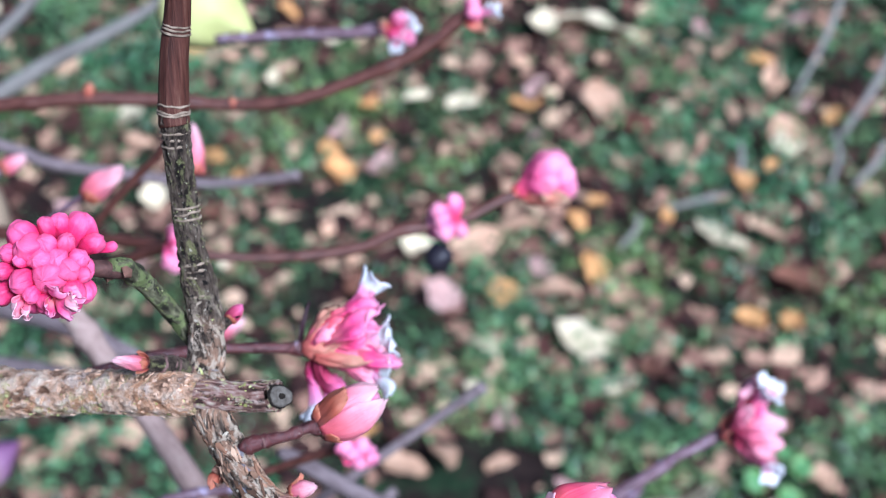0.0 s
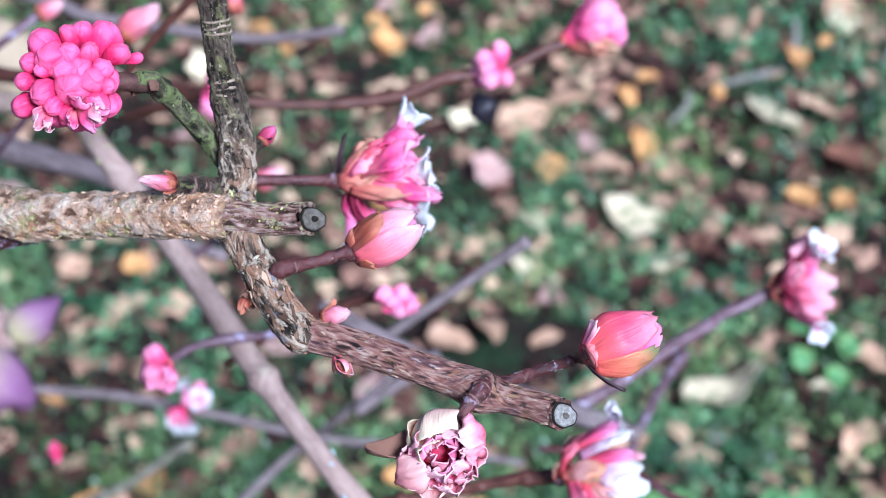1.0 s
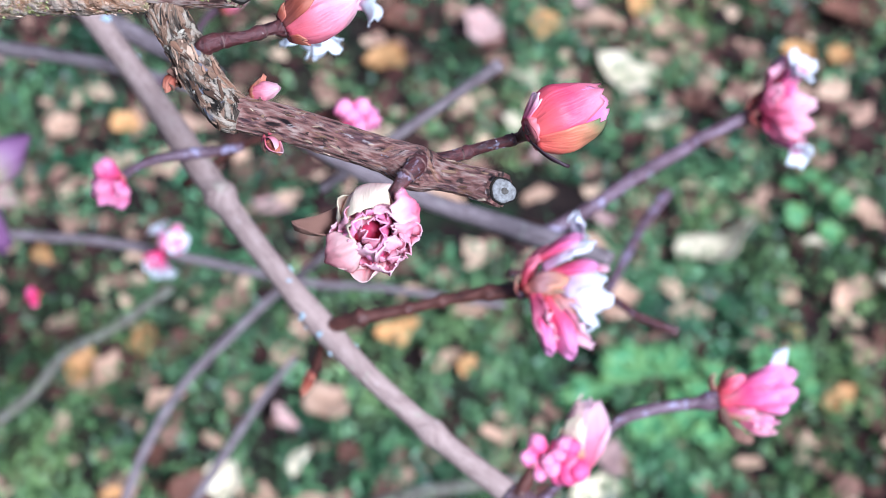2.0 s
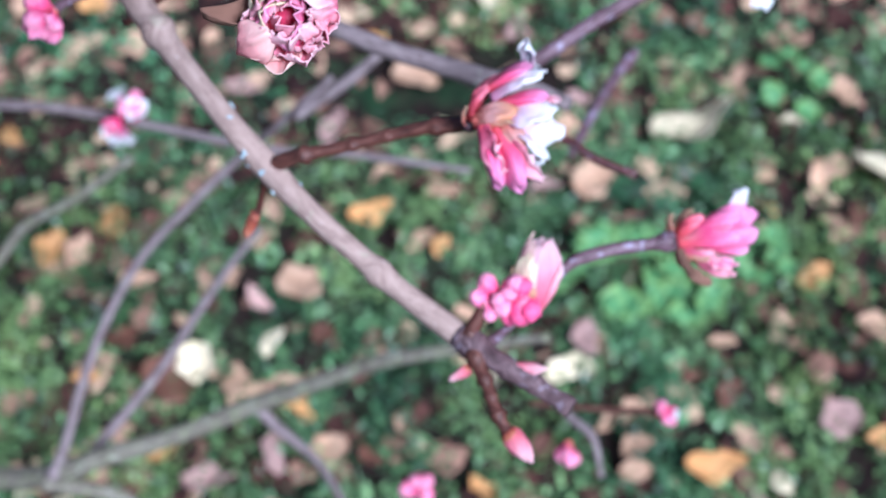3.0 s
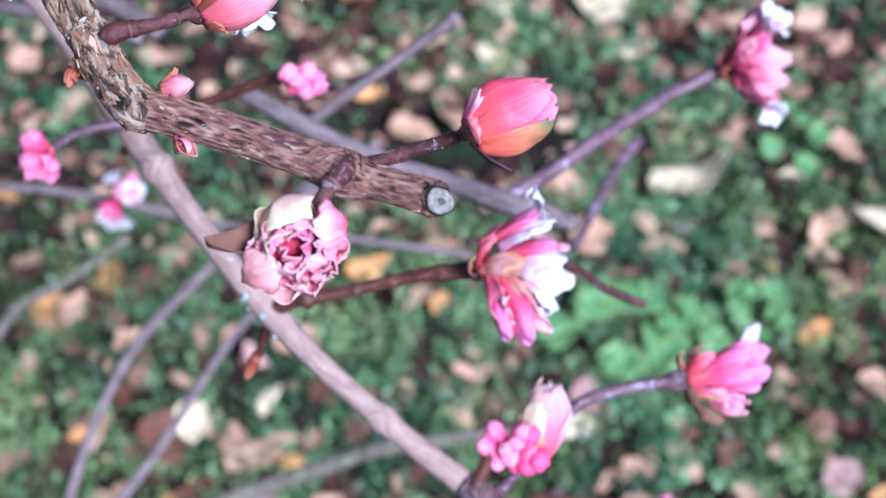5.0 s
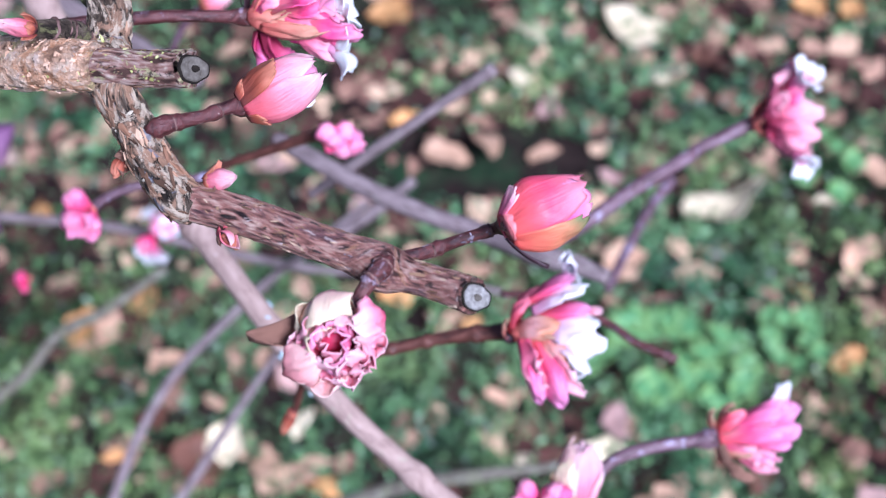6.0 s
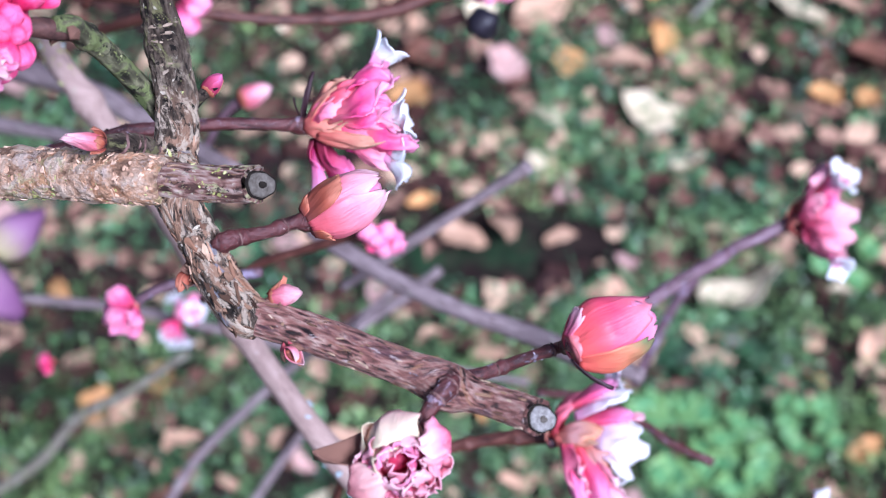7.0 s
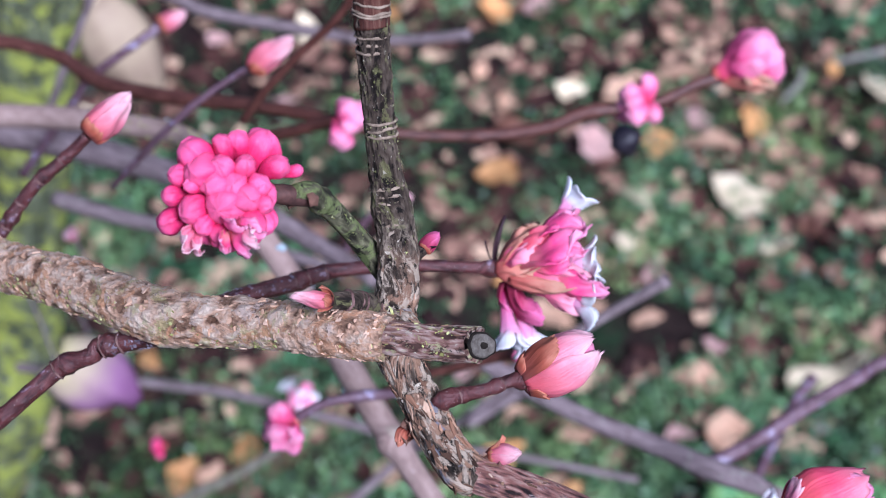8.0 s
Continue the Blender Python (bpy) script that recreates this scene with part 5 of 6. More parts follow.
branch("twig", [(-0.0890, 0.5548, 1.2810, 1.85), (-0.0620, 0.5584, 1.2807, 2.08), (-0.0393, 0.5601, 1.2800, 2.31), (-0.0210, 0.5619, 1.2810, 3.00)], TWIG_BLOOM, shrub, step=0.002, sides=10)
branch("twig", [(-0.2897, 0.6951, 1.1204, 3.45), (-0.2271, 0.6771, 1.1193, 3.34), (-0.1977, 0.6609, 1.1211, 3.27), (-0.1551, 0.6484, 1.1246, 2.90), (-0.1203, 0.6423, 1.1245, 2.58), (-0.0939, 0.6379, 1.1296, 2.55), (-0.0680, 0.6346, 1.1372, 2.52)], TWIG_GREY, shrub, step=0.003, sides=12)
branch("twig", [(-0.3939, 0.9819, 0.8610, 5.79), (-0.3215, 0.9806, 0.9086, 6.00), (-0.2813, 0.9862, 0.9330, 5.91), (-0.2535, 0.9822, 0.9514, 5.40), (-0.2105, 0.9857, 0.9763, 4.09), (-0.1760, 0.9865, 1.0025, 3.62)], STICK, shrub, step=0.005, sides=12)
branch("twig", [(-0.3974, 1.1418, 0.8114, 5.44), (-0.3562, 1.1540, 0.8435, 5.37), (-0.3240, 1.1626, 0.8772, 5.30)], STICK, shrub, step=0.005, sides=10)
trunk_points = [(-0.3186, 0.8516, 1.1307, 25.23), (-0.3463, 0.8514, 1.0224, 27.32), (-0.3851, 0.8477, 0.8804, 29.44), (-0.4278, 0.8473, 0.7140, 32.65), (-0.4806, 0.8340, 0.5154, 35.39)]
trunk_points += [(-0.60, 0.85, 0.25, 40.0), (-0.62, 0.86, -0.01, 48.0)]
branch("trunk", trunk_points, TRUNK, shrub, "upright main stem coated in lime-yellow lichen", step=0.012, sides=28, rough=0.10, grain=35.0)

# flowers and buds, nearest first
PIECES = {"floret": FLORETS, "petal": PETALS, "pale": PALE_PETALS, "rosy": ROSY_PETALS, "white": WHITE_PETALS, "cream": CREAM_PETALS, "salmon": SALMON_PETALS, "blush": BLUSH_PETALS, "red": RED_PETALS, "maroon": MAROON_PETALS, "mauve": MAUVE_BRACTS, "brown": BROWN_BRACTS, "bract": BRACTS, "dark": [DARK_BRACT], "strap": STRAPS}
PIECE_NAMES = {"floret": "floret", "bract": "bract", "dark": "bract", "mauve": "bract", "brown": "bract"}


def set_pieces(rows, body, inner, seed):
    """Petals, bracts and florets on a cluster's body, cupped towards its inner point: kind, foot, head and breadth of each."""
    rng = random.Random(seed)
    for kind, a, b, wide in rows:
        foot, head = Vector(a), Vector(b)
        z = (head - foot).normalized()
        x = inner - (foot + head) / 2
        x = x - z * x.dot(z)
        if x.length < 1e-4:
            x = z.orthogonal()
        x.normalize()
        long = (head - foot).length
        size = long / 0.62 if kind == "floret" else long
        across = max(0.85, min(1.5, 0.0125 / size)) * wide * size if kind == "floret" else wide * size
        deep = min(across, 0.8 * size) if kind != "floret" else across
        m = Matrix((x, z.cross(x), z)).transposed().to_4x4() @ Matrix.Rotation(rng.uniform(-0.25, 0.25), 4, "Z") @ Matrix.Diagonal((deep, across, size, 1))
        m.translation = foot
        part(PIECE_NAMES.get(kind, "petal"), rng.choice(PIECES[kind]), body).matrix_basis = m


near_base = (-0.0570, 0.2313, 1.4721)
BALL_CENTRE = (-0.0691, 0.2262, 1.4783)
# heads of the outer buds and their radius
BALL_HEADS = (
    ((-0.0762, 0.2298, 1.4850), 0.0024),
    ((-0.0703, 0.2300, 1.4868), 0.0016),
    ((-0.0631, 0.2342, 1.4839), 0.0023),
    ((-0.0576, 0.2304, 1.4801), 0.0011),
    ((-0.0599, 0.2297, 1.4828), 0.0017),
    ((-0.0778, 0.2254, 1.4827), 0.0016),
    ((-0.0697, 0.2255, 1.4856), 0.0016),
    ((-0.0650, 0.2261, 1.4853), 0.0019),
    ((-0.0619, 0.2244, 1.4830), 0.0016),
    ((-0.0710, 0.2225, 1.4836), 0.0023),
    ((-0.0668, 0.2229, 1.4838), 0.0015),
    ((-0.0750, 0.2231, 1.4830), 0.0013),
    ((-0.0789, 0.2230, 1.4797), 0.0014),
    ((-0.0753, 0.2197, 1.4792), 0.0020),
    ((-0.0688, 0.2195, 1.4808), 0.0023),
    ((-0.0612, 0.2214, 1.4797), 0.0015),
    ((-0.0798, 0.2212, 1.4747), 0.0018),
    ((-0.0725, 0.2179, 1.4776), 0.0014),
    ((-0.0695, 0.2169, 1.4758), 0.0015),
)


def pink_ball():
    """The tight ball of pink buds: each bud grows from the shoot's end and shows its rounded head; a few have begun to open."""
    rng = random.Random(21)
    base, centre = Vector(near_base), Vector(BALL_CENTRE)
    axis = (centre - base).normalized()
    body = knob(base, axis, 0.0034, BROWN_SCALE_PLAIN, shrub, "bud_ball", "tight round cluster of deep pink buds")

    place(BUDS[2], centre - axis * 0.0055, axis, 0.0, 0.0105, body, "core")
    stalk = [(*base, 1.7), (*(base + (centre - base) * 0.35), 1.6), (*(base + (centre - base) * 0.8), 1.2)]
    verts, faces, uvs, _, _ = tube(stalk, 0.0008, 20, 0.12, 700.0)
    part("stalk", mesh("stalk", verts, faces, BROWN_SCALE_PLAIN, *uvs), body)

    def bud(k, head, radius, reach):
        d = (head - centre + axis * 0.002).normalized()
        long = min((head - centre).length, radius * 3.3) * reach
        foot = head - d * long
        ob = part("bud", BUDS[k % 4], body)
        m = basis(d, rng.uniform(0, 6.3)).to_4x4() @ Matrix.Diagonal((radius / 0.30 * rng.uniform(0.95, 1.1), radius / 0.30 * rng.uniform(0.95, 1.1), long * 1.05, 1))
        m.translation = foot
        ob.matrix_basis = m

    taken = []
    for k, (head, radius) in enumerate(BALL_HEADS):
        taken.append((Vector(head) - centre).normalized())
        bud(k, Vector(head), radius, 1.08)
    golden, n = 2.399963, 90
    for k in range(n):
        z = 1 - 1.9 * (k + 0.5) / n
        s = math.sqrt(1 - z * z)
        d = basis(axis) @ Vector((s * math.cos(golden * k), s * math.sin(golden * k), z))
        if any(d.dot(q) > 0.93 for q in taken):
            continue
        taken.append(d)
        bud(k, centre + d * 0.0104 * rng.uniform(0.7, 1.0), rng.uniform(0.0016, 0.0024), 1.0)
    set_pieces((
    ("pale", (-0.0731, 0.2202, 1.4764), (-0.0748, 0.2140, 1.4765), 0.90),
    ("pale", (-0.0732, 0.2182, 1.4760), (-0.0724, 0.2139, 1.4762), 0.80),
    ("petal", (-0.0683, 0.2197, 1.4780), (-0.0633, 0.2170, 1.4818), 1.20),
    ("petal", (-0.0671, 0.2184, 1.4782), (-0.0613, 0.2172, 1.4791), 1.10),
    ("petal", (-0.0676, 0.2184, 1.4782), (-0.0632, 0.2142, 1.4768), 1.00),
    ("petal", (-0.0684, 0.2180, 1.4779), (-0.0670, 0.2137, 1.4781), 1.00),
    ("blush", (-0.0656, 0.2179, 1.4789), (-0.0620, 0.2142, 1.4793), 0.80),
    ), body, centre, 5)
    for k in range(3):
        place(DRY_SCALES[k], base, spread(rng, axis, 80), rng.uniform(0, 6), 0.0045, body, "bract")
    return body


pink_ball()


def arranged_flower(rows, label, seed):
    """A cluster whose florets, petals and bracts lie as the shrub shows them."""
    heads = [Vector(r[2]) for r in rows]
    base = Vector([r[1] for r in rows if r[0] in ("bract", "dark")][0])
    middle = sum(heads, Vector()) / len(heads)
    body = knob(base, middle - base, (middle - base).length * 0.22, SCALE_DARK, shrub, "blossom", label)
    set_pieces(rows, body, base + (middle - base) * 0.6, seed)
    return body


arranged_flower((
    ("dark", (-0.0310, 0.2775, 1.3996), (-0.0282, 0.2870, 1.4060), 1.10),
    ("dark", (-0.0308, 0.2783, 1.4002), (-0.0326, 0.2835, 1.4022), 0.80),
    ("bract", (-0.0301, 0.2779, 1.4011), (-0.0216, 0.2847, 1.4073), 1.50),
    ("bract", (-0.0304, 0.2761, 1.4009), (-0.0206, 0.2729, 1.4051), 1.15),
    ("bract", (-0.0274, 0.2733, 1.4009), (-0.0130, 0.2709, 1.4026), 0.62),
    ("rosy", (-0.0293, 0.2768, 1.4028), (-0.0219, 0.2786, 1.4087), 1.00),
    ("red", (-0.0277, 0.2780, 1.4035), (-0.0179, 0.2825, 1.4090), 1.00),
    ("petal", (-0.0259, 0.2777, 1.4045), (-0.0098, 0.2803, 1.4089), 1.50),
    ("petal", (-0.0249, 0.2809, 1.4031), (-0.0121, 0.2859, 1.4073), 1.30),
    ("petal", (-0.0240, 0.2761, 1.4042), (-0.0106, 0.2767, 1.4073), 0.80),
    ("rosy", (-0.0245, 0.2747, 1.4031), (-0.0098, 0.2736, 1.4033), 0.70),
) + (
    ("floret", (-0.0215, 0.2849, 1.4022), (-0.0150, 0.2903, 1.4061), 1.15),
    ("floret", (-0.0217, 0.2764, 1.4016), (-0.0123, 0.2775, 1.4029), 1.30),
    ("floret", (-0.0215, 0.2737, 1.3980), (-0.0119, 0.2727, 1.3975), 1.25),
    ("petal", (-0.0203, 0.2733, 1.4014), (-0.0062, 0.2723, 1.4018), 0.75),
    ("pale", (-0.0202, 0.2727, 1.3984), (-0.0106, 0.2699, 1.3950), 0.80),
    ("maroon", (-0.0284, 0.2757, 1.3978), (-0.0203, 0.2705, 1.3900), 0.90),
    ("maroon", (-0.0294, 0.2763, 1.3971), (-0.0273, 0.2716, 1.3916), 0.80),
    ("floret", (-0.0284, 0.2759, 1.3953), (-0.0280, 0.2689, 1.3894), 1.15),
    ("floret", (-0.0276, 0.2769, 1.3935), (-0.0224, 0.2709, 1.3865), 1.00),
), "half-open pink and white flower cluster with orange bracts", 31)
arranged_flower((
    ("bract", (0.0240, 0.2724, 1.2877), (0.0223, 0.2745, 1.2928), 1.30),
    ("red", (0.0245, 0.2745, 1.2891), (0.0307, 0.2833, 1.2964), 0.75),
    ("red", (0.0245, 0.2730, 1.2893), (0.0287, 0.2789, 1.2971), 0.80),
    ("strap", (0.0273, 0.2792, 1.2936), (0.0418, 0.2838, 1.2978), 2.20),
    ("floret", (0.0335, 0.2827, 1.2936), (0.0398, 0.2860, 1.2957), 0.80),
    ("white", (0.0395, 0.2832, 1.2962), (0.0404, 0.2906, 1.3014), 0.95),
    ("white", (0.0298, 0.2767, 1.2955), (0.0451, 0.2786, 1.3002), 0.75),
    ("strap", (0.0313, 0.2757, 1.2936), (0.0456, 0.2759, 1.2947), 1.70),
    ("mauve", (0.0254, 0.2728, 1.2916), (0.0368, 0.2722, 1.2971), 1.00),
    ("bract", (0.0251, 0.2713, 1.2918), (0.0361, 0.2683, 1.2944), 0.55),
    ("bract", (0.0257, 0.2705, 1.2900), (0.0333, 0.2672, 1.2924), 0.70),
) + (
    ("mauve", (0.0326, 0.2703, 1.2934), (0.0389, 0.2612, 1.2894), 0.80),
    ("white", (0.0327, 0.2732, 1.2930), (0.0474, 0.2706, 1.2946), 1.35),
    ("white", (0.0341, 0.2717, 1.2907), (0.0500, 0.2708, 1.2898), 1.10),
    ("pale", (0.0413, 0.2770, 1.2906), (0.0482, 0.2804, 1.2904), 0.90),
    ("white", (0.0349, 0.2706, 1.2899), (0.0457, 0.2633, 1.2871), 1.20),
    ("pale", (0.0320, 0.2671, 1.2887), (0.0447, 0.2585, 1.2849), 1.10),
    ("floret", (0.0349, 0.2682, 1.2858), (0.0406, 0.2643, 1.2842), 1.00),
    ("strap", (0.0268, 0.2711, 1.2904), (0.0325, 0.2556, 1.2819), 1.90),
    ("strap", (0.0296, 0.2700, 1.2908), (0.0380, 0.2543, 1.2821), 1.80),
    ("rosy", (0.0264, 0.2701, 1.2910), (0.0348, 0.2581, 1.2872), 0.90),
), "drooping pink and white flower cluster with brown bracts", 33)
arranged_flower((
    ("floret", (0.1155, 0.4267, 1.2016), (0.1230, 0.4267, 1.2143), 0.95),
    ("floret", (0.1204, 0.4137, 1.1942), (0.1240, 0.4024, 1.1963), 0.95),
    ("rosy", (0.1132, 0.4224, 1.2000), (0.1233, 0.4325, 1.2141), 0.95),
    ("petal", (0.1139, 0.4210, 1.2016), (0.1300, 0.4240, 1.2137), 0.95),
    ("pale", (0.1159, 0.4240, 1.2047), (0.1284, 0.4282, 1.2143), 0.95),
    ("pale", (0.1136, 0.4182, 1.2018), (0.1311, 0.4151, 1.2088), 0.95),
    ("rosy", (0.1136, 0.4166, 1.2004), (0.1298, 0.4082, 1.2026), 0.95),
    ("rosy", (0.1139, 0.4171, 1.1982), (0.1263, 0.4036, 1.1952), 0.95),
    ("petal", (0.1118, 0.4210, 1.1984), (0.1249, 0.4127, 1.2052), 0.95),
) + (
    ("rosy", (0.1136, 0.4205, 1.1958), (0.1221, 0.4082, 1.1927), 0.95),
    ("rosy", (0.1116, 0.4191, 1.2022), (0.1208, 0.4210, 1.2113), 0.95),
    ("bract", (0.1092, 0.4231, 1.1943), (0.1169, 0.4302, 1.2023), 0.95),
    ("bract", (0.1089, 0.4210, 1.1951), (0.1189, 0.4218, 1.2034), 0.95),
    ("bract", (0.1095, 0.4201, 1.1945), (0.1194, 0.4142, 1.1943), 0.95),
), "pink flower cluster with white florets at both ends", 35)
arranged_flower((
    ("bract", (0.0843, 0.2825, 1.2217), (0.0895, 0.2908, 1.2262), 1.00),
    ("bract", (0.0840, 0.2820, 1.2213), (0.0848, 0.2870, 1.2285), 1.00),
    ("red", (0.0847, 0.2823, 1.2240), (0.0922, 0.2861, 1.2302), 0.90),
    ("strap", (0.0853, 0.2831, 1.2233), (0.1063, 0.2913, 1.2287), 1.05),
    ("strap", (0.0855, 0.2815, 1.2247), (0.1049, 0.2860, 1.2287), 0.95),
    ("strap", (0.0856, 0.2815, 1.2234), (0.1102, 0.2884, 1.2267), 1.00),
    ("strap", (0.0854, 0.2799, 1.2248), (0.1091, 0.2829, 1.2265), 1.05),
    ("strap", (0.0859, 0.2789, 1.2253), (0.1034, 0.2792, 1.2289), 0.90),
    ("strap", (0.0862, 0.2799, 1.2236), (0.1069, 0.2802, 1.2222), 1.00),
) + (
    ("petal", (0.0864, 0.2800, 1.2260), (0.1007, 0.2816, 1.2306), 0.45),
    ("rosy", (0.0863, 0.2786, 1.2214), (0.1028, 0.2736, 1.2188), 0.55),
    ("rosy", (0.0859, 0.2784, 1.2224), (0.0983, 0.2739, 1.2228), 0.50),
    ("petal", (0.0868, 0.2794, 1.2219), (0.1040, 0.2775, 1.2179), 0.45),
    ("brown", (0.0847, 0.2791, 1.2218), (0.0945, 0.2688, 1.2181), 0.85),
    ("bract", (0.0847, 0.2788, 1.2216), (0.0930, 0.2728, 1.2233), 0.60),
    ("bract", (0.0850, 0.2796, 1.2197), (0.0897, 0.2742, 1.2146), 0.80),
    ("white", (0.1001, 0.2870, 1.2270), (0.1073, 0.2945, 1.2309), 0.95),
), "half-open fan of deep pink petals with red bracts", 36)
flower_cluster((0.0344, 0.2462, 1.2435), (0.0284, 0.2452, 1.2539), 38, buds=9, opens=0, bracts=1, wide=70, label="small cluster of bright pink buds", bud_set=SOFT_BUDS)
flower_cluster((0.0355, 0.2467, 1.2438), (0.0424, 0.2401, 1.2525), 39, buds=10, opens=0, bracts=1, wide=75, label="small cluster of bright pink buds", bud_set=SOFT_BUDS + BUDS[:2])
flower_cluster((0.1199, 0.4119, 0.8806), (0.1291, 0.4102, 0.8865), 40, buds=7, opens=1, bracts=1, wide=70, bud_set=SOFT_BUDS)
flower_cluster((0.0012, 0.3896, 0.8530), (-0.0007, 0.3720, 0.8533), 41, buds=7, opens=0, bracts=1, wide=60, bud_set=SOFT_BUDS)
flower_cluster((0.0756, 0.4055, 0.8596), (0.0787, 0.3913, 0.8591), 42, buds=6, opens=0, bracts=2, wide=50, bud_set=SOFT_BUDS)
flower_cluster((0.0296, 0.4643, 1.2805), (0.0526, 0.4680, 1.2865), 43, buds=11, opens=0, bracts=4, wide=34, bud_set=SOFT_BUDS, label="rounded pink bud cluster with pale green bracts")
flower_cluster((0.0081, 0.4548, 1.2747), (-0.0042, 0.4507, 1.2805), 44, buds=11, opens=0, bracts=3, wide=75, bud_set=SOFT_BUDS, label="small pink bud cluster on an arching twig")
flower_cluster((-0.0932, 0.4343, 1.2818), (-0.0842, 0.4269, 1.2870), 45, buds=10, opens=0, bracts=3, wide=85, bud_set=SOFT_BUDS)
flower_cluster((-0.0294, 0.3466, 1.2776), (-0.0171, 0.3427, 1.2815), 46, buds=9, opens=0, bracts=5, petals=2, wide=58, bud_set=SOFT_BUDS, label="small pink bud cluster with rusty bracts")
flower_cluster((-0.0900, 0.3154, 1.2831), (-0.0955, 0.3057, 1.2846), 47, buds=12, opens=0, bracts=1, petals=3, wide=90, bud_set=SOFT_BUDS, label="rounded pale pink flower cluster")
flower_cluster((-0.1654, 0.5960, 0.8824), (-0.1677, 0.5966, 0.9027), 48, buds=6, opens=2, bracts=0, wide=60, bud_set=SOFT_BUDS)
flower_cluster((-0.1717, 0.5952, 0.8833), (-0.1712, 0.5770, 0.8886), 49, buds=1, opens=3, bracts=0, wide=60)
flower_cluster((-0.0210, 0.5619, 1.2810), (-0.0083, 0.5585, 1.2842), 50, buds=6, opens=4, bracts=2, wide=85, bud_set=SOFT_BUDS)
flower_cluster((0.0106, 0.5083, 1.3256), (0.0226, 0.5105, 1.3290), 51, buds=5, opens=3, bracts=1, wide=70, bud_set=SOFT_BUDS)
flower_cluster((-0.2442, 0.5804, 0.8598), (-0.2541, 0.5773, 0.8609), 53, buds=6, opens=0, bracts=0, wide=70)
flower_cluster((-0.2629, 0.5745, 1.0467), (-0.2606, 0.5804, 1.0507), 54, buds=6, opens=0, bracts=1, wide=60, bud_set=PALE_BUDS)

def fat_bud(base, tip, scales, seed, label, fat, inner, ragged=0.1, pointed=False, close=0.55, blunt=0.55):
    """A large swelling bud: broad overlapping scales (material, angle in degrees, span, top) round a core, open a little at the tip."""
    base, tip = Vector(base), Vector(tip)
    z, long = (tip - base).normalized(), (tip - base).length
    x = EYE - base
    x = (x - z * x.dot(z)).normalized()
    y = z.cross(x)
    core = part("leaf_bud", pointed_bud_mesh("leaf_bud", inner, fat * 0.85, seed) if pointed else small_bud_mesh("leaf_bud", inner, fat * 0.88, 4, 0.5, seed), shrub, label)
    m = Matrix((x, y, z)).transposed().to_4x4() @ Matrix.Diagonal((long, long, long * 0.96, 1))
    m.translation = base
    core.matrix_basis = m
    for k, (material, degrees, span, top) in enumerate(scales):
        gap, a0 = 0.98 + 0.04 * k, radians(degrees)

        def shape(u, v, a0=a0, span=span, top=top, gap=gap, k=k):
            narrow = 1 - close * max(0.0, u - 0.5) ** 1.5 * 2.0
            a = a0 + v * span * 0.5 * narrow
            h = top * (u - 0.11 * v * v * u * u) + ragged * (noise.noise(Vector((v * 4 + k * 2.3, u, seed))) + 0.6 * noise.noise(Vector((v * 13 + k * 2.3, u, seed)))) * u**4
            hh = min(1.0, max(0.0, h))
            prof = 0.44 + 0.56 * math.sin(math.pi / 2 * hh / 0.42) if hh < 0.42 else 1 - blunt * ((hh - 0.42) / 0.58) ** 2.3
            if pointed:
                prof = 1.62 * (hh + 0.07) ** 0.42 * max(0.0, 1.03 - hh) ** 0.8
            r = fat * gap * prof + 0.008 * math.sin(6 * v + 3 * k + 4 * u) * u + 0.05 * noise.noise(Vector((math.cos(a) * 1.4, math.sin(a) * 1.4, h * 2.4 + seed))) + 0.016 * noise.noise(Vector((math.cos(a) * 5, math.sin(a) * 5, h * 6 + seed)))
            return r * math.cos(a), r * math.sin(a), h

        part("bud_scale", sheet(18, 22, shape, material, "bud_scale", 0.018), core)
    return core


def leaf_bud(base, tip, dry, label, fat, seed):
    """A slim pointed winter bud of wrapped scales, browner at the foot."""
    s = MAROON_PETAL if dry is None else BROWN_SCALE if dry else BUD_PINK_GREY
    rng = random.Random(seed)
    a = rng.uniform(-30, 30)
    return fat_bud(base, tip, ((s, 180 + a, 3.0, 0.97), (s, -50 + a, 2.7, 1.0), (s, 65 + a, 2.4, 0.9), (BROWN_SCALE, 10 + a, 2.2, 0.22), (BROWN_SCALE, 150 + a, 2.4, 0.18)), seed, label, fat, s, 0.08, True)


leaf_bud((-0.1186, 0.2947, 1.4172), (-0.1096, 0.3027, 1.4230), False, "pointed pale pink leaf bud", 0.30, 1)
leaf_bud((-0.1116, 0.4069, 1.3306), (-0.0981, 0.4119, 1.3397), False, "pointed pale pink leaf bud", 0.26, 2)
leaf_bud((-0.1719, 0.5101, 1.2507), (-0.1617, 0.5142, 1.2545), False, "", 0.36, 3)
leaf_bud((-0.0344, 0.2753, 1.2448), (-0.0385, 0.2704, 1.2383), True, "slim rusty leaf bud", 0.2, 4)
leaf_bud((0.0354, 0.2104, 1.2383), (0.0421, 0.2021, 1.2351), False, "", 0.28, 5)
leaf_bud((0.0253, 0.2279, 1.2403), (0.0194, 0.2239, 1.2404), False, "", 0.24, 6)
leaf_bud((0.0358, 0.2279, 1.2414), (0.0463, 0.2253, 1.2447), False, "", 0.16, 7)
leaf_bud((-0.0866, 0.4637, 1.2069), (-0.0746, 0.4665, 1.2110), False, "", 0.36, 8)
leaf_bud((-0.0753, 0.4085, 1.3384), (-0.0759, 0.4196, 1.3513), False, "", 0.16, 9)
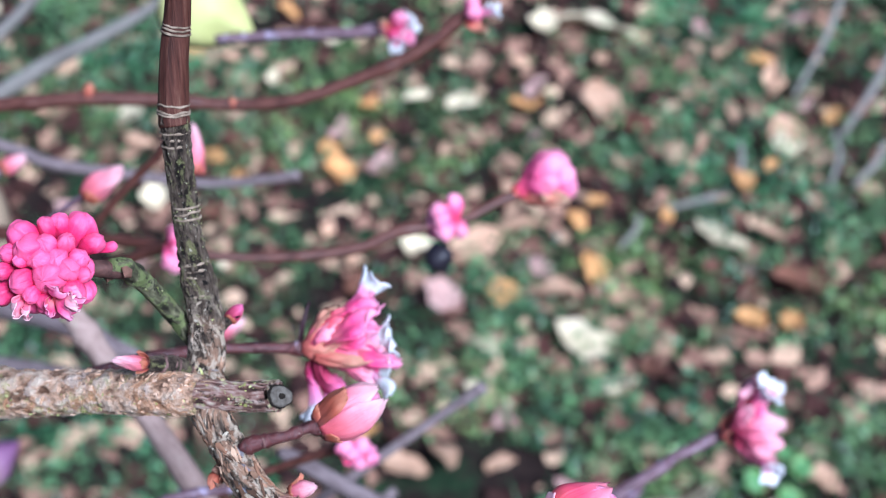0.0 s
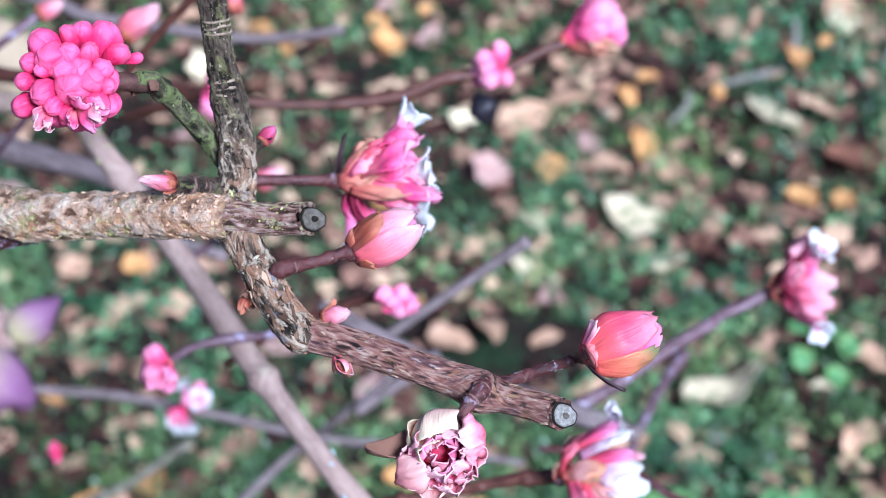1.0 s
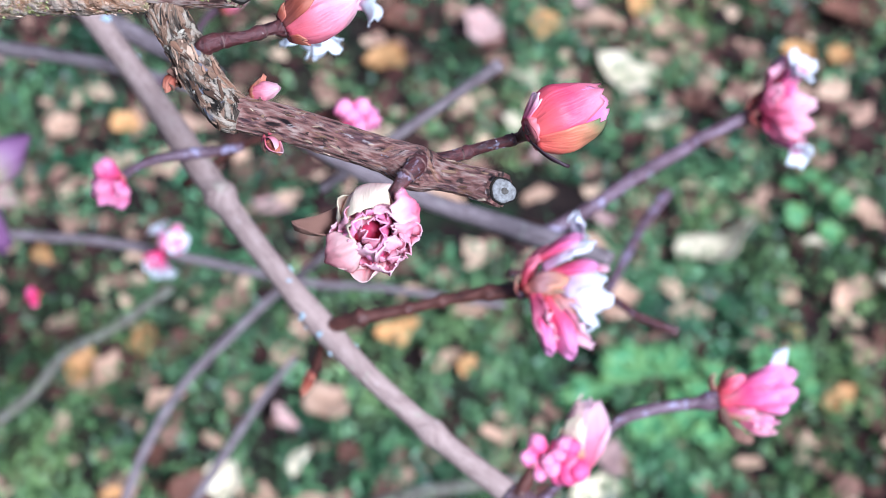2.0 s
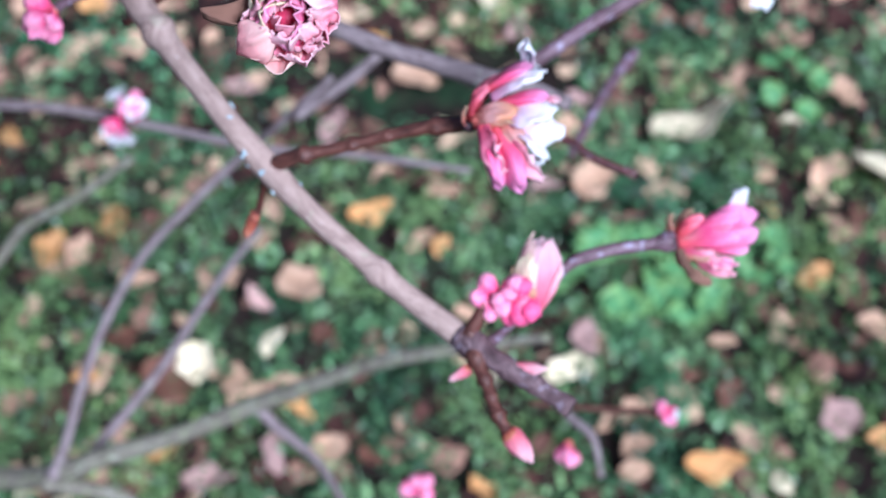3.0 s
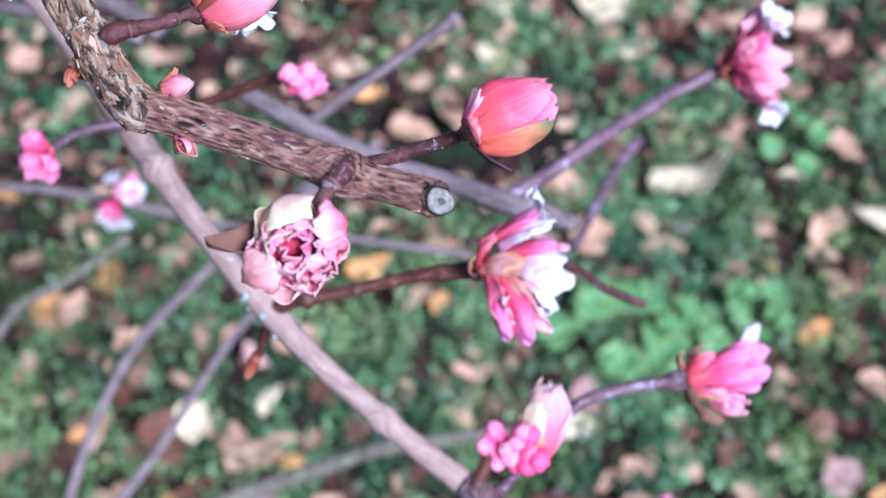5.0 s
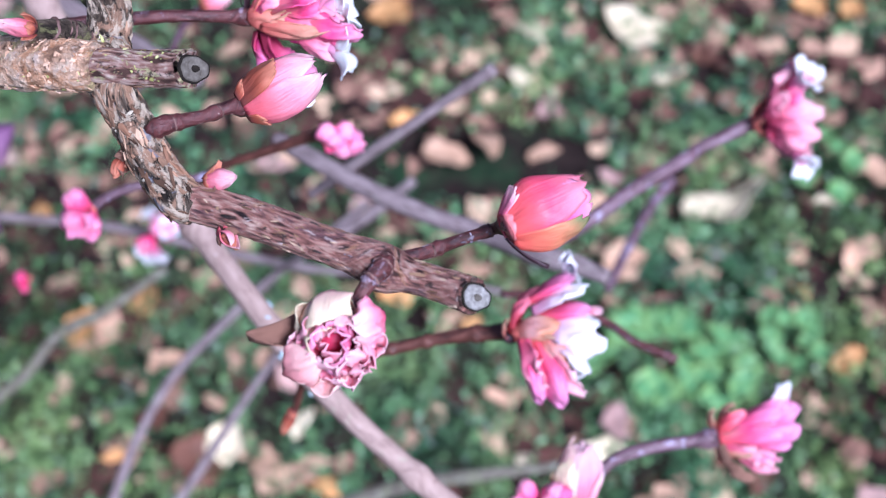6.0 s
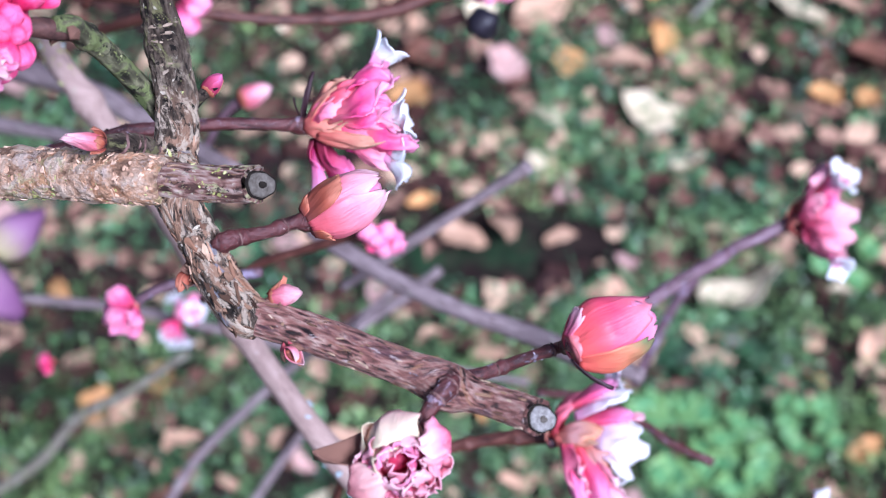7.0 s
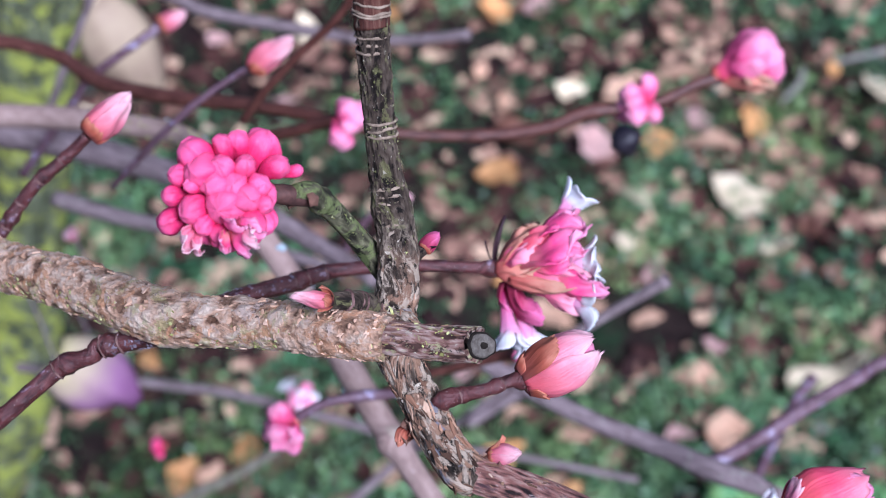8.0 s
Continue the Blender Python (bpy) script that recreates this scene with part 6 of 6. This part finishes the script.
leaf_bud((-0.0408, 0.2429, 1.4462), (-0.0378, 0.2456, 1.4482), None, "small dark pink leaf bud", 0.40, 10)
leaf_bud((-0.0547, 0.2261, 1.4515), (-0.0614, 0.2247, 1.4543), False, "pointed pink leaf bud with dry scales", 0.22, 11)
leaf_bud((-0.0261, 0.2068, 1.4364), (-0.0209, 0.2055, 1.4395), False, "small salmon-pink bud with open scales", 0.34, 12)
leaf_bud((-0.0410, 0.2131, 1.4346), (-0.0424, 0.2087, 1.4342), True, "", 0.24, 13)
leaf_bud((-0.0229, 0.1981, 1.4344), (-0.0206, 0.1958, 1.4324), True, "", 0.30, 14)
leaf_bud((-0.1297, 0.4994, 1.2954), (-0.1280, 0.5012, 1.3020), True, "", 0.4, 15)
leaf_bud((-0.0748, 0.4966, 1.2938), (-0.0755, 0.4973, 1.2980), True, "", 0.5, 16)
fat_bud((0.0414, 0.2476, 1.2384), (0.0449, 0.2624, 1.2534), ((BLUSH, 180, 2.6, 0.95), (SALMON, -70, 2.2, 0.97), (BLUSH, 40, 2.0, 1.0), (CREAM, -25, 1.3, 0.75), (BRACT, -60, 1.0, 0.5), (PALE_PINK, 110, 1.8, 0.7)), 17, "half-open pale pink bud", 0.26, PALE_PINK, 0.14, close=0.2)
fat_bud((0.0226, 0.1958, 1.4392), (0.0353, 0.2030, 1.4398), ((PALE_PINK, 180, 3.0, 0.97), (PINK_PETAL, 20, 2.2, 0.99), (CORAL, -48, 2.9, 1.0), (BRACT_GREEN, 84, 1.8, 0.88), (CORAL, -150, 1.6, 0.35), (BLUSH, -60, 0.8, 0.24)), 2, "fat coral-pink bud with overlapping scales", 0.37, PINK_PETAL, 0.07, close=0.25, blunt=0.46)
fat_bud((-0.0216, 0.2211, 1.4377), (-0.0090, 0.2290, 1.4403), ((BUD_PINK_GREY, 190, 2.6, 0.93), (BUD_PINK_GREY, -50, 2.6, 1.0), (BUD_PINK_GREY, 70, 2.6, 0.99), (BROWN_SCALE, -48, 1.6, 0.56), (BROWN_SCALE, 100, 2.2, 0.16), (BROWN_SCALE, -100, 2.4, 0.14)), 3, "fat pale pink bud with a brown outer scale", 0.325, PINK_PETAL, 0.08, close=0.45, blunt=0.62)


b0, b1 = Vector(((0.0225, 0.1946, 1.4383), (0.0297, 0.1915, 1.4366))[0]), Vector(((0.0225, 0.1946, 1.4383), (0.0297, 0.1915, 1.4366))[1])
place(DARK_BRACT, b0, b1 - b0, 0.4, (b1 - b0).length, shrub, "bract", "curved blackish bract under a bud")


def open_scales(base, tip, count, size, seed, kinds):
    """Dry scales that stand off round the foot of a small bud: one loose tuft, each scale a piece."""
    rng = random.Random(seed)
    base, tip = Vector(base), Vector(tip)
    axis = tip - base
    body = knob(base, axis, size * 0.45, SCALE_DARK, shrub, "scale_tuft", "loose dry scales round a small bud")
    for k in range(count):
        place(kinds[k % len(kinds)], base - axis * 0.05, spread(rng, axis, 70), rng.uniform(0, 6.3), size * rng.uniform(0.7, 1.1), body, "bud_scale")


open_scales((-0.0261, 0.2068, 1.4364), (-0.0209, 0.2055, 1.4395), 5, 0.0040, 3, DRY_SCALES[:1] + BROWN_SCALES)
open_scales((-0.0410, 0.2131, 1.4346), (-0.0424, 0.2087, 1.4342), 5, 0.0042, 4, BROWN_SCALES + DRY_SCALES)
open_scales((-0.0229, 0.1981, 1.4344), (-0.0206, 0.1958, 1.4324), 6, 0.0038, 5, SCALES + DRY_SCALES[:1])
open_scales((-0.0408, 0.2429, 1.4462), (-0.0378, 0.2456, 1.4482), 4, 0.0040, 6, [DARK_BRACT] + BROWN_SCALES)
open_scales((-0.0547, 0.2261, 1.4515), (-0.0614, 0.2247, 1.4543), 4, 0.0040, 7, BROWN_SCALES)


def frilled_rose():
    """A crumpled, rose-like opening bud: frilled petals in rings, the outer ones paler."""
    base, centre = Vector((-0.0038, 0.1790, 1.4334)), Vector((-0.0033, 0.1736, 1.4399))
    axis = centre - base
    body = knob(base, axis, 0.005, ROSE, shrub, "frilled_flower", "crumpled pale pink flower with frilled petals")
    set_pieces((
    ("cream", (-0.0042, 0.1836, 1.4396), (-0.0071, 0.1760, 1.4429), 1.30),
    ("salmon", (-0.0114, 0.1728, 1.4322), (-0.0062, 0.1715, 1.4385), 1.00),
    ("blush", (0.0040, 0.1809, 1.4376), (0.0013, 0.1741, 1.4414), 1.10),
    ("cream", (-0.0061, 0.1798, 1.4346), (-0.0094, 0.1805, 1.4400), 1.10),
    ("cream", (-0.0033, 0.1803, 1.4349), (-0.0015, 0.1825, 1.4401), 1.10),
    ("blush", (-0.0064, 0.1781, 1.4334), (-0.0101, 0.1752, 1.4375), 1.00),
    ("salmon", (-0.0060, 0.1763, 1.4321), (-0.0091, 0.1707, 1.4331), 1.10),
    ("salmon", (-0.0046, 0.1758, 1.4318), (-0.0051, 0.1693, 1.4321), 1.20),
    ("blush", (-0.0028, 0.1761, 1.4319), (-0.0000, 0.1695, 1.4334), 1.20),
    ("rosy", (-0.0015, 0.1771, 1.4326), (0.0037, 0.1723, 1.4353), 1.20),
    ("blush", (-0.0012, 0.1782, 1.4334), (0.0044, 0.1754, 1.4374), 1.10),
    ("rosy", (-0.0048, 0.1789, 1.4339), (-0.0063, 0.1764, 1.4419), 1.30),
) + (
    ("rosy", (-0.0051, 0.1775, 1.4329), (-0.0073, 0.1715, 1.4373), 1.30),
    ("blush", (-0.0038, 0.1773, 1.4327), (-0.0022, 0.1701, 1.4375), 1.40),
    ("rosy", (-0.0027, 0.1776, 1.4329), (0.0011, 0.1722, 1.4376), 1.20),
    ("petal", (-0.0034, 0.1790, 1.4339), (-0.0006, 0.1772, 1.4412), 1.30),
    ("blush", (-0.0025, 0.1786, 1.4337), (0.0018, 0.1750, 1.4408), 1.20),
    ("cream", (-0.0054, 0.1784, 1.4335), (-0.0076, 0.1742, 1.4404), 1.00),
    ("petal", (-0.0044, 0.1784, 1.4336), (-0.0046, 0.1743, 1.4417), 1.50),
    ("rosy", (-0.0044, 0.1779, 1.4332), (-0.0047, 0.1721, 1.4389), 1.50),
    ("petal", (-0.0037, 0.1781, 1.4333), (-0.0013, 0.1726, 1.4404), 1.50),
    ("rosy", (-0.0040, 0.1786, 1.4337), (-0.0030, 0.1763, 1.4406), 1.40),
), body, centre, 8)
    foot, b1 = Vector((-0.0061, 0.1799, 1.4365)), Vector((-0.0163, 0.1760, 1.4356))
    z = (b1 - foot).normalized()
    x = EYE - foot
    x = (x - z * x.dot(z)).normalized()
    m = Matrix((x, z.cross(x), z)).transposed().to_4x4() @ Matrix.Rotation(0.5, 4, "Z") @ Matrix.Diagonal(((b1 - foot).length,) * 3 + (1,))
    m.translation = foot
    part("bract", bract_mesh("bract", SCALE_DRY, 0.24, 0.9, 0.10, 0.02, 3), body, "dry brown pointed bract").matrix_basis = m


frilled_rose()


def hanging_leaf(pair, material, wide, label, seed, twist=0.0):
    a, b = Vector(pair[0]), Vector(pair[1])
    me = bract_mesh("leaf", material, wide, 0.5, 0.15, 0.03, seed)
    view = (EYE - a).normalized()
    z = (b - a).normalized()
    y = view.cross(z).normalized()
    x = y.cross(z)
    m = Matrix((x, y, z)).transposed().to_4x4() @ Matrix.Rotation(twist, 4, "Z") @ Matrix.Diagonal(((b - a).length,) * 3 + (1,))
    m.translation = a
    ob = part("leaf", me, shrub, label)
    ob.matrix_basis = m


hanging_leaf(((-0.1166, 0.6039, 1.2693), (-0.0787, 0.5974, 1.2518)), LEAF_YELLOW, 0.42, "last clinging yellow-green leaf", 1)
hanging_leaf(((-0.2852, 0.5661, 0.9563), (-0.2456, 0.5726, 0.9094)), LEAF_PURPLE, 0.34, "clinging purple and yellow leaf", 2, 0.3)
hanging_leaf(((-0.2737, 0.5913, 0.9228), (-0.2521, 0.5775, 0.9048)), LEAF_PURPLE, 0.40, "clinging purple and yellow leaf", 3, -0.3)
hanging_leaf(((-0.2302, 0.5272, 1.0285), (-0.2071, 0.5465, 1.0364)), LEAF_PURPLE, 0.34, "clinging purple and yellow leaf", 4, 0.2)
hanging_leaf(((-0.3627, 0.9290, 0.8799), (-0.3154, 0.9120, 0.7989)), LEAF_PALE, 0.27, "large pale yellow withered leaf", 5)
for twig_from in ((-0.1166, 0.6039, 1.2693), (-0.0787, 0.5974, 1.2518))[:1] + ((-0.2852, 0.5661, 0.9563), (-0.2456, 0.5726, 0.9094))[:1] + ((-0.2737, 0.5913, 0.9228), (-0.2521, 0.5775, 0.9048))[:1] + ((-0.2302, 0.5272, 1.0285), (-0.2071, 0.5465, 1.0364))[:1] + ((-0.3627, 0.9290, 0.8799), (-0.3154, 0.9120, 0.7989))[:1]:
    x, y, z = twig_from
    branch("leaf_stalk", [(x, y, z, 0.8), (x - 0.012, y + 0.02, z + 0.012, 0.8), (x - 0.03, y + 0.05, z + 0.015, 0.9)], TWIG_GREY, shrub, step=0.005, sides=8)
knob((0.0007, 0.4670, 1.2462), (0.3, 0.2, -1), 0.011, BERRY, shrub, "berry", "shrivelled black berry")

# ---- fallen leaves ----


def fallen_leaf_mesh(name, material, seed):
    """An ovate leaf, curled and folded along its midrib, with a short stalk."""
    rng = random.Random(seed)
    curl, fold, bend, wide, sway = rng.uniform(-0.7, 0.7), rng.uniform(0.03, 0.6), rng.uniform(-0.9, 0.9), rng.uniform(0.22, 0.40), rng.uniform(-0.5, 0.5)

    def shape(u, v):
        w = wide * math.sin(math.pi * min(1.0, 0.03 + 0.97 * u) ** 0.8) ** 0.85 if u < 1 else 0.004
        w = max(w, 0.008)
        y = v * w * (1 + 0.05 * math.sin(22 * u) * abs(v) + 0.55 * noise.noise(Vector((u * 3.2, math.copysign(1.0, v) * 2.0, seed * 5.1)))) + sway * (u - 0.5) ** 2
        z = fold * abs(v) ** 1.4 * w + curl * (u - 0.5) ** 2 + bend * v * w * (u - 0.3) + 0.03 * math.sin(9 * u + 4 * v + seed) + 0.11 * noise.noise(Vector((u * 3, v * 2, seed * 3.3)))
        return u - 0.5, y, z

    return sheet(9, 6, shape, material, name, 0.006)


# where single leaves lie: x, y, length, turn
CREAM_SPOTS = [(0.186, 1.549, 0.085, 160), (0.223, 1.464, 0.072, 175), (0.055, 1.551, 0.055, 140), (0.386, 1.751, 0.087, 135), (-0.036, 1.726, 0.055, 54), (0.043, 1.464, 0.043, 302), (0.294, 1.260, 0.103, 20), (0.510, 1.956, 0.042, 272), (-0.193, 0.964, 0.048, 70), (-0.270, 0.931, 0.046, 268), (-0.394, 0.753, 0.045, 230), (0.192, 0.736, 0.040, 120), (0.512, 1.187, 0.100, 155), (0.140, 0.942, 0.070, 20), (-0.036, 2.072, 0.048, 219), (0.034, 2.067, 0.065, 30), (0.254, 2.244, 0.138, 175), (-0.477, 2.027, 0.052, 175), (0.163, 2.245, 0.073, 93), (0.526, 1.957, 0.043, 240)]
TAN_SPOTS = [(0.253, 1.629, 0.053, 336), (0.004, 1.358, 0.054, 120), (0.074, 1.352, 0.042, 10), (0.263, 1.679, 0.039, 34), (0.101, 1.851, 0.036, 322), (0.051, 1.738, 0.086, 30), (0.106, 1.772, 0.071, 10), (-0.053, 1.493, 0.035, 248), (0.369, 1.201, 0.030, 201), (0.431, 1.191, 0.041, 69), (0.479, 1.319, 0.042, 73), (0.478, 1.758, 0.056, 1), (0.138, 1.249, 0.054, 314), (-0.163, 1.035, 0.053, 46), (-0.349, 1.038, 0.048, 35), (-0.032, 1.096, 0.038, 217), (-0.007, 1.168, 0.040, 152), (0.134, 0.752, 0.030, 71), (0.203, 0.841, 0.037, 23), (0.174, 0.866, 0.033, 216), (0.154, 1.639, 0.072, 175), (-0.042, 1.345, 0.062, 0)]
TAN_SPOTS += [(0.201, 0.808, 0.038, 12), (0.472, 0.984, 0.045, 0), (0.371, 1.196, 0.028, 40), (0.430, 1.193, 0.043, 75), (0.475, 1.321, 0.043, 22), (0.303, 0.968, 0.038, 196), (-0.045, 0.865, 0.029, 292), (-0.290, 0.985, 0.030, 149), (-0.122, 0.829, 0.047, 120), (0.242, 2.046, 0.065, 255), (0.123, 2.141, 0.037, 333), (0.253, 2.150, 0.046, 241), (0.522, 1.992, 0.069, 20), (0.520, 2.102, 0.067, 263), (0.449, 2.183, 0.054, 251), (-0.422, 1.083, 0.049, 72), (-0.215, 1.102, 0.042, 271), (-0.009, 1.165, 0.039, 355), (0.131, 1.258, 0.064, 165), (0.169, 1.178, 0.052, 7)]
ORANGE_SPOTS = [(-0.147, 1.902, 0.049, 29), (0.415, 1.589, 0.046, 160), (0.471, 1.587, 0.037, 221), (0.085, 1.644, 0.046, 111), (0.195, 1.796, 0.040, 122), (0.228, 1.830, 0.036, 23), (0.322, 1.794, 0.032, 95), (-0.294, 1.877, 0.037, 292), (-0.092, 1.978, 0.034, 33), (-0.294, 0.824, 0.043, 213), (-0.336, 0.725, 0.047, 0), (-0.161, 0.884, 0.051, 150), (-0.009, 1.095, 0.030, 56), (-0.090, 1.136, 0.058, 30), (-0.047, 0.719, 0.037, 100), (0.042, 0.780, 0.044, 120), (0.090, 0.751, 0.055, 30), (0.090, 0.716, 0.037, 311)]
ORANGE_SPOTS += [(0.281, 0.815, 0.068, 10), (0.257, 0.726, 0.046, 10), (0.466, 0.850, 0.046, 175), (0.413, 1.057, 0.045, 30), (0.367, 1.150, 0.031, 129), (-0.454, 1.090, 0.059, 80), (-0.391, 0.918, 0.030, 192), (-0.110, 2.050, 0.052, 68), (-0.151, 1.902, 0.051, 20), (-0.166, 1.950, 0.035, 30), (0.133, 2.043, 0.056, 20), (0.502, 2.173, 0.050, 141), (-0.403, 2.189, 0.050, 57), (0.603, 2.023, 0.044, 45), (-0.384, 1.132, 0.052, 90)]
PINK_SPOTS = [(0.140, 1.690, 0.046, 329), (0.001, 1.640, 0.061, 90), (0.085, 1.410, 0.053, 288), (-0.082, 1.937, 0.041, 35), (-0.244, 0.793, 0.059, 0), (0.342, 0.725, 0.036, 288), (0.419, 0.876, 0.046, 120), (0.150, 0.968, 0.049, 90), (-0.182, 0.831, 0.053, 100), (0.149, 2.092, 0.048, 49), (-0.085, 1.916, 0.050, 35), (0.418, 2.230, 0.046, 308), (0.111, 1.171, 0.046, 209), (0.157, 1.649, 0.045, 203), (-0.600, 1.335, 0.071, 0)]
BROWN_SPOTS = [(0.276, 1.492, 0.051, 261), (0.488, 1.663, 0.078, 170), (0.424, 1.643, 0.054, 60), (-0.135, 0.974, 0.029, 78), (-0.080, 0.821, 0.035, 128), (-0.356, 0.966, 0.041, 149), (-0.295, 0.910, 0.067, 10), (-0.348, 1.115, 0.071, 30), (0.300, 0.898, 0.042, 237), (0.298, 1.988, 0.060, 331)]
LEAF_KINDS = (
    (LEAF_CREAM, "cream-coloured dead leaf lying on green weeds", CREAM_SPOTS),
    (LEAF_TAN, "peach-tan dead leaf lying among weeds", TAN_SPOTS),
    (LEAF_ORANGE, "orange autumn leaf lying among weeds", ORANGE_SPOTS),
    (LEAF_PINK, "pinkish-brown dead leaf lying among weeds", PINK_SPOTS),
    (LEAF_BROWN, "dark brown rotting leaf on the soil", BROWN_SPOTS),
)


def fallen_leaves():
    rng = random.Random(77)
    taken = []
    for material, label, rows in LEAF_KINDS:
        shapes = [fallen_leaf_mesh("fallen_leaf", material, s) for s in range(7)]
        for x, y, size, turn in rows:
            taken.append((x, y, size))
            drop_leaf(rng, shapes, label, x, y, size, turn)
        kinds.append((shapes, label))
    count = 0
    while count < 150:
        x, y = rng.uniform(-1.0, 0.85), rng.uniform(0.6, 2.6)
        size = rng.uniform(0.025, 0.06)
        if bare(x, y) > 0.2 or any((x - a) ** 2 + (y - b) ** 2 < (0.45 * (size + s)) ** 2 for a, b, s in taken):
            continue
        taken.append((x, y, size))
        weights = (2, 6, 4, 5, 7)
        shapes, label = rng.choices(kinds, weights)[0]
        drop_leaf(rng, shapes, label, x, y, size, rng.uniform(0, 360))
        count += 1


def drop_leaf(rng, shapes, label, x, y, size, turn):
    ob = new("fallen_leaf", rng.choice(shapes))
    z = ground_height(x, y) + 0.020 + rng.uniform(0.0, 0.012)
    m = pose(x, y, z, rng.uniform(-26, 26) + 6, rng.uniform(-24, 24), turn)
    ob.matrix_basis = m @ Matrix.Diagonal((size, size * 1.1, size, 1))
    tagged(ob, label, "leaf", "fallen leaves")


kinds = []
fallen_leaves()


def litter_scraps():
    """Crumbs of older leaves, past counting."""
    rng = random.Random(13)
    verts, faces = [], []
    for _ in range(34000):
        x, y = rng.uniform(-2.2, 2.0), rng.uniform(-0.4, 3.8)
        s, a = rng.uniform(0.006, 0.024), rng.uniform(0, 6.28)
        if rng.random() < (0.4 if y < 1.25 + 0.25 * x else 0.1) or bare(x, y) > rng.random() or inside(x, y) < rng.random():
            continue
        z = ground_height(x, y) + rng.uniform(0.003, 0.018)
        k = len(verts)
        for j in range(6):
            b = a + j * 1.047
            r = s * rng.uniform(0.5, 1.0) * (1.0 if j % 3 else 1.4)
            verts.append((x + r * math.cos(b), y + r * math.sin(b), z + rng.uniform(-0.3, 0.3) * s))
        verts.append((x, y, z))
        faces += [(k + j, k + (j + 1) % 6, k + 6) for j in range(6)]
    n = Nodes("leaf_scraps", 0.85, 0.2)
    g = n.t.nodes.new("ShaderNodeNewGeometry")
    n.colour(n.ramp(g.outputs["Random Per Island"], (0.0, (0.014, 0.006, 0.006)), (0.55, (0.085, 0.034, 0.026)), (0.82, (0.34, 0.19, 0.13)), (1.0, (0.62, 0.42, 0.27))))
    return tagged(new("leaf_litter", mesh("leaf_litter", verts, faces, n.mat, smooth=False)), "crumbled brown and tan leaf litter", "leaf litter", kind="stuff")


litter_scraps()


# ---- weeds with larger leaves ----
def seedling(x, y, seed, leaves, size):
    rng = random.Random(seed)
    top = new("weed_plant", None)
    top.matrix_basis = Matrix.Translation((x, y, ground_height(x, y)))
    tagged(top, "bright green broad-leaved weed growing in the litter", "weed", "broad-leaved weeds")
    blade = bract_mesh("leaf", PLANT, 0.50, 0.3, -0.12, 0.05, seed, 0.45, 0.8, 0.5, 19)
    for k in range(leaves):
        a = 2.4 * k + rng.uniform(-0.3, 0.3)
        d = Vector((math.cos(a), math.sin(a), rng.uniform(-0.1, 0.35))).normalized()
        h, r = rng.uniform(0.025, 0.055), rng.uniform(0.2, 1.0) * size * 0.9
        foot = Vector((math.cos(a) * r, math.sin(a) * r, h))
        ob = new("leaf", blade)
        ob.parent = top
        x = Vector((rng.uniform(-0.3, 0.3), rng.uniform(-0.3, 0.3), 1.0))
        x = (x - d * x.dot(d)).normalized()
        m = Matrix((x, d.cross(x), d)).transposed().to_4x4() @ Matrix.Diagonal((size, size, size * rng.uniform(0.8, 1.2), 1))
        m.translation = foot
        ob.matrix_basis = m
        verts, faces, uvs, line, rim = tube([(0, 0, -0.004, 0.7), (foot.x * 0.5, foot.y * 0.5, h * 0.6, 0.6), (foot.x, foot.y, foot.z, 0.5)], 0.01, 6, 0.0)
        st = new("stalk", mesh("stalk", verts, faces, PLANT, *uvs))
        st.parent = top
    return top


for k, (x, y) in enumerate([(0.203, 1.054), (0.258, 1.024), (0.350, 1.069), (0.413, 1.323)]):
    seedling(x, y, 60 + k, (7, 7, 12, 7)[k], (0.058, 0.046, 0.028, 0.034)[k])


# ---- dead sticks ----
def stick(points, label):
    verts, faces, uvs, line, rim = tube(points, 0.01, 10, 0.10, 60.0)
    return tagged(new("fallen_stick", mesh("fallen_stick", verts, faces, STICK, *uvs)), label, "stick", "dead sticks")


for k, row in enumerate([
    [(0.692, 2.078, 0.160, 4.8), (0.657, 2.024, 0.099, 6.0), (0.602, 1.970, 0.030, 4.2)],
    [(0.643, 2.251, 0.120, 3.6), (0.603, 2.157, 0.079, 4.5), (0.544, 2.064, 0.030, 3.1)],
    [(0.588, 1.971, 0.040, 3.2), (0.589, 1.919, 0.034, 4.0), (0.570, 1.867, 0.020, 2.8)],
    [(0.420, 1.854, 0.020, 3.2), (0.382, 1.830, 0.029, 4.0), (0.324, 1.807, 0.030, 2.8)],
    [(0.282, 1.795, 0.030, 3.2), (0.277, 1.765, 0.029, 4.0), (0.251, 1.735, 0.020, 2.8)],
    [(0.442, 1.933, 0.050, 3.2), (0.441, 1.894, 0.039, 4.0), (0.420, 1.854, 0.020, 2.8)],
    [(0.654, 1.922, 0.060, 4.0), (0.639, 1.895, 0.044, 5.0), (0.604, 1.867, 0.020, 3.5)],
]):
    stick(row, "bleached grey dead stick leaning in the litter")
